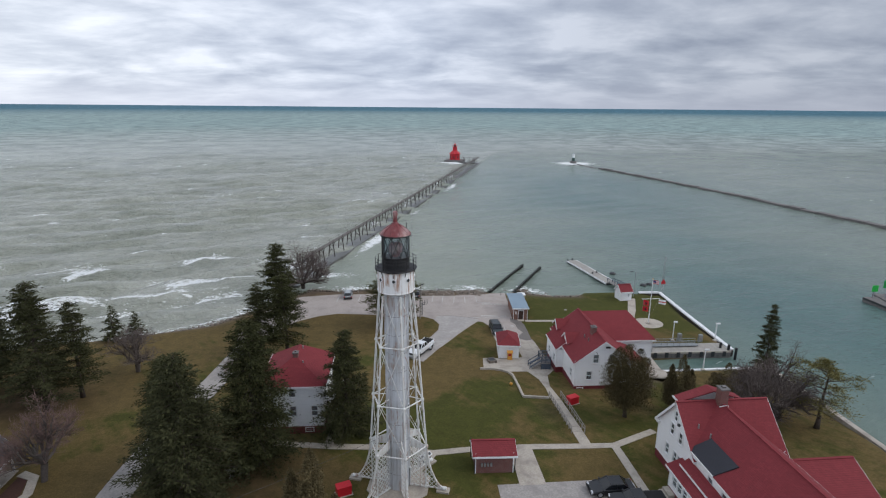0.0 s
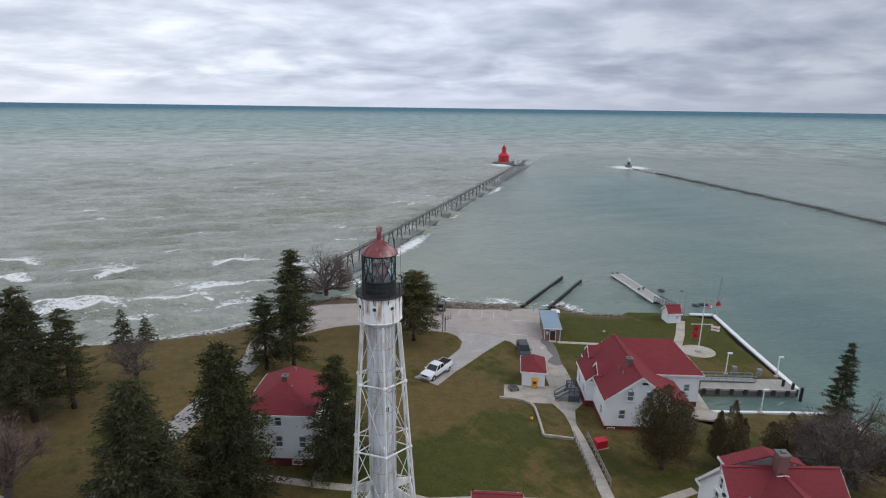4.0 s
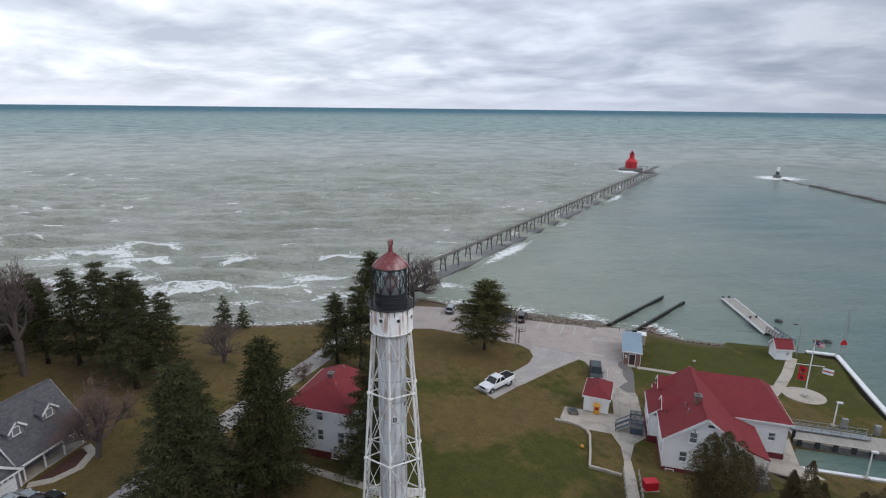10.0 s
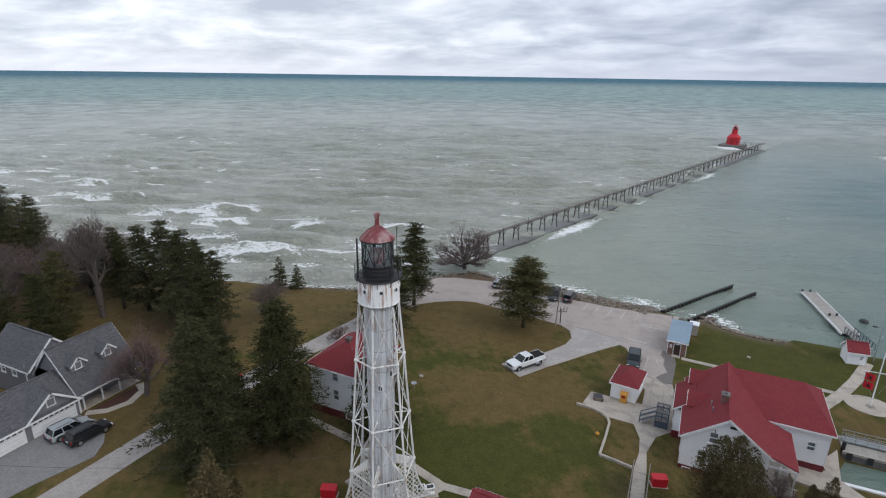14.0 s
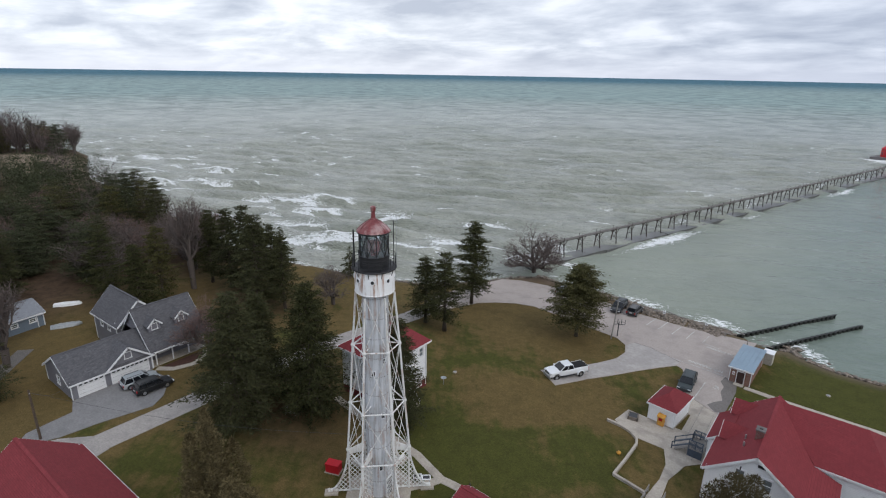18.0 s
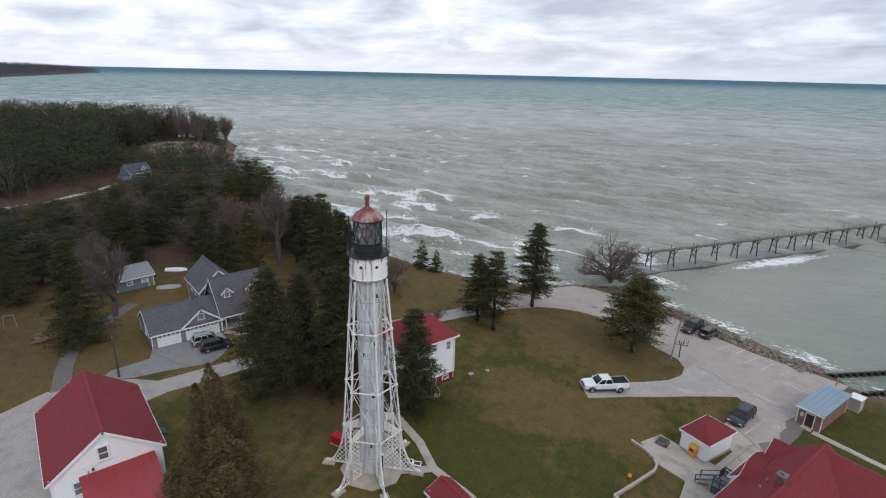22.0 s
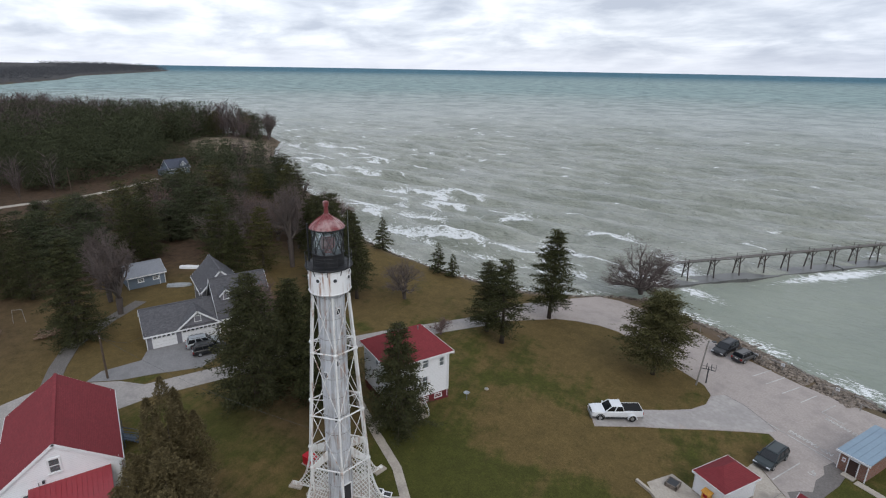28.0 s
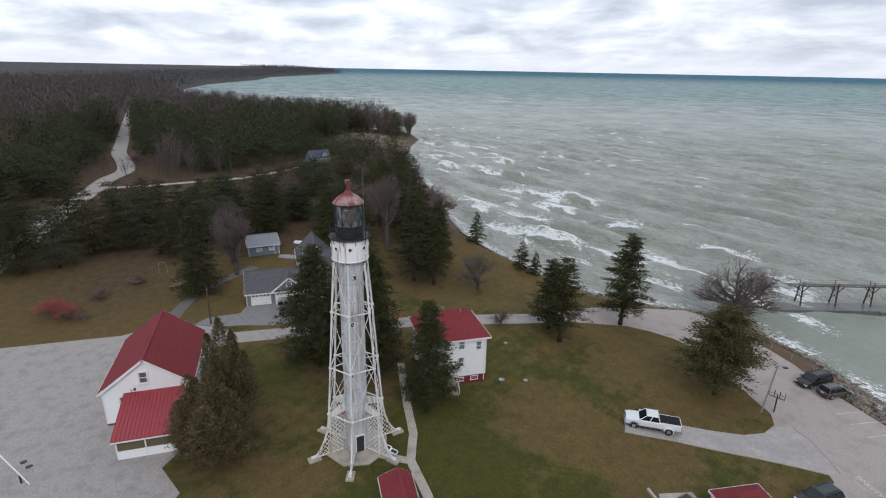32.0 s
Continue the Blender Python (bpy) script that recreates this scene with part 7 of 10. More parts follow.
def harbour():
    rough_line("breakwater", [(147.7, 327.2), (159.5, 272.9), (172.7, 207.4), (177.3, 166.6), (183.3, 131.7), (186, 90)], 3.0, 0.9, 8, M_PIERCONC, "low dark breakwater awash with waves", "breakwater", 7)
    rough_line("breakwater", [(146, 331), (139.5, 362)], 2.6, 0.25, 9, M_PIERCONC, "sunken end of the breakwater", "breakwater", 6)
    # sheet pile walls of the launching ramp
    for (ax, ay), (bx, by) in (((22.0, 69.4), (35.6, 91.6)), ((26.9, 67.4), (39.7, 88.8))):
        r = thing("sheet_pile_wall", pose(ax, ay, LAKE), "rusty black corrugated sheet pile wall", "retaining wall", "launching ramp walls")
        a, b = Vector((0, 0, 0)), Vector((bx - ax, by - ay, 0))
        d = b.normalized()
        n = Vector((d.y, -d.x, 0))
        count = int(b.length / 0.62)
        for k in range(count):
            p = d * (k * 0.62)
            o = n * (0.22 if k % 2 else -0.22)
            q = p + d * 0.62
            part("pile", Solid().bar((p.x + o.x, p.y + o.y, 0.0), (q.x + o.x, q.y + o.y, 0.0), 0.12, 1.25).bar((q.x + o.x, q.y + o.y, 0.0), (q.x - o.x, q.y - o.y, 0.0), 0.12, 1.25), M_PILE, r)
        part("cap_beam", Solid().bar((0, 0, 0.60), (b.x, b.y, 0.60), 0.3, 0.08), M_PILE, r)
    # timber dock, gangway
    r = thing("dock", pose(53.6, 73.6, LAKE, 0, 0, 9.5), "weathered white-edged floating dock", "dock")
    part("pontoon", Solid().box(-1.35, 1.35, 0, 20.8, -0.6, 0.55), M_DARK, r)
    for k in range(52):
        part("plank", Solid().box(-1.4, 1.4, k * 0.4 + 0.01, k * 0.4 + 0.385, 0.55, 0.64), M_DECK, r)
    for x in (-1.45, 1.45):
        part("edge_board", Solid().box(x - 0.08, x + 0.08, 0, 20.8, 0.3, 0.7), M_WHITE, r, "white edge board")
    for x, y in ((-1.3, 20.6), (0.3, 20.9), (-0.6, 8.0), (0.8, 8.4)):
        part("bollard", Solid().rod((x, y, 0.6), (x, y, 1.15), 0.2, n=8), M_DARK, r)
    r = thing("gangway", pose(54.6, 66.4, -2.2, 0, 0, 9), "dark metal gangway with lattice sides", "gangway")
    part("ramp", Solid().slab([(-0.7, 0, 0.1), (0.7, 0, 0.1), (0.7, 7.8, -0.4), (-0.7, 7.8, -0.4)], 0.12), M_WOOD, r)
    for x in (-0.75, 0.75):
        part("rail", Solid().bar((x, 0, 1.1), (x, 7.8, 0.6), 0.09), M_NAVY, r)
        for k in range(8):
            y = k * 1.1
            part("rail_post", Solid().bar((x, y, 0.1 - y * 0.064), (x, y, 1.1 - y * 0.064), 0.08).bar((x, y, 0.1 - y * 0.064), (x, min(7.8, y + 1.1), 1.0 - y * 0.064), 0.05), M_NAVY, r)
    # buoys
    for x, y in ((57.6, 82.6), (61.5, 72.6), (63.3, 73.2)):
        r = thing("mooring_buoy", pose(x, y, LAKE), "dark round mooring buoy afloat", "buoy", "mooring buoys")
        part("float", Solid().lathe([(0.2, -0.4), (0.75, -0.2), (0.8, 0.25), (0.5, 0.5), (0.2, 0.55)], 12), M_DARK, r, smooth=True)
        part("ring", Solid().rod((-0.15, 0, 0.55), (0.15, 0, 0.85), 0.06, n=6), M_STEEL, r)
    # sea wall with white cap
    r = thing("sea_wall", pose(0, 0, 0), "sheet pile sea wall with white cap", "sea wall")
    line = [(56.4, 64.2), (61.2, 64.0), (60.35, 50), (59.6, 33.4)]
    for (ax, ay), (bx, by) in zip(line, line[1:]):
        part("wall", Solid().bar((ax, ay, -3.4), (bx, by, -3.4), 0.5, 2.4), M_RUST, r)
        m = max(1, round(math.hypot(bx - ax, by - ay) / 3.2))
        for k in range(m):
            p, q = Vector((ax, ay, -2.08)).lerp(Vector((bx, by, -2.08)), k / m), Vector((ax, ay, -2.08)).lerp(Vector((bx, by, -2.08)), (k + 0.99) / m)
            part("cap", Solid().bar(p, q, 0.75, 0.28), M_WHITE, r)
    r = thing("canal_wall", pose(0, 0, 0), "weathered concrete canal bank wall", "sea wall")
    line = [(59.6, 26.8), (59.7, 15), (59.6, 2.7), (58, -40), (54, -80)]
    for (ax, ay), (bx, by) in zip(line, line[1:]):
        part("wall", Solid().bar((ax, ay, -2.4), (bx, by, -2.4), 0.8, 3.6), M_CONC, r)
    part("wall", Solid().bar((43.4, 26.8, -2.9), (59.6, 26.8, -2.9), 0.5, 1.6), M_WHITE, r)
    # boat slip deck
    r = thing("slip_deck", pose(44.6, 33.4, -2.2, 0, 0, -1.5), "concrete and grating boat slip deck", "dock")
    part("slab", Solid().box(0, 14.6, 0, 3.6, -1.6, -0.05), M_PIERCONC, r)
    for k in range(28):
        part("plank", Solid().box(0.05 + k * 0.52, 0.55 + k * 0.52, 0.1, 3.5, -0.05, 0.06), M_DECK, r)
    part("edge_beam", Solid().box(0, 14.6, -0.12, 0.1, -0.18, 0.14), M_CONC, r, "pale fender beam")
    for k in range(7):
        part("fender", Solid().box(0.4 + k * 2.1, 1.0 + k * 2.1, -0.2, -0.12, -0.85, 0.1), M_DARK, r)
    part("gangway", Solid().box(0.3, 9.6, 2.0, 3.2, 0.25, 0.34), M_STEEL, r, "grey metal gangway laid on deck")
    for y in (2.0, 3.2):
        part("gangway_rail", Solid().bar((0.3, y, 1.2), (9.6, y, 1.2), 0.07).bar((0.3, y, 0.75), (9.6, y, 0.75), 0.05), M_STEEL, r)
        for k in range(9):
            part("gangway_post", Solid().bar((0.4 + k * 1.14, y, 0.3), (0.4 + k * 1.14, y, 1.2), 0.06), M_STEEL, r)
    for x, y in ((13.4, 1.4), (14.3, 0.4), (14.9, -0.9), (0.1, 0.5)):
        part("pile", Solid().rod((x, y, -2), (x, y, 1.1), 0.22, n=10), M_BLACK, r)
    # lamp posts
    for x, y, hh in ((51.2, 38.6, 3.6), (59.0, 37.8, 3.4), (50.2, 26.6, 3.6)):
        r = thing("lamp_post", pose(x, y, height(x, y)), "white lamp post with a small head", "lamp post", "slip lamp posts")
        part("post", Solid().rod((0, 0, 0), (0, 0, hh), 0.1, 0.08, n=8), M_WHITE, r)
        part("base", Solid().box(-0.3, 0.3, -0.3, 0.3, -0.1, 0.15), M_CONC, r)
        part("head", Solid().box(-0.12, 0.6, -0.14, 0.14, hh - 0.1, hh + 0.12), M_WHITE, r)
    for x, y in ((52.4, 38.4), (56.0, 37.6)):
        r = thing("power_pedestal", pose(x, y, height(x, y)), "grey metal power pedestal", "pedestal")
        part("box", Solid().box(-0.35, 0.35, -0.25, 0.25, 0, 1.4), M_STEEL, r)
        part("panel", Solid().box(-0.28, 0.28, -0.28, -0.25, 0.4, 1.2), M_WOOD, r)
    x, y = 54.2, 62.2
    r = thing("street_lamp", pose(x, y, height(x, y)), "tall dark lamp with one short arm", "street lamp")
    part("post", Solid().rod((0, 0, 0), (0, 0, 6.0), 0.09, 0.06, n=8), M_STEEL, r)
    part("arm", Solid().rod((0, 0, 5.9), (-0.9, 0, 6.0), 0.05, n=6), M_STEEL, r)
    part("lamp_head", Solid().box(-1.3, -0.7, -0.15, 0.15, 5.92, 6.08), M_DARK, r)
    # weather mast with red day mark
    x, y = 61.9, 64.3
    r = thing("signal_mast", pose(x, y, -3.0), "slender lattice mast with red day mark", "mast")
    for sx, sy in ((-0.3, -0.3), (0.3, -0.3), (0, 0.35)):
        part("mast_leg", Solid().rod((sx, sy, 0), (sx * 0.5, sy * 0.5, 9.6), 0.04, n=6), M_STEEL, r)
    for k in range(12):
        z0, f = k * 0.8, 1 - 0.5 * k / 12
        part("mast_brace", Solid().bar((-0.3 * f, -0.3 * f, z0), (0.3 * f, -0.3 * f, z0 + 0.8), 0.03).bar((0.3 * f, -0.3 * f, z0), (0, 0.35 * f, z0 + 0.8), 0.03), M_STEEL, r)
    part("day_mark", Solid().prism([(-0.5, -0.42), (0.5, -0.42), (0.5, -0.36), (-0.5, -0.36)], 3.0, 3.5).add([(-0.5, -0.42, 3.5), (0.5, -0.42, 3.5), (0, -0.42, 4.1), (-0.5, -0.36, 3.5), (0.5, -0.36, 3.5), (0, -0.36, 4.1)], [(0, 1, 2), (5, 4, 3), (1, 4, 5, 2), (2, 5, 3, 0)]), M_BRIGHTRED, r, "red triangular day mark")
    # flagpole with flags
    x, y = 50.3, 46.6
    r = thing("flagpole", pose(x, y, height(x, y) + 0.07), "white flagpole with yardarm and gaff", "flagpole")
    part("footing", Solid().lathe([(0.5, 0), (0.45, 0.2), (0.15, 0.25)], 12), M_CONC, r)
    part("pole", Solid().rod((0, 0, 0), (0, 0, 9.2), 0.11, 0.06, n=10), M_WHITE, r)
    part("yardarm", Solid().rod((-1.9, 0, 5.2), (1.9, 0, 5.2), 0.05, n=6), M_WHITE, r)
    part("truck", Solid().lathe([(0.0, 9.2), (0.1, 9.25), (0.1, 9.35), (0.0, 9.4)], 8), M_YELLOW, r)
    part("halyard", Solid().rod((-1.7, 0, 5.2), (-0.1, 0, 1.2), 0.015, n=4).rod((1.7, 0, 5.2), (0.1, 0, 1.2), 0.015, n=4), M_WOOD, r)

    def cloth(nx_, w, hgt, amp):
        s = Solid()
        pts = []
        for i in range(nx_ + 1):
            u = i / nx_
            dy = amp * math.sin(u * 7.0) * u
            pts += [(u * w, dy, -0.25 * u), (u * w, dy + 0.015, -0.25 * u), (u * w, dy, -0.25 * u - hgt), (u * w, dy + 0.015, -0.25 * u - hgt)]
        fs = []
        for i in range(nx_):
            o = 4 * i
            fs += [(o, o + 4, o + 6, o + 2), (o + 1, o + 3, o + 7, o + 5), (o, o + 1, o + 5, o + 4), (o + 2, o + 6, o + 7, o + 3)]
        return s.add(pts, fs)
    f1 = thing("flag", pose(x + 0.1, y, height(x, y) + 9.15), "striped flag with a blue corner flying from the pole", "flag")
    for k in range(7):
        part("stripe", cloth(8, 1.25, 0.10, 0.12), M_BRIGHTRED if k % 2 == 0 else M_WHITE, f1, at=Matrix.Translation((0, 0, -0.101 * k)))
    part("canton", cloth(4, 0.55, 0.38, 0.05), M_FLAGBLUE, f1, at=Matrix.Translation((0, -0.03, 0.0)))
    for zz in (5.1, 3.85):
        f2 = thing("warning_flag", pose(x - 1.5, y, height(x, y) + zz), "red warning flag on the halyard", "flag", "warning flags")
        part("cloth", cloth(8, 1.25, 1.05, 0.15), M_BRIGHTRED, f2)
        part("hoist_rope", Solid().rod((0, 0.01, 0.1), (0, 0.01, -1.2), 0.025, n=5), M_WOOD, f2)
        part("centre_square", cloth(3, 0.4, 0.36, 0.02), M_BLACK, f2, at=Matrix.Translation((0.42, -0.1, -0.42)))
    f3 = thing("flag", pose(x + 1.7, y, height(x, y) + 5.1), "pale flag flying from the yardarm", "flag")
    part("cloth", cloth(8, 1.6, 0.95, 0.16), M_WHITE, f3)
    part("stripe", cloth(8, 1.6, 0.18, 0.16), M_BRIGHTRED, f3, at=Matrix.Translation((0, -0.02, -0.4)))
    # far canal pier with green sign
    r = thing("canal_pier", pose(111, 58, LAKE, 0, 0, -15), "low concrete canal pier with a green sign", "pier")
    part("deck", Solid().box(0, 26, -3.6, 2.4, -2, 1.2), M_PIERCONC, r)
    part("kerb", Solid().box(0, 26, -3.7, -3.4, 0.6, 1.35), M_RUST, r)
    part("sign_post", Solid().rod((1.3, 0, 1.2), (1.3, 0, 4.6), 0.12, n=8), M_STEEL, r)
    part("sign_board", Solid().box(0.4, 2.2, -0.16, -0.06, 3.4, 5.2), M_GREEN, r, "square green daymark board")


pierhead()
pier()
harbour()


def channel_marker():
    r = thing("canal_pier", pose(107.7, 58.6, LAKE, 0, 0, -90), "end of a low concrete canal pier", "pier")
    part("deck", Solid().prism([(0, 0), (90, 0), (90, 5.3), (0, 5.3)], -2, 1.0), M_PIERCONC, r)
    part("kerb", Solid().box(0, 90, -0.08, 0.0, 0.55, 0.9), M_DARK, r)
    for k in range(3):
        part("bollard", Solid().lathe([(0.2, 1.0), (0.2, 1.45), (0.3, 1.5), (0.28, 1.62), (0, 1.65)], 10, (4 + 7 * k, 3.6, 0)), M_DARK, r)
    s = thing("day_mark", pose(109.6, 58.0, LAKE + 1.0, 0, 0, 0), "green square channel marker on a post", "sign")
    part("post", Solid().rod((0, 0, 0), (0, 0, 2.8), 0.09, n=8), M_STEEL, s)
    part("board", Solid().box(-0.75, 0.75, -0.12, -0.06, 1.5, 3.0), plain("signal_green", (0.01, 0.42, 0.05), 0.5, vary=0.1), s, "bright green square board")


channel_marker()


# ---- trees ----
def raw_mesh(name, verts, tris, mat):
    verts, tris = np.asarray(verts, np.float32), np.asarray(tris, np.int32)
    me = bpy.data.meshes.new(name)
    me.vertices.add(len(verts))
    me.vertices.foreach_set("co", verts.ravel())
    k = tris.shape[1]
    me.loops.add(tris.size)
    me.loops.foreach_set("vertex_index", tris.ravel())
    me.polygons.add(len(tris))
    me.polygons.foreach_set("loop_start", np.arange(0, tris.size, k))
    me.update(calc_edges=True)
    me.materials.append(mat)
    return me


def kites(base, tip, width, rs_):
    """Leaf sprays: one four-cornered blade, folded at the middle, from each base to its tip."""
    base, tip = np.asarray(base), np.asarray(tip)
    n = len(base)
    d = tip - base
    ln = np.linalg.norm(d, axis=1, keepdims=True) + 1e-6
    r = rs_.normal(size=(n, 3))
    s = np.cross(d / ln, r)
    s /= np.linalg.norm(s, axis=1, keepdims=True) + 1e-6
    w = np.asarray(width).reshape(-1, 1)
    midp = base + d * 0.45
    up_ = np.cross(s, d / ln) * w * 0.25
    v = np.stack([base, midp + s * w / 2 - up_, tip, midp - s * w / 2 - up_], 1).reshape(-1, 3)
    i = np.arange(n)[:, None] * 4
    f = np.concatenate([i + np.array([[0, 1, 2]]), i + np.array([[0, 2, 3]])], 0)
    return v, f


def trunk_solid(H, r, lean, seed):
    rs_ = random.Random(seed)
    s = Solid()
    pts = [Vector((lean * (k / 6) ** 1.5 + rs_.uniform(-0.05, 0.05) * (k > 0), rs_.uniform(-0.05, 0.05) * (k > 0), H * k / 6)) for k in range(7)]
    for k in range(6):
        s.rod(pts[k], pts[k + 1], r * (1 - k / 6.3) + (0.25 * r if k == 0 else 0), r * (1 - (k + 1) / 6.3), 8, k == 0)
    return s


def conifer(seed, H=16.0, R=3.6, start=0.06, dense=1.0, droop=0.25, taper=0.85, mat=None, ragged=0.25, spray=0.75, gap=0.0, fine=1.0, belly=7.0):
    """Crown of branch whorls with hanging sprays; returns trunk and crown meshes."""
    rs_ = np.random.RandomState(seed)
    base, tip, wid = [], [], []
    limbs = Solid()
    z = H * start
    while z < H * 0.985:
        t = (z / H - start) / (1 - start)
        reach = R * ((1 - t) ** taper) * (0.5 + 0.5 * min(1, t * belly + 0.05 * belly)) + 0.12
        count = max(4, int(round((6.5 + 2 * rs_.rand()) * dense * (1.0 + 0.5 * (fine > 2)) * (0.6 + 0.4 * (1 - t)))))
        for b in range(count):
            if rs_.rand() < gap:
                continue
            az = rs_.uniform(0, math.tau)
            L = reach * rs_.uniform(1 - ragged * 1.6, 1 + ragged * 0.5)
            rise = 0.22 * (t - 0.35) * L
            n = max(2, int(L * 6.2 * dense * fine))
            u = np.sort(rs_.uniform(0.12, 1.0, n))
            cx, cy = math.cos(az), math.sin(az)
            zz = z + rise * u - droop * L * u ** 1.7 + 0.10 * L * np.maximum(0, u - 0.75)
            p = np.stack([cx * L * u, cy * L * u, zz], 1)
            sidew = rs_.uniform(-1, 1, n)
            ln = spray * (0.55 + 0.7 * rs_.rand(n)) * (0.65 + 0.35 * (1 - t))
            off = np.stack([cx * 0.6 - cy * sidew, cy * 0.6 + cx * sidew, -0.15 - 0.5 * rs_.rand(n)], 1)
            off /= np.linalg.norm(off, axis=1, keepdims=True)
            base.append(p)
            tip.append(p + off * ln[:, None])
            wid.append(ln * rs_.uniform(0.3, 0.5, n))
            if L > 0.9 and b % 2 == 0:
                limbs.rod((0, 0, z), (cx * L * 0.8, cy * L * 0.8, z + rise * 0.8 - droop * L * 0.68), 0.05 + 0.01 * L, 0.015, 3, False)
        z += (0.42 + 0.22 * rs_.rand()) * (0.75 + 0.5 * (1 - t)) / max(0.7, dense)
    base.append(np.array([[0, 0, H - 0.8], [0, 0, H - 0.6], [0, 0, H - 0.5]]))
    tip.append(np.array([[0, 0, H], [0.15, 0.1, H - 0.1], [-0.12, 0.1, H - 0.05]]))
    wid.append(np.array([0.2, 0.2, 0.2]))
    v, f = kites(np.concatenate(base), np.concatenate(tip), np.concatenate(wid), rs_)
    tr = trunk_solid(H * 0.97, 0.016 * H + 0.05, 0.0, seed)
    tr.add(limbs.v, limbs.f)
    return tr.mesh("trunk", M_BARK, True), raw_mesh("crown", v, f, mat or M_SPRUCE)


def tufted_pine(seed, H=15.0, R=4.0, start=0.12, mat=None, tufts=62, top_taper=0.7, needles=95):
    """Uneven crown of separate needle tufts on visible limbs."""
    rs_ = np.random.RandomState(seed)
    tr = trunk_solid(H * 0.96, 0.017 * H + 0.06, rs_.uniform(-0.4, 0.4), seed)
    base, tip, wid = [], [], []
    for k in range(tufts):
        t = (k + rs_.rand()) / tufts
        z = H * (start + (0.97 - start) * t)
        reach = R * (1 - t) ** top_taper * (0.7 + 0.3 * min(1, t * 5)) * rs_.uniform(0.45, 1.12) + 0.25
        az = rs_.uniform(0, math.tau) if k % 3 else k * 2.4
        c = np.array([math.cos(az) * reach, math.sin(az) * reach, z + rs_.uniform(-0.1, 0.35) * reach * 0.5])
        tr.rod((0, 0, z - 0.25 * reach), tuple(c), 0.07 + 0.012 * reach, 0.02, 4, False)
        for q in (0.45, 0.75, 1.0):
            cen = c * np.array([q, q, 1]) + np.array([0, 0, -(1 - q) * 0.2 * reach])
            n = int(needles * (0.5 + 0.5 * q))
            sz = np.array([0.75, 0.75, 0.38]) * (0.55 + 0.45 * (1 - t)) * rs_.uniform(0.7, 1.2)
            p = cen + rs_.normal(size=(n, 3)) * sz * 0.75
            o = (p - cen) * 0.5 + rs_.normal(size=(n, 3)) * 0.22 + np.array([0, 0, 0.02])
            o /= np.linalg.norm(o, axis=1, keepdims=True)
            ln = rs_.uniform(0.25, 0.5, n) * (95 / needles) ** 0.4
            base.append(p)
            tip.append(p + o * ln[:, None])
            wid.append(ln * rs_.uniform(0.2, 0.32, n))
    v, f = kites(np.concatenate(base), np.concatenate(tip), np.concatenate(wid), rs_)
    return tr.mesh("trunk", M_BARK, True), raw_mesh("crown", v, f, mat or M_PINE)


def dense_cedar(seed, H=10.0, R=3.2, mat=None, n=15000, foot=0.14, point=0.8, leaders=9):
    """Close evergreen of several leaning leaders, each a cone of short feathery sprays."""
    rs_ = np.random.RandomState(seed)
    base, tip, wid = [], [], []
    for k in range(leaders):
        az0 = k * 2.4 + rs_.uniform(-0.4, 0.4)
        off = R * (0.0 if k == 0 else rs_.uniform(0.3, 0.62))
        hk = H * (1.0 if k == 0 else rs_.uniform(0.55 + 0.25 * (point == 0), 0.93) * (1 - 0.12 * point * off / R))
        rk = R * (0.62 if k == 0 else rs_.uniform(0.38, 0.55))
        m = n // leaders
        t = rs_.rand(m) ** 1.1
        prof = np.minimum(1, t * 6 + 0.45) * (1 - t) ** (0.50 + 0.22 * point)
        az = rs_.uniform(0, math.tau, m)
        lump = 1 + 0.26 * np.sin(az * 3 + t * 17 + k) + 0.20 * np.sin(az * 5 - t * 29 + 2 * k) + 0.10 * np.sin(az * 11 + t * 60)
        r = rk * prof * lump * rs_.uniform(0.35, 1.0, m) ** 0.6
        z = H * foot + (hk - H * foot) * t
        lean = 0.6 + 0.4 * np.minimum(1, t * 2)
        p = np.stack([math.cos(az0) * off * lean + np.cos(az) * r, math.sin(az0) * off * lean + np.sin(az) * r, z], 1)
        o = np.stack([np.cos(az) * 0.75, np.sin(az) * 0.75, 0.25 + 0.6 * rs_.rand(m)], 1) + rs_.normal(size=(m, 3)) * 0.75
        o /= np.linalg.norm(o, axis=1, keepdims=True)
        ln = rs_.uniform(0.12, 0.30, m)
        base.append(p)
        tip.append(p + o * ln[:, None])
        wid.append(ln * 0.28)
    v, f = kites(np.concatenate(base), np.concatenate(tip), np.concatenate(wid), rs_)
    tr = trunk_solid(H * 0.7, 0.02 * H + 0.05, 0.0, seed)
    return tr.mesh("trunk", M_BARK, True), raw_mesh("crown", v, f, mat or M_CEDAR)


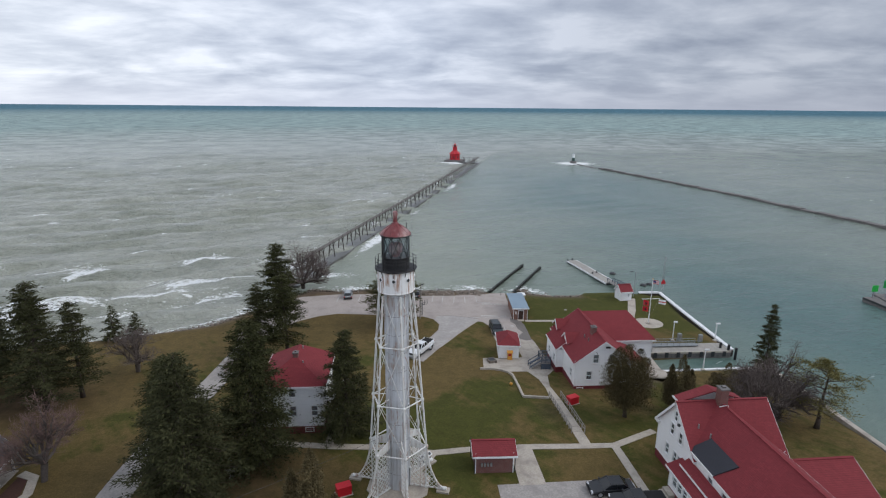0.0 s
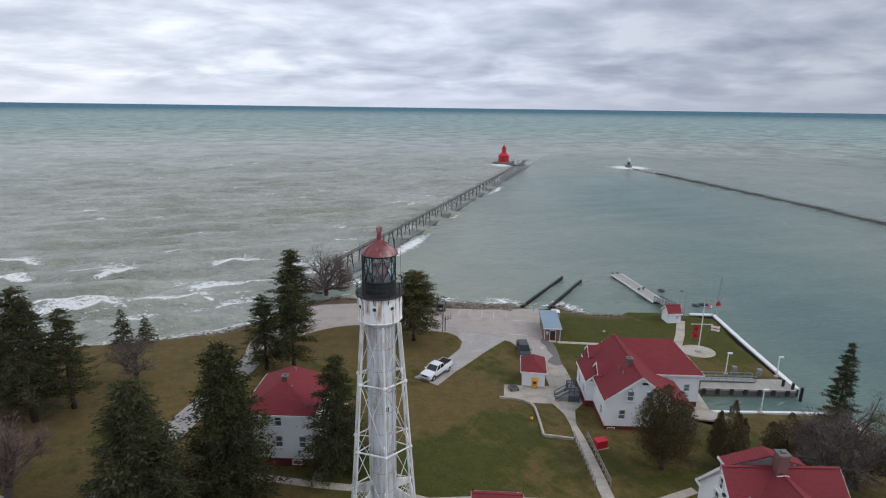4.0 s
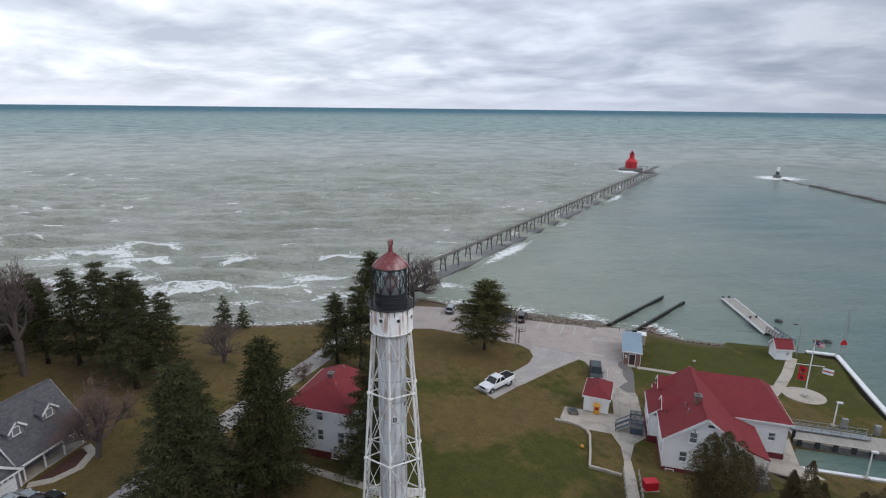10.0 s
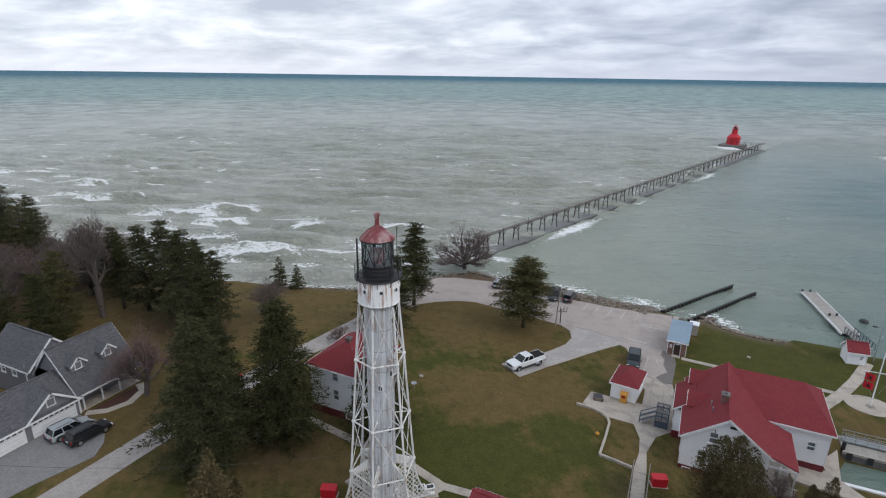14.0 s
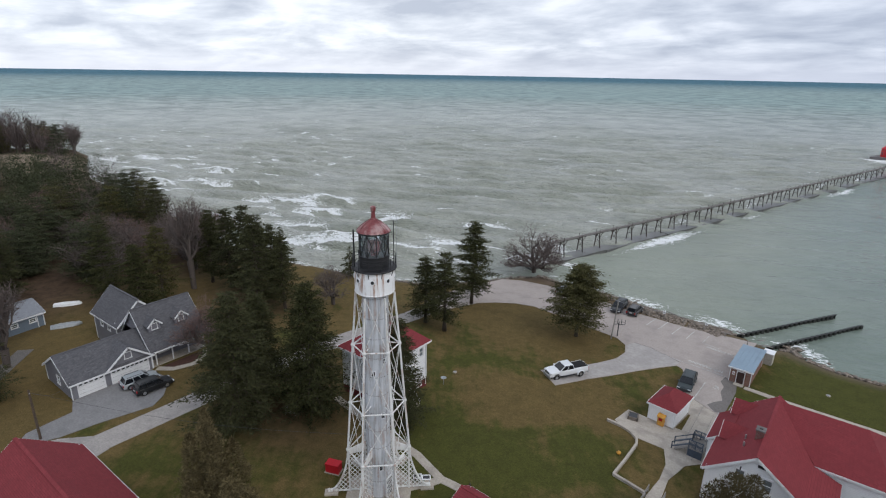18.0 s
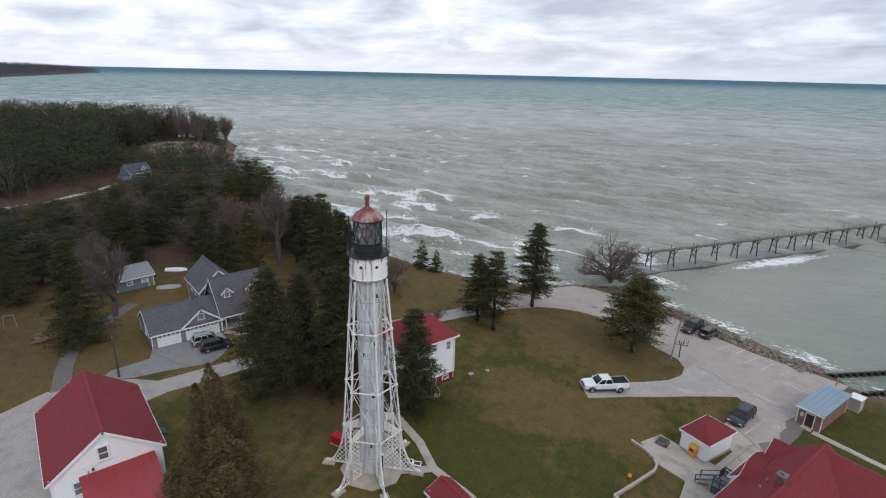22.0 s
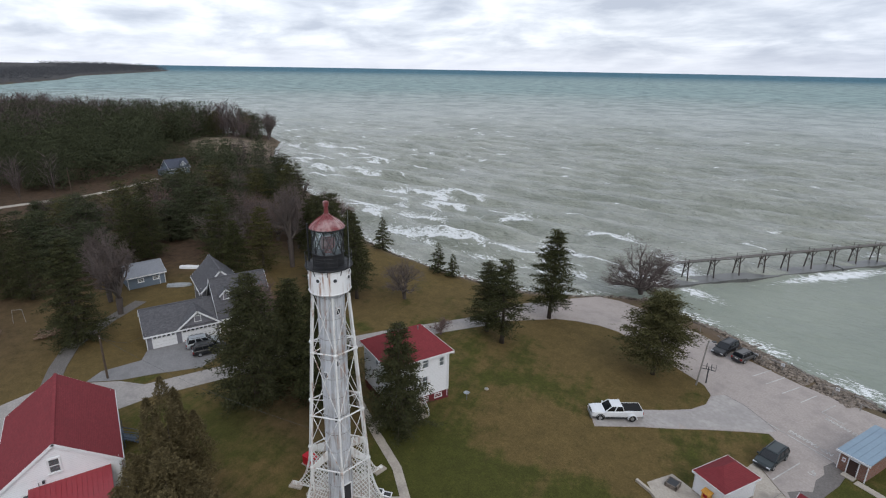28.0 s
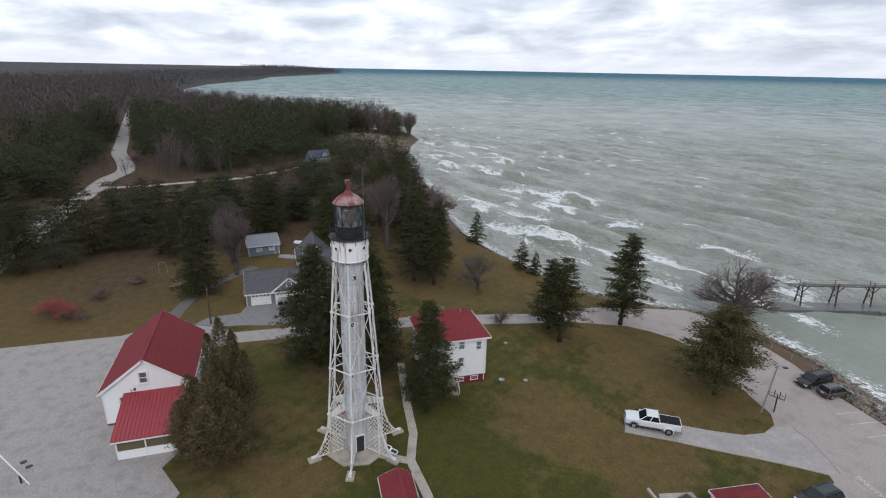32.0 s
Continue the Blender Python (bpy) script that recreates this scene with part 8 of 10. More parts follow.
def bare_tree(seed, H=9.0, R=4.0, limbs=7, twigs=3200, twig_mat=None, trunk=0.22, fork=0.18, upright=0.5):
    """Leafless tree: a trunk that forks again and again, ending in a haze of twigs."""
    rs_ = random.Random(seed)
    wood = Solid()
    top_v = Vector((rs_.uniform(-0.2, 0.2), rs_.uniform(-0.2, 0.2), H * fork))
    wood.rod((0, 0, -0.2), top_v, trunk * 1.25, trunk, 8, False)
    base, tip, wid = [], [], []
    flat_ = R / (H * (1 - fork))

    def grow(p, d, ln, r, level):
        """d lives in a round space that is then pressed to the crown's width and height."""
        e = p + Vector((d.x * flat_, d.y * flat_, d.z)) * ln
        mid_ = p.lerp(e, 0.5) + Vector([rs_.uniform(-0.05, 0.05) * ln for _ in range(3)])
        if level < 3:
            wood.rod(p, mid_, r, r * 0.8, 5, False)
            wood.rod(mid_, e, r * 0.8, r * 0.6, 5, False)
        else:
            base.append(p)
            tip.append(e)
            wid.append(max(0.03, r * 2))
        if level == 5:
            return
        for _ in range((4, 4, 4, 4, 3)[level]):
            f = rs_.uniform(0.35, 1.0)
            q = p.lerp(mid_, f * 2) if f < 0.5 else mid_.lerp(e, f * 2 - 1)
            spread = 0.62 + 0.1 * level
            nd = (d + Vector((rs_.gauss(0, spread), rs_.gauss(0, spread), rs_.gauss(0.02 + 0.1 * upright, spread * 0.7)))).normalized()
            if nd.z < -0.15:
                nd.z *= -0.4
            grow(q, nd, ln * rs_.uniform(0.55, 0.8), r * 0.55, level + 1)

    for k in range(limbs):
        az = k * math.tau / limbs + rs_.uniform(-0.35, 0.35)
        tilt = rs_.uniform(0.45, 1.3) * (1.3 - 0.55 * upright) if k else 0.15
        d = Vector((math.cos(az) * math.sin(tilt), math.sin(az) * math.sin(tilt), math.cos(tilt)))
        grow(top_v, d, H * (1 - fork) * rs_.uniform(0.34, 0.44), trunk * 0.55, 0)
    ends = np.array(tip)
    wide_ = R / np.percentile(np.hypot(ends[:, 0], ends[:, 1]), 96)
    tall_ = H / np.percentile(ends[:, 2], 99.5)
    base = [Vector((p.x * wide_, p.y * wide_, p.z * tall_)) for p in base]
    tip = [Vector((p.x * wide_, p.y * wide_, p.z * tall_)) for p in tip]
    wood.v = [(p[0] * wide_ if p[2] > 0.2 else p[0], p[1] * wide_ if p[2] > 0.2 else p[1], p[2] * tall_) for p in wood.v]
    keep = np.random.RandomState(seed)
    n = len(base)
    pick = keep.permutation(n)[:min(n, twigs * 2)]
    v, f = kites(np.array(base)[pick], np.array(tip)[pick], np.array(wid)[pick], keep)
    return wood.mesh("trunk", M_GREYBARK, True), raw_mesh("crown", v, f, twig_mat or M_TWIG)


def plant(meshes, x, y, scale=1.0, wide=None, turn_deg=0.0, label="", category="tree", group="", z=None, name="tree"):
    tr, cr = meshes
    e = thing(name, pose(x, y, (height(x, y) if z is None else z) - 0.05, 0, 0, turn_deg), label, category, group)
    w = wide or scale
    e.scale = (w, w, scale)
    part("trunk", tr, None, e)
    part("crown", cr, None, e)
    return e


def layered_conifer(seed, H=15.0, R=4.0, start=0.1, mat=None, levels=24, taper=0.75, belly=4.0, gap=0.12, clump=0.5, blades=42, droop=0.22, ragged=0.45, lean=0.0):
    """Pine or spruce of separate boughs: each carries flat pads of short needles towards its tip, with air between."""
    rs_ = np.random.RandomState(seed)
    tr = trunk_solid(H * 0.96, 0.013 * H + 0.05, lean, seed)
    base, tip, wid = [], [], []
    az = rs_.uniform(0, 6.3)
    for k in range(levels):
        t = (k + rs_.uniform(-0.35, 0.35)) / levels
        t = min(max(t, 0.0), 0.985)
        z = H * (start + (0.985 - start) * t)
        axis = np.array([lean * (z / H) ** 1.5, 0.0, 0.0])
        count = 3 + int(rs_.rand() * 3.2) if t < 0.85 else 3
        for b in range(count):
            az += 2.4 + rs_.uniform(-0.5, 0.5)
            if rs_.rand() < gap:
                continue
            L = R * (1 - t) ** taper * min(1.0, 0.5 + t * belly) * rs_.uniform(1 - ragged, 1.12) + 0.22
            out = np.array([math.cos(az), math.sin(az), 0.0])
            side = np.array([-out[1], out[0], 0.0])
            lift = 0.30 * (t - 0.25) * L
            at = lambda u: axis + out * L * u + np.array([0, 0, z + lift * u - droop * L * u * u + 0.06 * L * u ** 4])
            tr.rod(tuple(at(0.0)), tuple(at(0.55)), 0.035 + 0.012 * L, 0.03, 4, False)
            tr.rod(tuple(at(0.55)), tuple(at(0.97)), 0.03, 0.012, 3, False)
            pads = 2 + int(L * 1.25)
            for q in range(pads):
                u = 1.0 - 0.78 * (q / pads) ** 0.85 + rs_.uniform(-0.06, 0.03)
                wing = L * 0.30 * (1.08 - u) * rs_.uniform(-1, 1) * 1.6
                cen = at(u) + side * wing - np.array([0, 0, 0.04])
                size = clump * rs_.uniform(0.65, 1.2) * (0.72 + 0.28 * (1 - t))
                n = int(blades * rs_.uniform(0.7, 1.2))
                off = (out * rs_.normal(size=(n, 1)) * 0.78 + side * rs_.normal(size=(n, 1)) * 0.50 + np.array([0, 0, 1]) * rs_.normal(size=(n, 1)) * 0.16) * size
                d = off * np.array([0.8, 0.8, 0.35]) + out * 0.35 * size + rs_.normal(size=(n, 3)) * 0.16 - np.array([0, 0, 0.07])
                d /= np.linalg.norm(d, axis=1, keepdims=True) + 1e-6
                ln = rs_.uniform(0.20, 0.40, n) * (0.75 + 0.5 * clump)
                p = cen + off
                base.append(p)
                tip.append(p + d * ln[:, None])
                wid.append(ln * rs_.uniform(0.22, 0.36, n))
    v, f = kites(np.concatenate(base), np.concatenate(tip), np.concatenate(wid), rs_)
    return tr.mesh("trunk", M_BARK, True), raw_mesh("crown", v, f, mat or M_SPRUCE)


GREAT_SPRUCE = [layered_conifer(108, 16, 4.9, 0.06, M_SPRUCE, 42, 0.80, 3.0, 0.05, 0.60, 46, 0.20, 0.42)]
OPEN_SPRUCE = layered_conifer(106, 16, 4.4, 0.05, M_SPRUCE, 40, 0.90, 5.0, 0.06, 0.50, 44, 0.20, 0.42)
LAYERED = layered_conifer(118, 15, 5.9, 0.21, M_PINE, 32, 0.74, 1.5, 0.10, 0.78, 58, 0.10, 0.58)
BUSHY = layered_conifer(119, 16, 5.2, 0.05, M_SPRUCE, 42, 0.78, 3.2, 0.05, 0.60, 46, 0.22, 0.42)
SLIM = [layered_conifer(116, 16, 3.5, 0.13, M_SPRUCE, 33, 0.85, 3.0, 0.11, 0.46, 40, 0.22, 0.5), layered_conifer(117, 16, 3.4, 0.18, M_SPRUCE, 31, 0.80, 2.4, 0.12, 0.48, 40, 0.20, 0.5, 0.3)]
PINES = [layered_conifer(111, 15, 4.4, 0.14, M_SPRUCE, 28, 0.8, 2.6, 0.14, 0.54, 34, 0.12, 0.5), layered_conifer(112, 15, 3.6, 0.20, M_SPRUCE, 30, 0.72, 2.6, 0.12, 0.52, 42, 0.20, 0.5, 0.4), layered_conifer(113, 15, 4.6, 0.1, M_PINE, 28, 0.65, 3.0, 0.12, 0.58, 34, 0.10, 0.5)]
STEM_CEDAR = dense_cedar(124, 10.5, 4.1, M_DARKCEDAR, 40000, 0.2, 0.0, 18)
FAR_PINES = [layered_conifer(181, 15, 4.6, 0.12, M_PINE, 20, 0.6, 2.6, 0.08, 0.85, 26, 0.06, 0.45), layered_conifer(182, 15, 4.3, 0.2, M_WOODLAND, 18, 0.5, 2.6, 0.1, 0.9, 26, 0.05, 0.5, 0.4), layered_conifer(183, 15, 5.0, 0.1, M_WOODLAND, 20, 0.55, 3.0, 0.08, 0.9, 26, 0.08, 0.45)]
FAR_SPRUCES = [layered_conifer(184, 16, 3.9, 0.06, M_SPRUCE, 24, 0.75, 3.0, 0.05, 0.75, 26, 0.16, 0.4), layered_conifer(185, 16, 4.5, 0.06, M_SPRUCE, 24, 0.68, 2.8, 0.05, 0.8, 26, 0.14, 0.42), layered_conifer(186, 16, 3.7, 0.06, M_WOODLAND, 24, 0.72, 3.0, 0.06, 0.75, 26, 0.12, 0.4)]
CEDARS = [dense_cedar(121, n=30000), dense_cedar(122, R=3.2, point=1.1, n=42000, leaders=8), dense_cedar(123, R=3.4, point=0.5, n=30000)]
YOUNG = conifer(131, 6, 1.7, 0.02, 1.5, droop=0.1, spray=0.5)
BARES = [bare_tree(141, 9, 3.6), bare_tree(142, 9, 3.2, 6, upright=0.8), bare_tree(143, 9, 3.8, 8, 6000, M_REDTWIG), bare_tree(144, 9, 2.6, 6, 4200, upright=0.9, fork=0.3)]
FAR_BARES = [bare_tree(191, 9, 3.8, 7, 1900), bare_tree(192, 9, 3.4, 6, 1900, upright=0.7), bare_tree(193, 9, 3.9, 7, 2100, M_REDTWIG)]
WILLOW = bare_tree(151, 10.5, 7.0, 12, 15000, M_TWIG, 0.36, 0.08, 0.2)

plant(LAYERED, -0.3, 49.6, 13.6 / 15, 1.2, 20, "dark bushy pine on the lawn beside the lot")
plant(PINES[1], -22.2, 49.4, 17.2 / 15, 1.35, 75, "tall irregular dark pine beside the lane")
plant(SLIM[0], -22.6, 35.5, 12.8 / 16, 1.15, 10, "slim dark spruce on the lawn")
plant(SLIM[1], -18.2, 35.2, 14.5 / 16, 1.35, 140, "dark spruce standing beside a slimmer one")
plant(OPEN_SPRUCE, -6.3, 10.0, 14.2 / 16, 1.05, 33, "green-brown spruce beside the house steps")
plant(GREAT_SPRUCE[0], -15.9, 4.6, 18.0 / 16, 1.18, 60, "broad dark spruce behind the tower")
plant(BUSHY, -20.6, -2.6, 17.6 / 16, 1.22, 200, "very broad dark spruce beside the lane")
plant(GREAT_SPRUCE[0], -24.5, 3.4, 14.5 / 16, 1.0, 20, "dark spruce among broader ones")
plant(CEDARS[1], -6.8, -13.6, 1.42, 1.25, 30, "tall brown-green cedar beside the garage")
plant(CEDARS[2], -2.2, -14.6, 1.02, 1.45, 80, "broad brown-green cedar beside the porch")
plant(CEDARS[0], -4.0, -16.8, 0.95, 1.15, 150, "brown-green cedar close to the porch")
plant(STEM_CEDAR, 30.3, 11.7, 1.0, 1.0, 10, "round brown-green cedar on a bare trunk")
plant(CEDARS[1], 38.2, 12.6, 0.86, 0.85, 50, "small pointed cedar beside the slip")
plant(CEDARS[0], 45.0, 13.0, 0.72, 0.95, 80, "low dark cedar near the canal")
plant(OPEN_SPRUCE, 56.2, 20.6, 13.8 / 16, 0.56, 200, "narrow green pine on the canal bank")
plant(WILLOW, 51.2, 10.6, 0.95, 0.95, 40, "wide grey leafless tree on the canal bank")
plant(BARES[1], 46.5, 8.5, 1.05, 1.2, 10, "grey leafless tree beside the red-roofed house")
plant(tufted_pine(115, 15, 5.6, 0.35, M_YELLOWPINE, 26, 0.4), 54.5, 7.5, 10.0 / 15, 0.95, 130, "yellow-green pine leaning over the canal")
plant(WILLOW, -21.8, 74.6, 1.0, 1.12, 200, "large leafless willow at the pier's root", z=-2.5)
plant(YOUNG, -49.5, 43.0, 1.15, 1.35, 0, "small cone-shaped spruce above the shore", group="young shore spruces")
plant(YOUNG, -46.6, 44.8, 0.88, 1.1, 50, "small cone-shaped spruce above the shore", group="young shore spruces")
plant(YOUNG, -68.5, 39.6, 1.3, 1.5, 90, "small cone-shaped spruce above the shore", group="young shore spruces")
plant(BARES[0], -39.6, 29.3, 0.82, 1.15, 40, "small leafless tree with a whitened trunk")
plant(BARES[2], -38.2, 3.6, 1.12, 1.25, 10, "reddish leafless tree beside the grey house")
plant(BARES[2], -24.5, 27.6, 0.33, 0.55, 80, "low leafless shrub beside the lane", "shrub", name="shrub")
plant(BARES[0], 36.0, 19.2, 0.4, 0.6, 30, "leafless shrub beside the station porch", "shrub", name="shrub")
for i, (x, y, hh) in enumerate(((-60.6, 21.9, 16.5), (-55.1, 21.7, 18), (-50.0, 24.0, 15), (-66, 21, 14.5), (-46.3, 18.2, 18.6), (-71, 24.5, 14), (-57.5, 26.5, 13.5), (-43.5, 21.5, 14.5))):
    plant(SLIM[i % 2], x, y, hh / 16, hh / 16 * 1.22, i * 47, "tall dark spruce in a row above the shore", group="shore spruce row")
plant(BARES[3], -65.6, 16.8, 2.0, 1.7, 20, "tall grey leafless tree among spruces")
plant(BARES[1], -58.0, -15.4, 1.5, 1.6, 40, "grey leafless tree beside the outbuilding")
plant(BARES[3], -64.5, -16.5, 1.5, 1.4, 90, "grey leafless tree beside the outbuilding")
plant(OPEN_SPRUCE, -50.0, -21.2, 17 / 16, 1.15, 120, "thin dark spruce beside the gravel track")
plant(PINES[0], -71.8, 4.0, 1.0, 1.1, 120, "tall dark pine behind the grey house")
plant(PINES[2], -66, 11, 0.95, 1.0, 10, "broad dark pine behind the grey house")
plant(OPEN_SPRUCE, -60, 4.5, 0.85, 0.95, 10, "dark spruce behind the grey house")
for i, (x, y, hh, kind) in enumerate(((-69, -56, 15, 0), (-71, -50, 16, 1), (-74, -62, 17, 0), (-80, -46, 15, 2), (-80, -41, 14, 0), (-82, -37, 16, 1), (-87, -33, 15, 0), (-75, -31, 11, 2), (-72.5, -28, 12, 0),
                                      (-64, -66, 16, 1), (-78, -72, 16, 2), (-88, -52, 17, 0), (-92, -44, 15, 1), (-60, -74, 15, 0), (-84, -60, 16, 2), (-96, -38, 14, 0), (-94, -30, 13, 1))):
    plant((FAR_SPRUCES[1], FAR_PINES[2], FAR_SPRUCES[0])[kind], x, y, hh / 16, hh / 16 * 1.2, i * 71, "tall dark spruce at the edge of the field", group="field edge spruces")

# ---- woodland beyond, uncounted ----
def woods(name, spots, leafy, mat, seed, blades, label):
    """Many simple trees in one mesh. spots: x, y, ground, height, radius."""
    rs_ = np.random.RandomState(seed)
    sp = np.asarray(spots)
    n = len(sp)
    t = rs_.rand(n, blades)
    az = rs_.uniform(0, math.tau, (n, blades))
    H, R = sp[:, 3:4], sp[:, 4:5]
    fine = (60.0 / blades) ** 0.45
    if leafy:
        # needle pads gathered on a dozen boughs of each tree
        k = max(4, blades // 16)
        bough_t = np.sort(rs_.rand(n, k), axis=1)
        bough_az = rs_.uniform(0, math.tau, (n, k))
        pick = rs_.randint(0, k, (n, blades))
        tb, ab = np.take_along_axis(bough_t, pick, 1), np.take_along_axis(bough_az, pick, 1)
        point = 0.45 + 0.5 * rs_.rand(n, 1)
        span = R * np.minimum(1, 0.45 + 2.5 * tb) * (1 - tb) ** point
        r0 = span * (0.45 + 0.4 * rs_.rand(n, k).take(0)) * rs_.uniform(0.35, 1.0, (n, blades))
        ox, oy = rs_.normal(size=(n, blades)) * R * 0.16, rs_.normal(size=(n, blades)) * R * 0.16
        px, py = np.cos(ab) * r0 + ox, np.sin(ab) * r0 + oy
        az, r, t = np.arctan2(py, px), np.hypot(px, py), tb
        z = H * (0.10 + 0.86 * tb) + rs_.normal(size=(n, blades)) * H * 0.02 - r * 0.12
        ln = (0.055 + 0.06 * rs_.rand(n, blades)) * H * (1.1 - 0.5 * t) * fine * 1.1
        o = np.stack([np.cos(az) * 0.85, np.sin(az) * 0.85, 0.05 + 0.9 * t ** 3], -1) + rs_.normal(size=(n, blades, 3)) * 0.35
        wide = ln * 0.45 * rs_.uniform(0.6, 1.3, ln.shape)
    else:
        r = R * 0.5 * rs_.rand(n, blades) * np.sin(np.pi * t)
        z = H * (0.22 + 0.6 * t)
        ln = (0.10 + 0.20 * rs_.rand(n, blades)) * H
        o = np.stack([np.cos(az) * 0.95, np.sin(az) * 0.95, np.ones_like(t)], -1)
        wide = H * 0.0065 * rs_.uniform(0.6, 1.5, ln.shape) * (1 + 1.6 * (blades < 40))
        # the stem and its fork
        k = max(3, blades // 12)
        r[:, :k], z[:, :k] = 0, 0
        ln[:, :k] = H * rs_.uniform(0.7, 0.95, (n, k))
        o[:, :k, :2] *= 0.25
        wide[:, :k] = H * 0.014
    o = o + rs_.normal(size=o.shape) * 0.15
    o /= np.linalg.norm(o, axis=-1, keepdims=True)
    p = np.stack([sp[:, 0:1] + np.cos(az) * r, sp[:, 1:2] + np.sin(az) * r, sp[:, 2:3] + z], -1)
    v, f = kites(p.reshape(-1, 3), (p + o * ln[..., None]).reshape(-1, 3), wide.ravel(), rs_)
    ob = new(name, raw_mesh(name, v, f, mat))
    return tagged(ob, label, "woods", "", "stuff")


ROAD_LINE = [(-30, -62), (-120, -64), (-148, -64), (-168, -64), (-185, -62), (-210, -68), (-234, -75), (-272, -82), (-380, -102), (-490, -122), (-700, -160)]
LANE_LINE = [(-152, -61), (-153, -48), (-156, -36), (-159, -24), (-162, -16), (-173, -2), (-180, 4)]


def sightline_cap(x, y):
    """Greatest tree height: kept low in corridors towards the camera, so the clearings show."""
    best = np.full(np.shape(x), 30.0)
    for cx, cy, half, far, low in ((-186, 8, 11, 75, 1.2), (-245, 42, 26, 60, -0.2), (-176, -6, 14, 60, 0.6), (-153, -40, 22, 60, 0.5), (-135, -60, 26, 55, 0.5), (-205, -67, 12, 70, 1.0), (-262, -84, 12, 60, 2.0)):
        # corridors run towards (42, -18), below the camera's path
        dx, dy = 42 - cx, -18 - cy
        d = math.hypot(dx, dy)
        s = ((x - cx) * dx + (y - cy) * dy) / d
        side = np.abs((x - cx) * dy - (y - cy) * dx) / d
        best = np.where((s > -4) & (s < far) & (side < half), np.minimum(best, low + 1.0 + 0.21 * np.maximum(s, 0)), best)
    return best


def scatter(n, x0, x1, y0, y1, seed, keep, tall=(8, 15), slim=(0.2, 0.3)):
    rs_ = np.random.RandomState(seed)
    x, y = rs_.uniform(x0, x1, n), rs_.uniform(y0, y1, n)
    d = shore_distance(x, y)
    m = (d > 4) & keep(x, y)
    x, y, d = x[m], y[m], d[m]
    H = rs_.uniform(*tall, len(x)) * np.clip(0.55 + d / 60, 0.55, 1)
    H = H * (1 + 0.3 * smooth_step(-165, -225, x))
    R = H * rs_.uniform(*slim, len(x))
    cap = sightline_cap(x, y)
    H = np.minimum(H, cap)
    ok = H > 1.4
    return np.stack([x, y, lie(x, y) + far_lift(x, y) + 3.5 * np.exp(-(((x + 245) / 40) ** 2 + ((y - 42) / 22) ** 2)), H, np.minimum(R, H * 0.45)], 1)[ok]


def near_segment(x, y, line, w):
    out = np.zeros(x.shape, bool)
    for (ax, ay), (bx, by) in zip(line, line[1:]):
        s = np.clip(((x - ax) * (bx - ax) + (y - ay) * (by - ay)) / ((bx - ax) ** 2 + (by - ay) ** 2), 0, 1)
        out |= np.hypot(x - ax - s * (bx - ax), y - ay - s * (by - ay)) < w
    return out


def open_land(x, y):
    return near_segment(x, y, ROAD_LINE, 5.5) | ((x > -168) & (x < -122) & (y > -72) & (y < -46)) | near_segment(x, y, LANE_LINE, 5) | (((x + 245) / 36) ** 2 + ((y - 42) / 13) ** 2 < 1) | (((x + 184) / 13) ** 2 + ((y - 9) / 11) ** 2 < 1) | (((x + 148) / 12) ** 2 + ((y + 30) / 18) ** 2 < 1)


def wooded(x, y):
    return ~open_land(x, y)


def clump(x, y):
    return np.sin(x / 21 + 0.6 * np.sin(y / 13)) + np.sin(y / 17 + 1.3 + 0.5 * np.sin(x / 11))


rs_w = random.Random(77)
planted = 0
while planted < 92:
    x, y = rs_w.uniform(-135, -74), rs_w.uniform(-30, 40)
    if -84 < x < -60 and -18 < y < 6 or -80 < x < -66 and y > 26:
        continue
    planted += 1
    i, k = planted, rs_w.random()
    low = float(sightline_cap(np.array(x), np.array(y)))
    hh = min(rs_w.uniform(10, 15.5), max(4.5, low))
    wide = rs_w.uniform(1.0, 1.35) * min(1.0, hh / 8)
    if y > 14 and x > -104:
        k, hh = 0.8, min(hh, 9.0)
    if k < 0.34:
        plant(FAR_SPRUCES[i % 3], x, y, hh / 16, wide * 0.9, i * 37, "dark spruce in the shore woods", group="shore woods")
    elif k < 0.62:
        plant(FAR_PINES[i % 3], x, y, hh / 15, wide, i * 53, "dark pine in the shore woods", group="shore woods")
    else:
        plant(FAR_BARES[i % 3], x, y, hh / 9 * 0.95, wide * 1.15, i * 29, "grey leafless tree in the shore woods", group="shore woods")

rs_h = random.Random(41)
planted = 0
while planted < 64:
    x, y = rs_h.uniform(-352, -262), rs_h.uniform(18, 84)
    if float(shore_distance(np.array(x), np.array(y))) < 4.5 or ((x + 245) / 40) ** 2 + ((y - 44) / 17) ** 2 < 1.0:
        continue
    planted += 1
    hh = rs_h.uniform(11, 17)
    ground_h = height(x, y) + 3.5 * math.exp(-(((x + 245) / 40) ** 2 + ((y - 42) / 22) ** 2))
    if rs_h.random() < 0.55:
        plant((FAR_SPRUCES + FAR_PINES)[planted % 6], x, y, hh / 15.5, hh / 15.5 * rs_h.uniform(0.9, 1.2), planted * 61, "dark conifer on the headland bluff", group="headland trees", z=ground_h)
    else:
        plant(FAR_BARES[planted % 3], x, y, hh / 9 * 0.95, hh / 9 * 0.95, planted * 43, "pale-stemmed leafless tree on the headland", group="headland trees", z=ground_h)

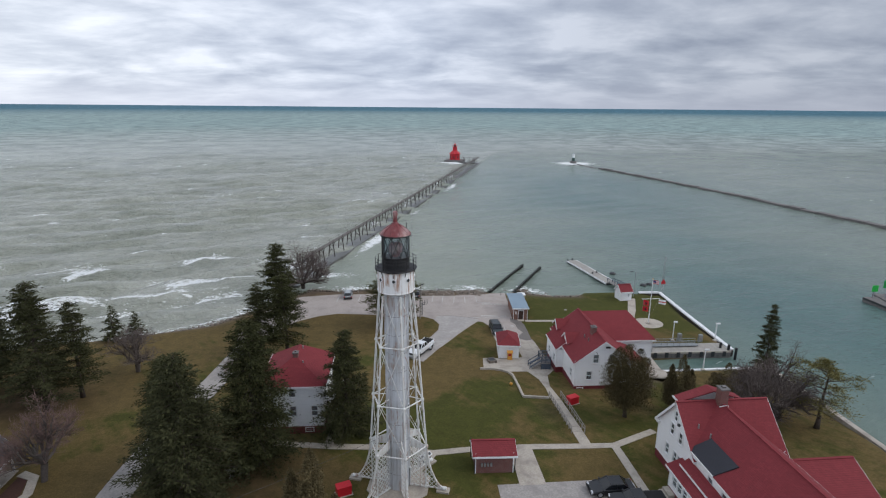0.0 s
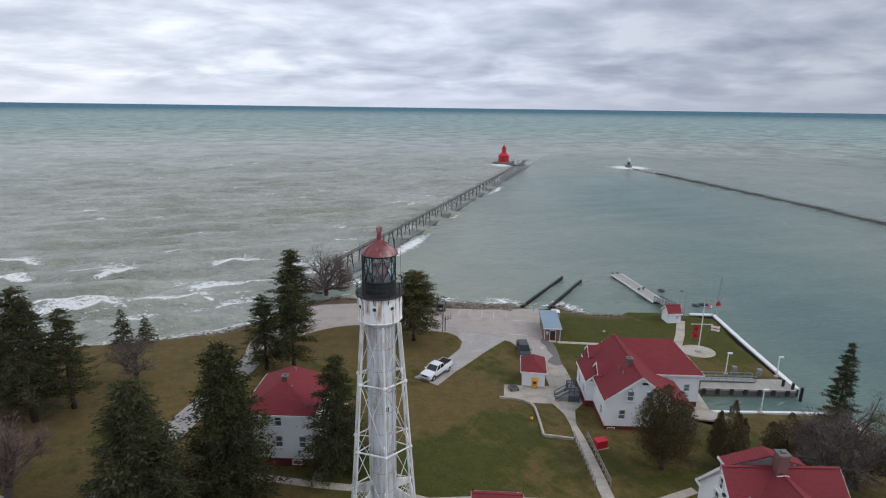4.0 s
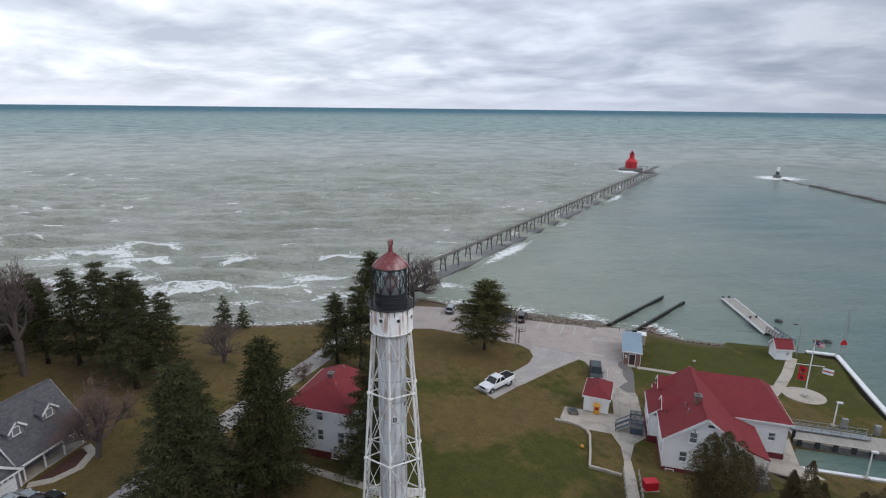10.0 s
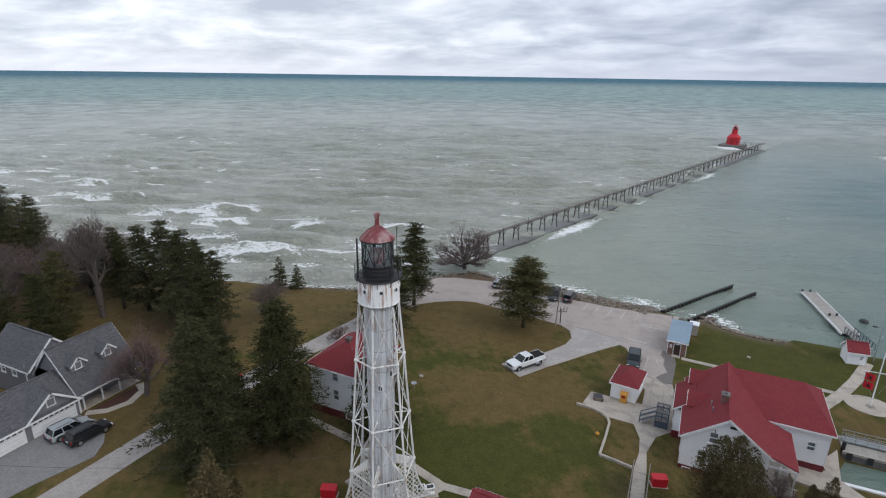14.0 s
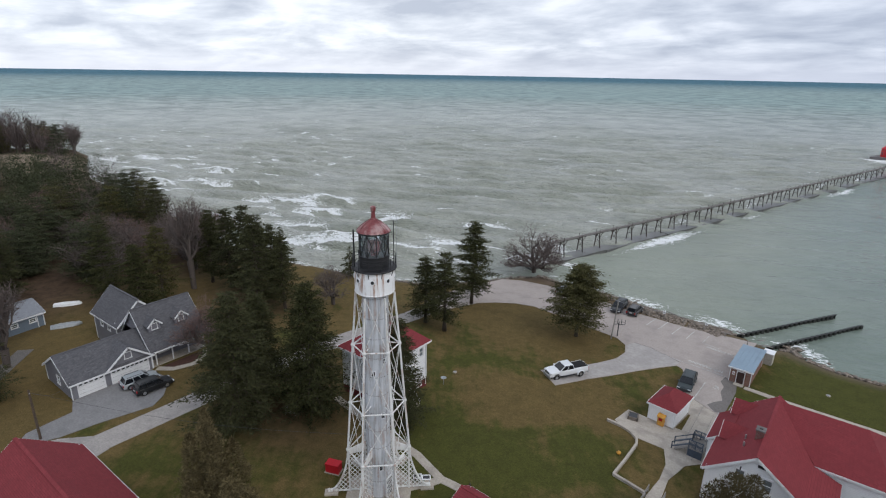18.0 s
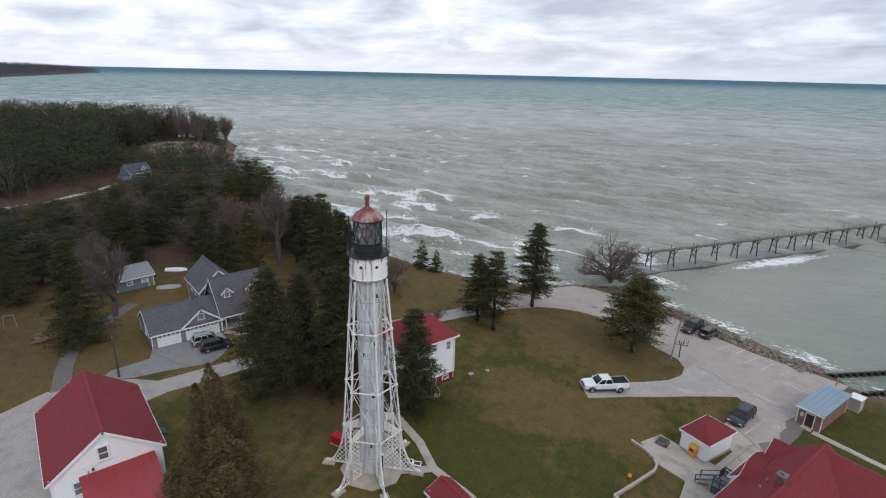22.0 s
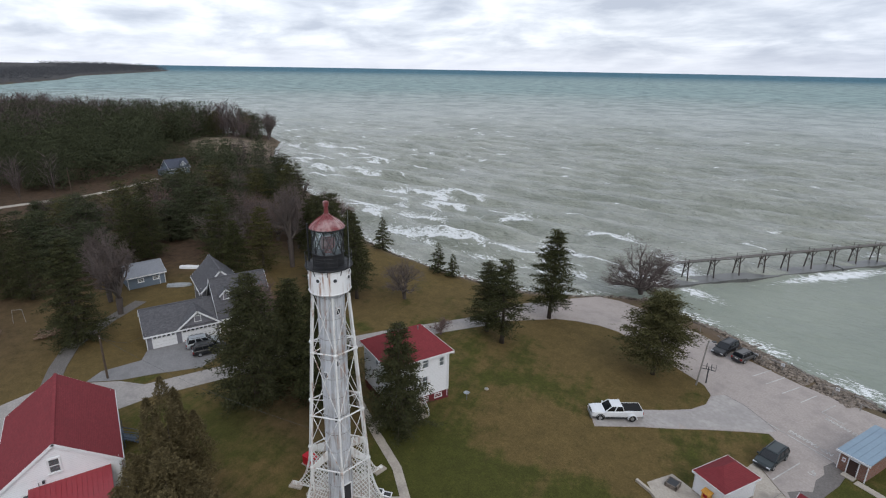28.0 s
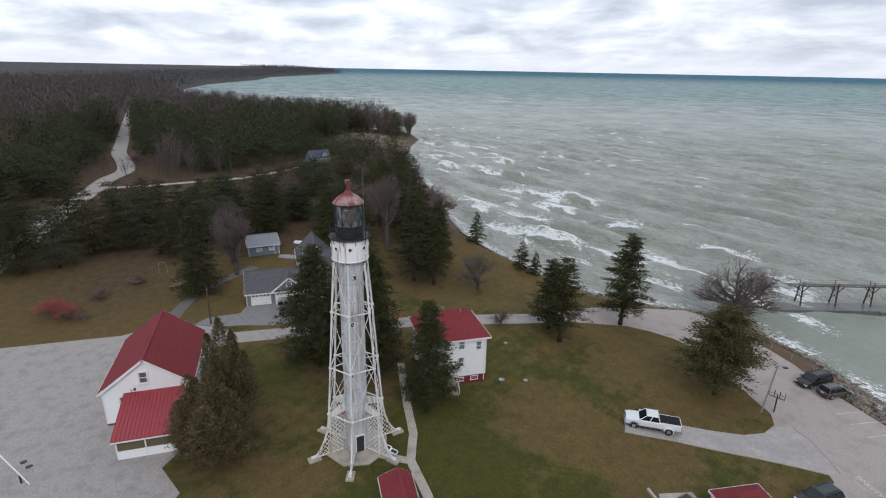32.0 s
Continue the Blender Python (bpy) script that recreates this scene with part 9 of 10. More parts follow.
mid_e = scatter(3600, -360, -132, -110, 90, 5, lambda x, y: wooded(x, y) & (clump(x, y) > -1.3) & (x < -141 + 8 * np.sin(y / 11) + 5 * np.sin(y / 4.3)) & (~((y > 52) & (x < -225)) | (np.sin(x * 1.7 + y) > 0.3)), (9, 17), (0.27, 0.40))
woods("evergreen_woods", mid_e, True, M_WOODLAND, 1, 250, "dense dark evergreen woods beyond the houses")
mid_s = scatter(1100, -150, -62, -140, -66, 6, lambda x, y: (x + y < -118) & wooded(x, y), (10, 17), (0.27, 0.40))
woods("evergreen_woods", mid_s, True, M_WOODLAND, 2, 170, "dark evergreen woods beside the field")
mid_b = scatter(1900, -430, -105, -110, 95, 7, lambda x, y: wooded(x, y) & ((clump(x, y) < -1.15) | (x < -310) | ((y > 45) & (x < -215))), (8, 18))
woods("leafless_woods", mid_b, False, M_BAREWOOD, 3, 110, "grey leafless woods with pale stems")
far_b = scatter(7000, -950, -285, -460, 80, 8, lambda x, y: wooded(x, y) & (y < 60), (12, 18))
woods("leafless_woods", far_b, False, M_BAREWOOD, 4, 30, "distant grey leafless woods")
far_e = scatter(3000, -1300, -290, -600, 80, 9, lambda x, y: wooded(x, y) & (np.sin(x / 61) + np.sin(y / 47) > 0.2), (9, 15), (0.26, 0.38))
woods("evergreen_woods", far_e, True, M_WOODLAND, 5, 60, "distant dark evergreen woods")
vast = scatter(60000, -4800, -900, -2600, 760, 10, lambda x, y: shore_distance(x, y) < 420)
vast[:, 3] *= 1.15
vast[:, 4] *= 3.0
# haze of the distance is put into this bluish grey colour
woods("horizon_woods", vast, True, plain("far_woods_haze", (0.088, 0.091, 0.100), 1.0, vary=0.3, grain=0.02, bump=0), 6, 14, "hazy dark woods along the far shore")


# ---- shore rocks ----
def rock_mesh(seed):
    rs_ = random.Random(seed)
    b = bmesh.new()
    bmesh.ops.create_icosphere(b, subdivisions=1, radius=1)
    for v in b.verts:
        v.co *= rs_.uniform(0.7, 1.15)
        v.co.z *= 0.7
        v.co.x *= 1.25
    me = bpy.data.meshes.new("rock")
    b.to_mesh(me)
    b.free()
    me.materials.append(M_ROCK)
    return me


ROCKS = [rock_mesh(k) for k in range(7)]


def riprap(line, count, depth, seed, label, lo=0.14, hi=0.44, parts=150):
    r = thing("riprap", pose(0, 0, 0), label, "rocks")
    rs_ = random.Random(seed)
    lens = [math.hypot(b[0] - a[0], b[1] - a[1]) for a, b in zip(line, line[1:])]
    rest_v, rest_f = [], []
    for k in range(count):
        s = rs_.uniform(0, sum(lens))
        i = 0
        while s > lens[i] and i < len(lens) - 1:
            s -= lens[i]
            i += 1
        a, b = line[i], line[i + 1]
        f = s / lens[i]
        nx_, ny_ = (b[1] - a[1]) / lens[i], -(b[0] - a[0]) / lens[i]
        off = rs_.uniform(-0.6, depth)
        x, y = a[0] + (b[0] - a[0]) * f + nx_ * off, a[1] + (b[1] - a[1]) * f + ny_ * off
        ground_z = LAKE - 0.25 + (height(x, y) - LAKE + 0.25) * float(smooth_step(0, 1, np.array(max(0, off) / 5.5)))
        size = rs_.uniform(lo, hi) * (1.15 if k < parts else 0.75)
        m = Matrix.Translation((x, y, ground_z + size * 0.15)) @ Euler((rs_.uniform(-0.4, 0.4), rs_.uniform(-0.4, 0.4), rs_.uniform(0, 6.3))).to_matrix().to_4x4() @ Matrix.Diagonal((size, size, size, 1))
        me = ROCKS[k % 7]
        if k < parts:
            part("rock", me, None, r, at=m)
        else:
            n = len(rest_v)
            rest_v += [tuple(m @ v.co) for v in me.vertices]
            rest_f += [tuple(q + n for q in p.vertices) for p in me.polygons]
    if rest_v:
        s = Solid()
        s.v, s.f = rest_v, rest_f
        tagged(part("rubble", s, M_RUBBLE, r), kind="stuff")


riprap([(3, 74.3), (8.4, 73.6), (14, 73.1), (19.3, 73.1), (22.4, 71.6)], 5000, 7.4, 21, "tan and grey boulders piled between lot and lake", 0.12, 0.32, 240)
riprap([(-20, 76.2), (-13, 74.5), (-5, 75.3), (3, 74.4)], 1500, 2.4, 23, "dark wet boulders edging a brown earth bank", parts=70)
riprap([(27.6, 69.8), (30.2, 72.4), (33.4, 69.0), (37, 67.8), (42, 67.6), (51, 67.7), (57, 64.7)], 2300, 2.6, 24, "grey boulders below the station lawn", parts=90)
riprap([(-86, 42.5), (-67, 45), (-53, 48.5), (-38, 55), (-30, 64), (-26, 70), (-20, 76.2)], 2200, 2.6, 22, "dark boulders along the lawn's shore", parts=160)


# driftwood thrown up on the rocks
rs_d = random.Random(31)
for k in range(16):
    x = rs_d.uniform(-2, 27)
    y = 71.6 - 0.10 * x + rs_d.uniform(-1.6, 0.8) - 0.9
    r = thing("driftwood", pose(x, y, LAKE + 0.95 + rs_d.uniform(0, 0.25), rs_d.uniform(-6, 6), rs_d.uniform(-6, 6), rs_d.uniform(-40, 30)), "grey-brown driftwood log among the shore rocks", "driftwood", "shore driftwood")
    L = rs_d.uniform(1.2, 3.6)
    part("log", Solid().rod((-L / 2, 0, 0), (0, 0.06, 0.03), 0.09, 0.11, 7).rod((0, 0.06, 0.03), (L / 2, -0.04, 0.0), 0.11, 0.06, 7), M_WOOD, r)
    part("stub", Solid().rod((L * 0.2, 0, 0), (L * 0.28, 0.2, 0.28), 0.05, 0.02, 5), M_WOOD, r)

# ---- vehicles ----
def loft(sections, wrap=True):
    """Skin over cross sections of equal length (lists of points)."""
    s = Solid()
    n = len(sections[0])
    pts = [p for sec in sections for p in sec]
    fs = []
    for i in range(len(sections) - 1):
        for k in range(n - 1):
            fs.append((i * n + k, i * n + k + 1, (i + 1) * n + k + 1, (i + 1) * n + k))
        fs.append((i * n + n - 1, i * n, (i + 1) * n, (i + 1) * n + n - 1))
    fs.append(tuple(range(n - 1, -1, -1)))
    fs.append(tuple(range((len(sections) - 1) * n, len(sections) * n)))
    return s.add(pts, fs)


def rounded(ob, width):
    """Softens the edges of a part."""
    b = ob.modifiers.new("rounding", "BEVEL")
    b.width, b.segments, b.limit_method, b.angle_limit = width, 2, "ANGLE", radians(14)
    ob.data.polygons.foreach_set("use_smooth", [True] * len(ob.data.polygons))
    n = ob.modifiers.new("shading", "WEIGHTED_NORMAL")
    n.keep_sharp = True
    return ob


def vehicle(name, x, y, heading, paint, label, category, L=4.7, W=1.85, H=1.7, kind="suv"):
    r = thing(name, pose(x, y, height(x, y) + 0.06, 0, 0, heading), label, category)
    hw = W / 2
    belt = H * (0.56 if kind != "truck" else 0.61)
    wr = 0.36 if kind != "truck" else 0.47
    # lower body: front at +x
    prof = {"suv": [(-0.5, 0.42, belt), (-0.485, 0.3, belt + 0.06), (-0.3, 0.28, belt + 0.05), (0.18, 0.28, belt + 0.02), (0.24, 0.28, belt - 0.02), (0.44, 0.3, belt - 0.14), (0.49, 0.34, belt - 0.3), (0.5, 0.4, belt - 0.42)],
            "sedan": [(-0.5, 0.4, belt - 0.04), (-0.48, 0.28, belt + 0.08), (-0.32, 0.26, belt + 0.08), (0.2, 0.26, belt), (0.28, 0.26, belt - 0.04), (0.44, 0.28, belt - 0.16), (0.49, 0.32, belt - 0.28), (0.5, 0.4, belt - 0.36)],
            "truck": [(-0.5, 0.66, belt + 0.05), (-0.49, 0.6, belt + 0.14), (-0.2, 0.56, belt + 0.14), (0.15, 0.56, belt + 0.12), (0.27, 0.56, belt + 0.10), (0.42, 0.58, belt + 0.07), (0.485, 0.6, belt - 0.02), (0.5, 0.64, belt - 0.2)]}[kind]
    secs = []
    for fx, zl, zt in prof:
        w = hw * (1.0 if abs(fx) < 0.46 else 0.93)
        secs.append([(fx * L, -w * 0.94, zl), (fx * L, w * 0.94, zl), (fx * L, w, zl + 0.18), (fx * L, w, zt - 0.12), (fx * L, w * 0.93, zt), (fx * L, -w * 0.93, zt), (fx * L, -w, zt - 0.12), (fx * L, -w, zl + 0.18)])
    body = rounded(part("body", loft(secs), paint, r), 0.07)
    # cabin: glass band with roof above
    span = {"suv": (-0.47, -0.40, 0.10, 0.27), "sedan": (-0.40, -0.22, 0.06, 0.25), "truck": (-0.12, -0.085, 0.125, 0.255)}[kind]
    zb, zt = prof[3][2] - 0.04, H
    b0, t0, t1, b1 = (f * L for f in span)
    ins = 0.13
    cab = loft([[(b0, -hw * 0.93, zb), (b0, hw * 0.93, zb), (t0, hw * 0.93 - ins, zt - 0.06), (t0, -hw * 0.93 + ins, zt - 0.06)],
                [(b1, -hw * 0.93, zb), (b1, hw * 0.93, zb), (t1, hw * 0.93 - ins, zt - 0.06), (t1, -hw * 0.93 + ins, zt - 0.06)]])
    rounded(part("glasshouse", cab, M_CARGLASS, r, "dark tinted windows"), 0.09)
    roof = loft([[(t0 - 0.04, -hw * 0.93 + ins - 0.02, zt - 0.07), (t0 - 0.04, hw * 0.93 - ins + 0.02, zt - 0.07), (t0 + 0.05, hw * 0.8 - ins, zt), (t0 + 0.05, -hw * 0.8 + ins, zt)],
                 [(t1 + 0.04, -hw * 0.93 + ins - 0.02, zt - 0.07), (t1 + 0.04, hw * 0.93 - ins + 0.02, zt - 0.07), (t1 - 0.12, hw * 0.8 - ins, zt), (t1 - 0.12, -hw * 0.8 + ins, zt)]])
    rounded(part("roof", roof, paint, r), 0.04)
    for sg in (-1, 1):
        e = hw * 0.93
        posts = [(b0, t0), (b1, t1)]
        mids = {"suv": (0.36, 0.68), "sedan": (0.52,), "truck": (0.5,)}[kind]
        posts += [(b0 + (b1 - b0) * f, t0 + (t1 - t0) * f) for f in mids]
        for pb, pt in posts:
            part("pillar", Solid().bar((pb, sg * (e + 0.005), zb), (pt, sg * (e - ins + 0.012), zt - 0.05), 0.09, 0.05), paint, r)
        part("mirror", Solid().box(b1 - 0.25, b1 - 0.1, sg * hw - 0.02 + (0.0 if sg > 0 else -0.16), sg * hw + 0.18 + (0 if sg > 0 else -0.16), zb + 0.05, zb + 0.22), paint, r)
        part("headlamp", Solid().box(L * 0.455, L * 0.503, sg * hw * 0.74 - 0.2, sg * hw * 0.74 + 0.2, prof[-1][2] - 0.02, prof[-1][2] + 0.16), M_LAMPCLEAR, r)
        part("tail_lamp", Solid().box(-L * 0.505, -L * 0.487, sg * hw * 0.82 - 0.11, sg * hw * 0.82 + 0.11, belt - 0.28, belt + 0.02), M_LAMPRED, r)
        for fx in ((0.30, -0.31) if kind != "truck" else (0.335, -0.285)):
            dual = kind == "truck" and fx < 0
            oy = sg * (hw - 0.01 + (0.1 if dual else 0))
            wh = part("wheel", Solid().rod((fx * L, oy - sg * 0.22, wr), (fx * L, oy + sg * 0.03, wr), wr, n=18), M_TYRE, r)
            part("rim", Solid().rod((fx * L, oy + sg * 0.02, wr), (fx * L, oy + sg * 0.045, wr), wr * (0.62 if kind != "truck" else 0.5), n=12), M_RIM, wh)
            arch, ay = Solid(), sg * (hw + (0.14 if dual else 0.0))
            wd = 0.06 + (0.22 if dual else 0)
            strip = []
            for k in range(10):
                a0 = math.pi * k / 9
                for rr, yy in ((1.12, -wd / 2), (1.12, wd / 2), (1.3, wd / 2), (1.3, -wd / 2)):
                    strip.append((fx * L + math.cos(a0) * wr * rr, ay + yy, wr + math.sin(a0) * wr * rr))
            arch.add(strip, [(4 * k + q, 4 * k + (q + 1) % 4, 4 * k + 4 + (q + 1) % 4, 4 * k + 4 + q) for k in range(9) for q in range(4)] + [(3, 2, 1, 0), (36, 37, 38, 39)])
            part("wheel_arch", arch, paint if dual else M_DARK, r)
    part("front_bumper", Solid().box(L * 0.485, L * 0.512, -hw * 0.9, hw * 0.9, 0.32, 0.6), M_DARK if kind != "truck" else M_RIM, r)
    part("rear_bumper", Solid().box(-L * 0.515, -L * 0.49, -hw * 0.9, hw * 0.9, 0.36, 0.62), M_DARK if kind != "truck" else M_RIM, r)
    part("grille", Solid().box(L * 0.49, L * 0.506, -hw * 0.5, hw * 0.5, prof[-1][2] - 0.12, prof[-1][2] + 0.14), M_DARK, r)
    part("number_plate", Solid().box(-L * 0.508, -L * 0.503, -0.22, 0.22, 0.72, 0.86), M_WHITE, r)
    if kind == "truck":
        part("bed", Solid().box(-L * 0.485, -L * 0.125, -hw * 0.84, hw * 0.84, belt + 0.15, belt + 0.2), M_MATTEBLACK, r, "black pickup bed cover")
        for sg in (-1, 1):
            part("bed_rail", Solid().box(-L * 0.49, -L * 0.12, sg * hw * 0.9 - 0.05, sg * hw * 0.9 + 0.05, belt + 0.1, belt + 0.19), paint, r)
        part("tailgate", Solid().box(-L * 0.497, -L * 0.485, -hw * 0.82, hw * 0.82, belt - 0.4, belt + 0.19), paint, r)
        for sg in (-1, 1):
            part("running_board", Solid().box(-L * 0.14, L * 0.22, sg * hw * 0.97 - 0.1, sg * hw * 0.97 + 0.1, 0.42, 0.56), M_DARK, r, "black running board")
    if kind == "suv":
        for sg in (-1, 1):
            part("roof_rail", Solid().bar((t0 + 0.2, sg * (hw * 0.62), H + 0.05), (t1 - 0.3, sg * (hw * 0.62), H + 0.05), 0.05), M_DARK, r)
    return r


def car_paint(name, base, rough=0.34):
    return plain(name, base, rough, vary=0.04, grain=2, bump=0, coat=0.22)


P_WHITE, P_BLACK, P_SILVER = car_paint("white_car_paint", (0.72, 0.74, 0.76)), car_paint("black_car_paint", (0.010, 0.011, 0.013)), car_paint("silver_car_paint", (0.33, 0.36, 0.38))
P_GREY, P_GREEN, P_RED = car_paint("grey_car_paint", (0.075, 0.072, 0.070)), car_paint("dark_green_car_paint", (0.018, 0.028, 0.030)), car_paint("dull_red_car_paint", (0.16, 0.05, 0.06))
vehicle("pickup_truck", 4.15, 35.85, 237, P_WHITE, "white crew cab pickup with black bed", "truck", 6.5, 2.05, 2.08, "truck")
vehicle("minivan", 19.15, 45.1, -88, P_GREEN, "dark grey-green minivan parked behind the shed", "car", 4.9, 1.95, 1.64)
vehicle("suv", 1.55, 65.5, -88, P_BLACK, "black truck-like car in the lot", "car", 5.3, 1.95, 1.72)
vehicle("suv", 4.55, 65.7, 88, P_GREY, "grey off-road car with roof rails", "car", 4.5, 1.85, 1.64)
vehicle("car", -10.6, 66.3, 92, P_SILVER, "silver hatchback parked towards the lake", "car", 4.3, 1.8, 1.55)
vehicle("car", 22.4, -3.0, 178, P_BLACK, "black sedan on the asphalt drive", "car", 4.8, 1.85, 1.48, "sedan")
vehicle("pickup_truck", 24.2, -5.6, 178, P_BLACK, "black pickup parked beside a sedan", "truck", 5.6, 1.95, 1.85, "truck")
vehicle("suv", -39.2, -5.7, 84, P_SILVER, "silver estate car in the driveway", "car", 4.6, 1.85, 1.65)
vehicle("suv", -36.5, -5.2, 86, P_BLACK, "black estate car in the driveway", "car", 4.7, 1.85, 1.68)
vehicle("minivan", -20.7, 5.9, 10, P_RED, "dull red minivan under the spruces", "car", 4.7, 1.85, 1.7)

# ---- markings ----
for x, y0_, y1_, lean in ((8.0, 61.8, 66.0, 0.6), (10.2, 61.5, 65.6, 0.6), (12.7, 60.9, 65.1, 0.6), (15.2, 60.8, 64.5, 0.4), (17.8, 60.8, 64.2, 0.3), (-8.2, 63.2, 67.4, 0.4), (-5.4, 63, 67.2, 0.4), (-12.9, 63.2, 67.4, 0.4)):
    z = height(x, y0_)
    structure("parking_line", Solid().bar((x, y0_, height(x, y0_) + 0.055), (x + lean, y1_, height(x, y1_) + 0.055), 0.12, 0.02), M_LINE, "faded white stall line", "road marking")
structure("parking_line", Solid().bar((15.2, 52.15, height(15.2, 52.15) + 0.062), (23.2, 51.3, height(23.2, 51.3) + 0.062), 0.12, 0.02), M_LINE, "faded white kerb line", "road marking")
structure("parking_line", Solid().bar((20.85, 42.2, height(20.9, 42.2) + 0.056), (21.15, 47.7, height(21.1, 47.7) + 0.056), 0.12, 0.02), M_LINE, "white stall line beside the minivan", "road marking")


def lettering(text, x, y, size, turn_deg):
    cu = bpy.data.curves.new("lettering", "FONT")
    cu.body, cu.size, cu.align_x, cu.align_y, cu.extrude = text, size, "CENTER", "CENTER", 0.008
    cu.offset = 0.018
    cu.materials.append(M_LINE)
    ob = new("lettering", cu)
    ob.matrix_basis = pose(x, y, height(x, y) + 0.075, 0, 0, turn_deg)
    return tagged(ob, "faded white painted words NO PARKING", "road marking", "", "structure")


lettering("NO PARKING", 20.05, 52.65, 0.86, 175)
lettering("NO PARKING", 20.9, 59.5, 0.74, 173)
structure("parking_line", Solid().bar((17.9, 60.75, height(18, 60.7) + 0.056), (20.6, 60.4, height(20.6, 60.4) + 0.056), 0.12, 0.02), M_LINE, "faded white line closing a stall", "road marking")
mark, mz = Solid(), height(22.7, 47.2) + 0.06
for k in range(9):
    a0, a1 = radians(-150 + k * 30), radians(-120 + k * 30)
    mark.bar((22.7 + 0.36 * math.cos(a0), 47.1 + 0.36 * math.sin(a0), mz), (22.7 + 0.36 * math.cos(a1), 47.1 + 0.36 * math.sin(a1), mz), 0.1, 0.02)
mark.bar((22.62, 47.75, mz), (22.62, 47.2, mz), 0.12, 0.02).bar((22.62, 47.25, mz), (22.98, 47.2, mz), 0.12, 0.02).bar((22.98, 47.2, mz), (23.12, 46.8, mz), 0.1, 0.02)
structure("accessible_mark", mark, M_LINE, "worn white wheelchair sign painted on the asphalt", "road marking")
for (ax, ay), (bx, by) in (((8.6, 53.6), (11.4, 53.5)), ((11.4, 53.5), (15.1, 52.2)), ((15.1, 52.2), (16.7, 51.4))):
    structure("crack", Solid().bar((ax, ay, height(ax, ay) + 0.058), (bx, by, height(bx, by) + 0.058), 0.08, 0.012), M_DRIVE, "dark open seam between two asphalt layers", "pavement joint")

# ---- small things on the lawn ----
# joints in the concrete
for k in range(9):
    y = 7 + k * 1.25
    structure("joint", Solid().bar((21.85, y, height(22.5, y) + 0.062), (23.4, y, height(22.5, y) + 0.062), 0.03, 0.008), M_DRIVE, "dark joint across the path", "pavement joint")
for x, y0_, y1_ in ((24.0, 27, 39.8), (22.4, 28, 41.2)):
    structure("joint", Solid().bar((x, y0_, height(x, y0_) + 0.06), (x, y1_, height(x, y1_) + 0.06), 0.04, 0.008), M_DRIVE, "dark joint in the apron", "pavement joint")
for y in (29.5, 33, 36.5):
    structure("joint", Solid().bar((21.6, y, height(22, y) + 0.06), (25.4, y, height(25, y) + 0.06), 0.04, 0.008), M_DRIVE, "dark joint in the apron", "pavement joint")

r = thing("retaining_kerb", pose(0, 0, 0), "low concrete kerb wall round the grass island", "kerb")
line = [(13.4, 28.3), (15.3, 28.2), (16.7, 27.7), (17.7, 26.8), (18.1, 25.6), (18.1, 21.5), (18.0, 18.0), (19.8, 17.7), (21.6, 17.35)]
for (ax, ay), (bx, by) in zip(line, line[1:]):
    part("kerb_block", Solid().bar((ax, ay, height(ax, ay) + 0.08), (bx, by, height(bx, by) + 0.08), 0.28, 0.5), M_CONC, r)

for sx, name in ((21.75, "path_rail"), (23.45, "path_rail")):
    r = thing(name, pose(0, 0, 0), "weathered wooden handrail beside the path", "railing", "path handrails")
    for k in range(11):
        y = 8.0 + k * 1.0
        part("post", Solid().bar((sx, y, height(sx, y) - 0.1), (sx, y, height(sx, y) + 0.95), 0.1), M_WOOD, r)
        if k < 10:
            part("rail", Solid().bar((sx, y, height(sx, y) + 0.92), (sx, y + 1, height(sx, y + 1) + 0.92), 0.07).bar((sx, y, height(sx, y) + 0.5), (sx, y + 1, height(sx, y + 1) + 0.5), 0.07), M_WOOD, r)

for x, y, w in ((24.5, 15.9, 0.75), (-5.8, -1.0, 0.75)):
    r = thing("utility_box", pose(x, y, height(x, y), 0, 0, 20), "bright red metal box on a concrete pad", "box", "red boxes")
    part("pad", Solid().box(-w - 0.12, w + 0.12, -w * 0.75, w * 0.75, -0.1, 0.08), M_CONC, r)
    part("body", Solid().box(-w, w, -w * 0.62, w * 0.62, 0.08, 1.05), M_BRIGHTRED, r)
    part("lid", Solid().box(-w - 0.04, w + 0.04, -w * 0.66, w * 0.66, 1.05, 1.12), M_BRIGHTRED, r)
r = thing("float_ball", pose(17.1, 22.2, height(17.1, 22.2)), "yellow ball lying on the grass", "ball")
part("shell", Solid().lathe([(0.0, 0.0), (0.18, 0.06), (0.26, 0.24), (0.18, 0.42), (0.0, 0.5)], 12, closed=False), M_YELLOW, r, smooth=True)
r = thing("float_ball", pose(-29.5, 11.5, height(-29, 11) + 0.6), "small red ball in bare twigs", "ball")
part("shell", Solid().lathe([(0.0, 0.0), (0.2, 0.06), (0.28, 0.26), (0.2, 0.46), (0.0, 0.55)], 12, closed=False), M_BRIGHTRED, r, smooth=True)
r = thing("fire_pit", pose(15.8, 31.3, height(15.8, 31.3) + 0.05, 0, 0, 12), "square grey stone grill on the patio", "grill")
for k in range(4):
    m = Matrix.Rotation(k * math.pi / 2, 4, "Z")
    part("side", Solid().box(-0.65, 0.65, 0.5, 0.65, 0, 0.5, m), M_ROCK, r)
part("grate", Solid().box(-0.52, 0.52, -0.52, 0.52, 0.44, 0.5), M_DARK, r)


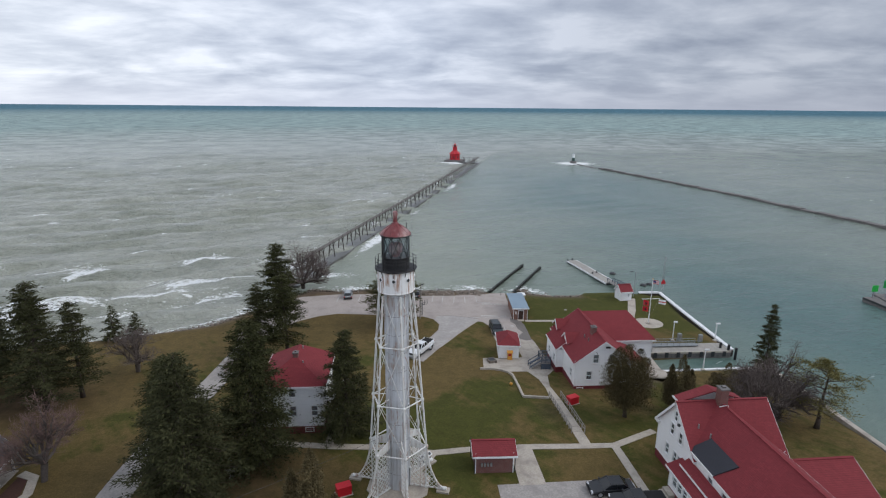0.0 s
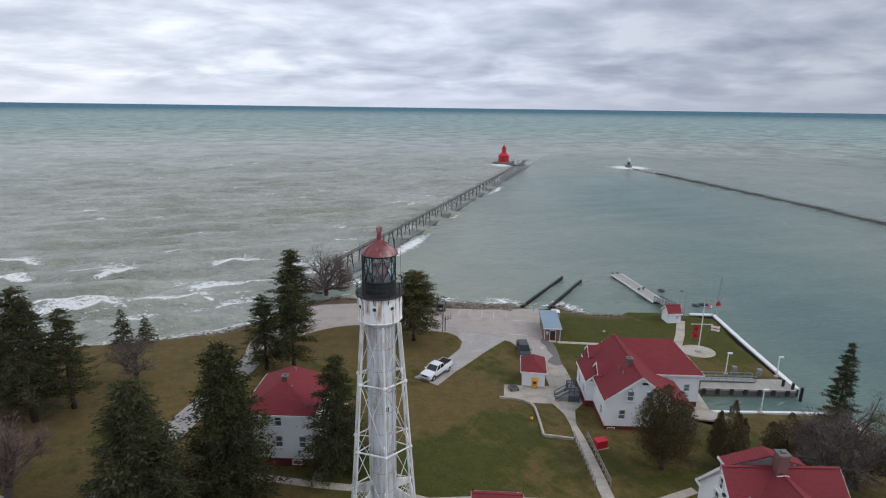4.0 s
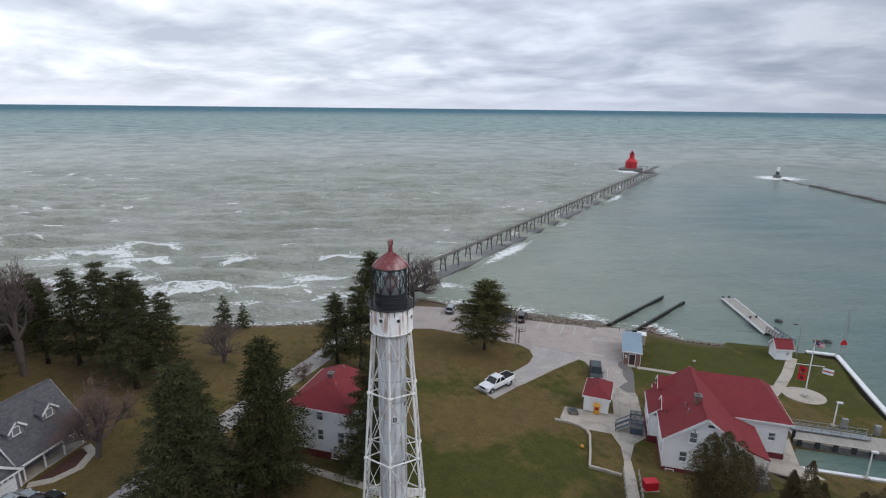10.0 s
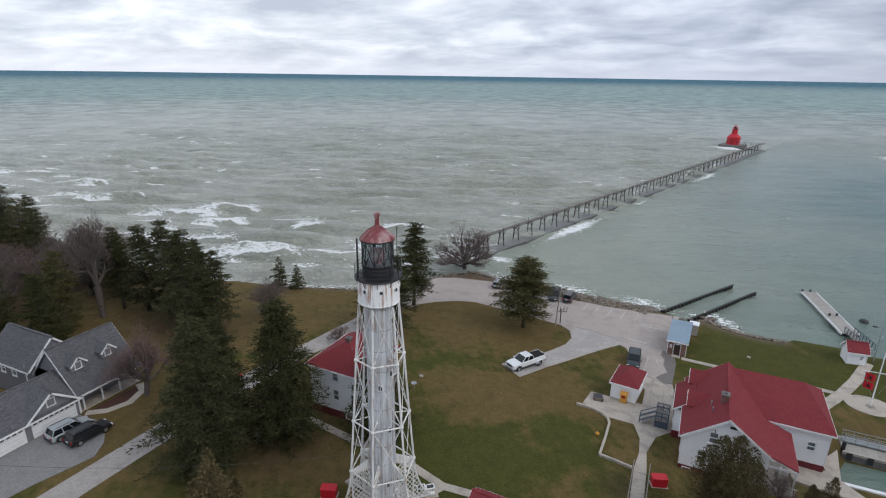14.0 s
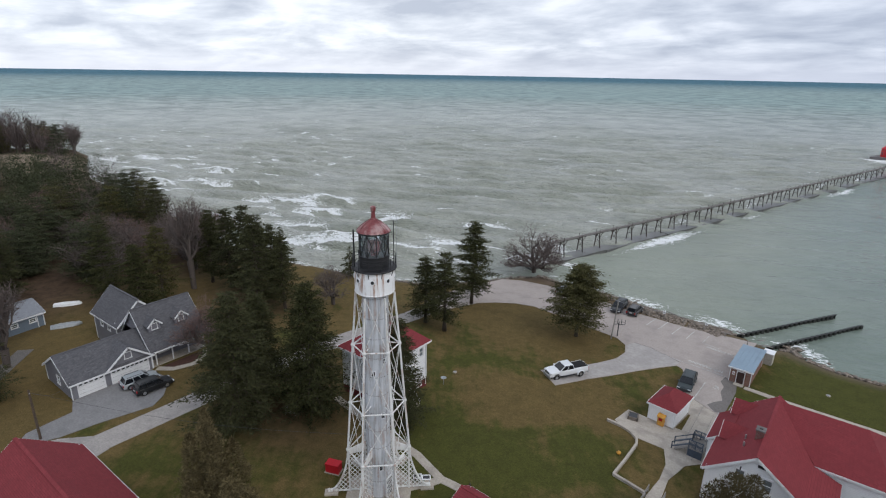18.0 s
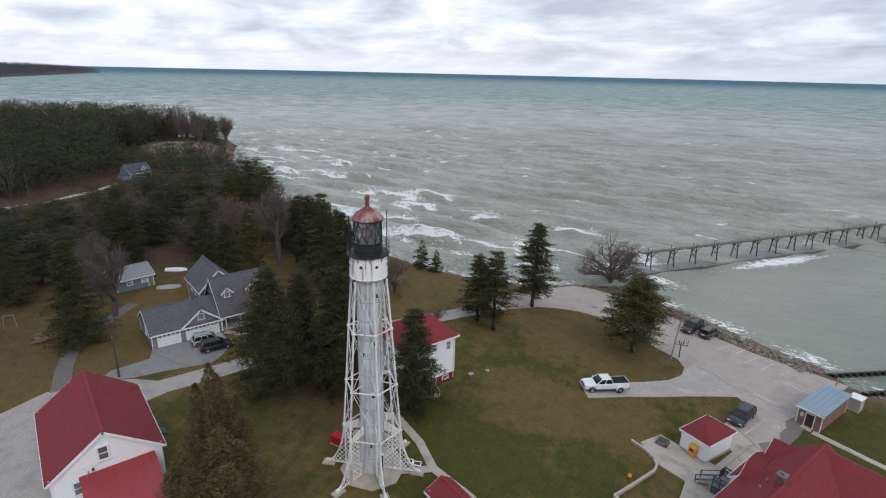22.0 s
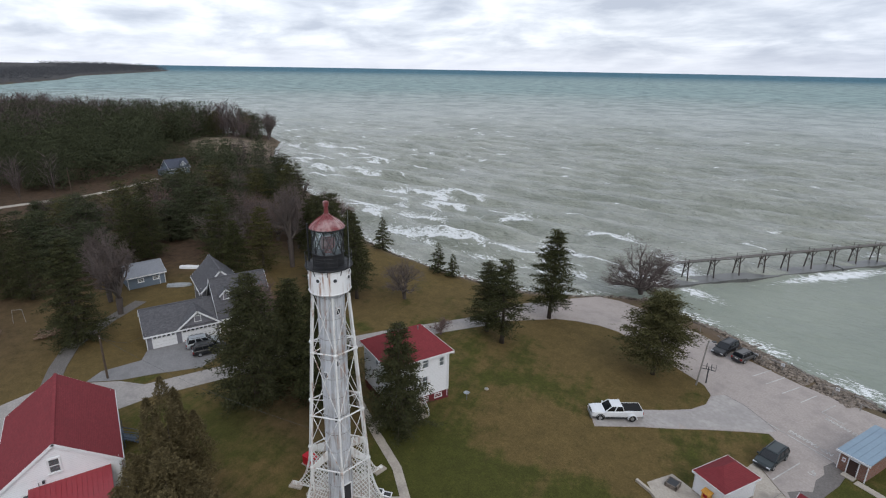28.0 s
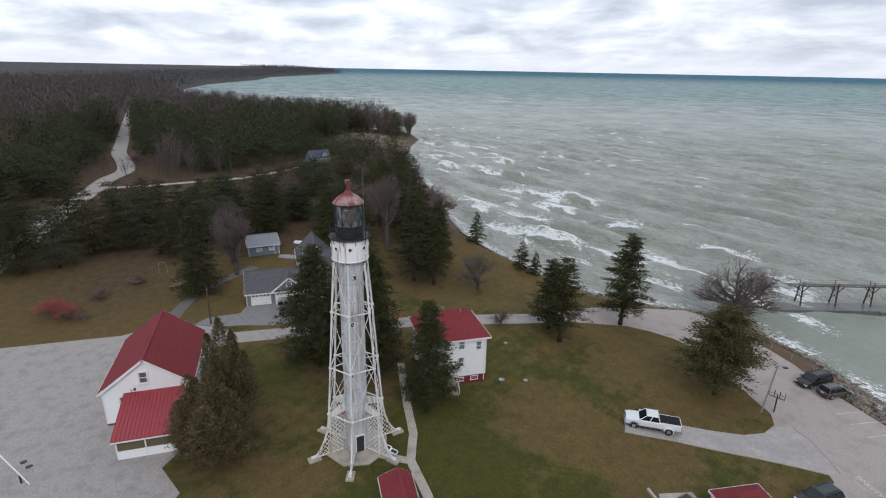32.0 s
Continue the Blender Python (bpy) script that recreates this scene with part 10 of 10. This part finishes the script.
def picnic_table(x, y, turn_deg, label):
    r = thing("picnic_table", pose(x, y, height(x, y), 0, 0, turn_deg), label, "table")
    for k in range(5):
        part("top_plank", Solid().box(-0.9, 0.9, -0.36 + k * 0.15, -0.23 + k * 0.15, 0.72, 0.76), M_WOOD, r)
    for sg in (-1, 1):
        part("bench", Solid().box(-0.9, 0.9, sg * 0.72 - 0.13, sg * 0.72 + 0.13, 0.42, 0.46), M_WOOD, r)
        for e in (-1, 1):
            part("leg", Solid().bar((sg * 0.65, e * 0.75, 0.0), (sg * 0.65, e * 0.2, 0.72), 0.07), M_WOOD, r)
        part("crossbar", Solid().bar((sg * 0.65, -0.8, 0.4), (sg * 0.65, 0.8, 0.4), 0.07), M_WOOD, r)


picnic_table(-17.9, 3.0, 30, "weathered picnic table under the spruces")

# lot lamp, backboard, posts on the shore
x, y = 4.9, 52.5
r = thing("street_lamp", pose(x, y, height(x, y), 0, 6, 70), "grey wooden lamp pole leaning slightly", "street lamp")
part("post", Solid().rod((0, 0, -0.1), (0, 0, 7.0), 0.12, 0.09, n=8), M_WOOD, r)
part("arm", Solid().rod((0, 0, 6.8), (0.9, 0, 6.9), 0.04, n=6), M_STEEL, r)
part("lamp_head", Solid().box(0.7, 1.3, -0.15, 0.15, 6.82, 6.98), M_DARK, r)
x, y = 5.4, 54.1
r = thing("basketball_hoop", pose(x, y, height(x, y), 0, 0, -62), "dark pole with three-panel backboard", "hoop")
part("pole", Solid().rod((0, 0, 0), (0, 0, 2.6), 0.09, n=8), M_DARK, r)
part("arm", Solid().bar((0, 0, 2.5), (0.5, 0, 3.0), 0.08), M_DARK, r)
for k in range(3):
    y0_, y1_ = -0.9 + k * 0.62, -0.32 + k * 0.62
    part("panel_frame", Solid().bar((0.53, y0_, 2.55), (0.53, y0_, 3.5), 0.06).bar((0.53, y1_, 2.55), (0.53, y1_, 3.5), 0.06).bar((0.53, y0_, 2.55), (0.53, y1_, 2.55), 0.08).bar((0.53, y0_, 3.0), (0.53, y1_, 3.0), 0.04), M_DARK, r)
r = thing("shore_fence", pose(0, 0, 0), "short posts and rope along the rocks", "fence")
for k in range(11):
    fx = -12 + k * 3.6
    fy = 68.9 - 0.06 * abs(fx) - 0.10 * max(0, fx)
    part("post", Solid().bar((fx, fy, height(fx, fy) - 0.4), (fx, fy, height(fx, fy) + 0.85), 0.12), M_WOOD, r)
for x, y in ((9.5, 67.3), (17.0, 67.0)):
    r = thing("sign", pose(x, y, height(x, y) - 0.1, 0, 0, 10), "small white notice on a post", "sign", "shore notices")
    part("post", Solid().bar((0, 0, 0), (0, 0, 1.3), 0.07), M_WOOD, r)
    part("board", Solid().box(-0.25, 0.25, -0.06, -0.03, 0.9, 1.4), M_WHITE, r)
    part("text_bar", Solid().box(-0.18, 0.18, -0.07, -0.06, 1.2, 1.25).box(-0.18, 0.18, -0.07, -0.06, 1.08, 1.13), M_DARK, r)
for x, y, zz in ((2.6, 2.9, 1.15), (3.4, 3.4, 1.1)):
    r = thing("sign", pose(x, y, 0, 0, 0, 40), "low tilted information panel on posts", "sign", "tower panels")
    part("post", Solid().bar((-0.3, 0, 0), (-0.3, 0, zz), 0.08).bar((0.3, 0, 0), (0.3, 0, zz), 0.08), M_STEEL, r)
    part("board", Solid().slab([(-0.45, -0.22, zz - 0.1), (0.45, -0.22, zz - 0.1), (0.45, 0.22, zz + 0.15), (-0.45, 0.22, zz + 0.15)], 0.05), M_WHITE, r)
    part("text_bar", Solid().slab([(-0.35, -0.14, zz - 0.05), (0.35, -0.14, zz - 0.05), (0.35, 0.14, zz + 0.11), (-0.35, 0.14, zz + 0.11)], 0.008), M_DARK, r)
r = thing("satellite_dish", pose(-7.2, 20.4, height(-7, 20)), "small grey dish on a post beside the house", "dish")
part("post", Solid().rod((0, 0, 0), (0, 0, 0.9), 0.04, n=6), M_STEEL, r)
part("bowl", Solid().lathe([(0.02, 0.0), (0.25, 0.05), (0.4, 0.16), (0.42, 0.18)], 14, (0, 0, 0.9), False), M_STEEL, r)
for x, y in ((-18.5, 25.9), (-8.1, 24.4), (36, 55)):
    r = thing("cover", pose(x, y, height(x, y)), "small pale concrete cover in the grass", "manhole", "lawn covers")
    part("slab", Solid().lathe([(0.3, -0.1), (0.3, 0.1), (0.26, 0.13)], 10), M_CONC, r)
    part("lid", Solid().lathe([(0.2, 0.12), (0.2, 0.16), (0.05, 0.17)], 10), M_STEEL, r)

# utility poles and wires
def utility_pole(x, y, hh, label):
    r = thing("utility_pole", pose(x, y, height(x, y) - 0.1), label, "utility pole")
    part("post", Solid().rod((0, 0, 0), (0, 0, hh), 0.15, 0.11, n=8), M_POLE, r)
    part("insulator", Solid().rod((0.1, 0, hh - 0.4), (0.25, 0, hh - 0.35), 0.06, n=6), M_STEEL, r)


utility_pole(-36.2, -18.3, 6.6, "brown wooden utility pole beside the drive")
utility_pole(-158, -72.6, 9, "distant wooden utility pole beside the road")
utility_pole(-164, -22, 9, "distant wooden utility pole in a clearing")
utility_pole(-215, -76, 10, "distant wooden utility pole along the road")
utility_pole(-180, -68, 10, "distant wooden utility pole beside the bend")
wire = thing("overhead_wire", pose(0, 0, 0), "thin sagging overhead wire between pole and house", "wire")
for (ax, ay, az), (bx, by, bz) in (((-36.2, -18.3, 6.2), (-42, -12.6, 2.8)), ((-36.2, -18.3, 6.2), (-1.2, 1.0, 5.5))):
    rings = []
    for k in range(13):
        f = k / 12
        cx, cy, cz = ax + (bx - ax) * f, ay + (by - ay) * f, az + (bz - az) * f - 1.2 * math.sin(math.pi * f)
        across = math.hypot(bx - ax, by - ay)
        nx_, ny_ = -(by - ay) / across * 0.018, (bx - ax) / across * 0.018
        rings.append([(cx + nx_, cy + ny_, cz), (cx, cy, cz + 0.018), (cx - nx_, cy - ny_, cz), (cx, cy, cz - 0.018)])
    part("cable", loft(rings), M_DARK, wire)

# behind the grey house: boats, logs, frame
for x, y, a, col, lab in ((-66.2, -5.0, 65, M_STEEL, "upturned grey aluminium boat on grass"), (-75.5, -1.5, 55, M_WHITE, "upturned white boat among trees")):
    r = thing("boat", pose(x, y, height(x, y), 0, 0, a), lab, "boat")
    secs = [[(fx * 4.4, -w, 0.05), (fx * 4.4, -w * 0.75, hh * 0.8), (fx * 4.4, 0, hh), (fx * 4.4, w * 0.75, hh * 0.8), (fx * 4.4, w, 0.05)] for fx, w, hh in ((-0.5, 0.6, 0.5), (-0.2, 0.75, 0.62), (0.2, 0.7, 0.62), (0.42, 0.35, 0.55), (0.5, 0.06, 0.4))]
    part("hull", loft(secs), col, r)
    part("keel", Solid().bar((-2.1, 0, 0.56), (1.9, 0, 0.62), 0.06), col, r)
r = thing("log_pile", pose(-55.0, -25.4, 0), "heap of cut pale logs beside the track", "logs")
rs_l = random.Random(9)
for k in range(34):
    x, y, z = rs_l.uniform(-1.6, 1.6), rs_l.uniform(-1.1, 1.1), rs_l.uniform(0.12, 0.7)
    a = rs_l.uniform(0, 3.14)
    part("log", Solid().rod((x - math.cos(a) * 0.8, y - math.sin(a) * 0.8, z), (x + math.cos(a) * 0.8, y + math.sin(a) * 0.8, z + rs_l.uniform(-0.1, 0.2)), rs_l.uniform(0.07, 0.14), n=6), M_LOG, r)
r = thing("goal_frame", pose(-62.5, -29.4, 0, 0, 0, 70), "thin weathered metal goal frame in the field", "goal")
for x in (-0.9, 0.9):
    part("post", Solid().rod((x, 0, 0), (x * 0.8, 0, 2.3), 0.035, n=6), M_WOOD, r)
part("crossbar", Solid().rod((-0.72, 0, 2.3), (0.72, 0, 2.3), 0.035, n=6), M_WOOD, r)
plant(BARES[2], -197, -60.5, 0.62, 1.0, 15, "round orange-brown bush beside the road", "shrub", name="shrub")
RED_BRUSH = bare_tree(171, 9, 3.8, 7, 3000, plain("red_osier_twigs", (0.30, 0.060, 0.055), 0.8, vary=0.3, grain=3, bump=0), 0.1, 0.05)
for i, (x, y, sc) in enumerate(((-45.5, -42.5, 0.34), (-44, -40.6, 0.3), (-47.2, -44, 0.3), (-52, -38, 0.22), (-58, -33, 0.22))):
    plant(RED_BRUSH if i < 3 else BARES[2], x, y, sc, sc * 2.2, i * 50, "low reddish brush in the dry field", "shrub", "field brush", name="shrub")
r = thing("brush_heap", pose(-43.4, -38.6, 0), "heap of grey cut branches", "branches")
for k in range(26):
    a, t = rs_l.uniform(0, 6.28), rs_l.uniform(0.1, 0.6)
    part("branch", Solid().rod((rs_l.uniform(-1, 1), rs_l.uniform(-1, 1), t), (rs_l.uniform(-1, 1) + math.cos(a) * 1.2, rs_l.uniform(-1, 1) + math.sin(a) * 1.2, t + rs_l.uniform(-0.1, 0.3)), 0.04, n=4), M_GREYBARK, r)
for x, y in ((-5.9, -33.2), (-6.8, -34.0)):
    r = thing("manhole", pose(x, y, height(x, y) + 0.05), "round iron manhole cover in the yard", "manhole", "yard manholes")
    part("frame", Solid().lathe([(0.42, -0.02), (0.42, 0.012), (0.34, 0.014)], 16), M_CONC, r)
    part("lid", Solid().lathe([(0.34, 0.0), (0.34, 0.02), (0.1, 0.022)], 16), M_DARK, r)
r = thing("yard_barrier", pose(-3.4, -33.0, 0, 0, 0, 50), "tilted white pole barrier on a post", "barrier")
part("post", Solid().bar((0, 0, 0), (0, 0, 1.0), 0.14), M_DARK, r)
part("arm", Solid().bar((-2.6, 0, 2.6), (1.4, 0, 0.4), 0.1), M_WHITE, r)
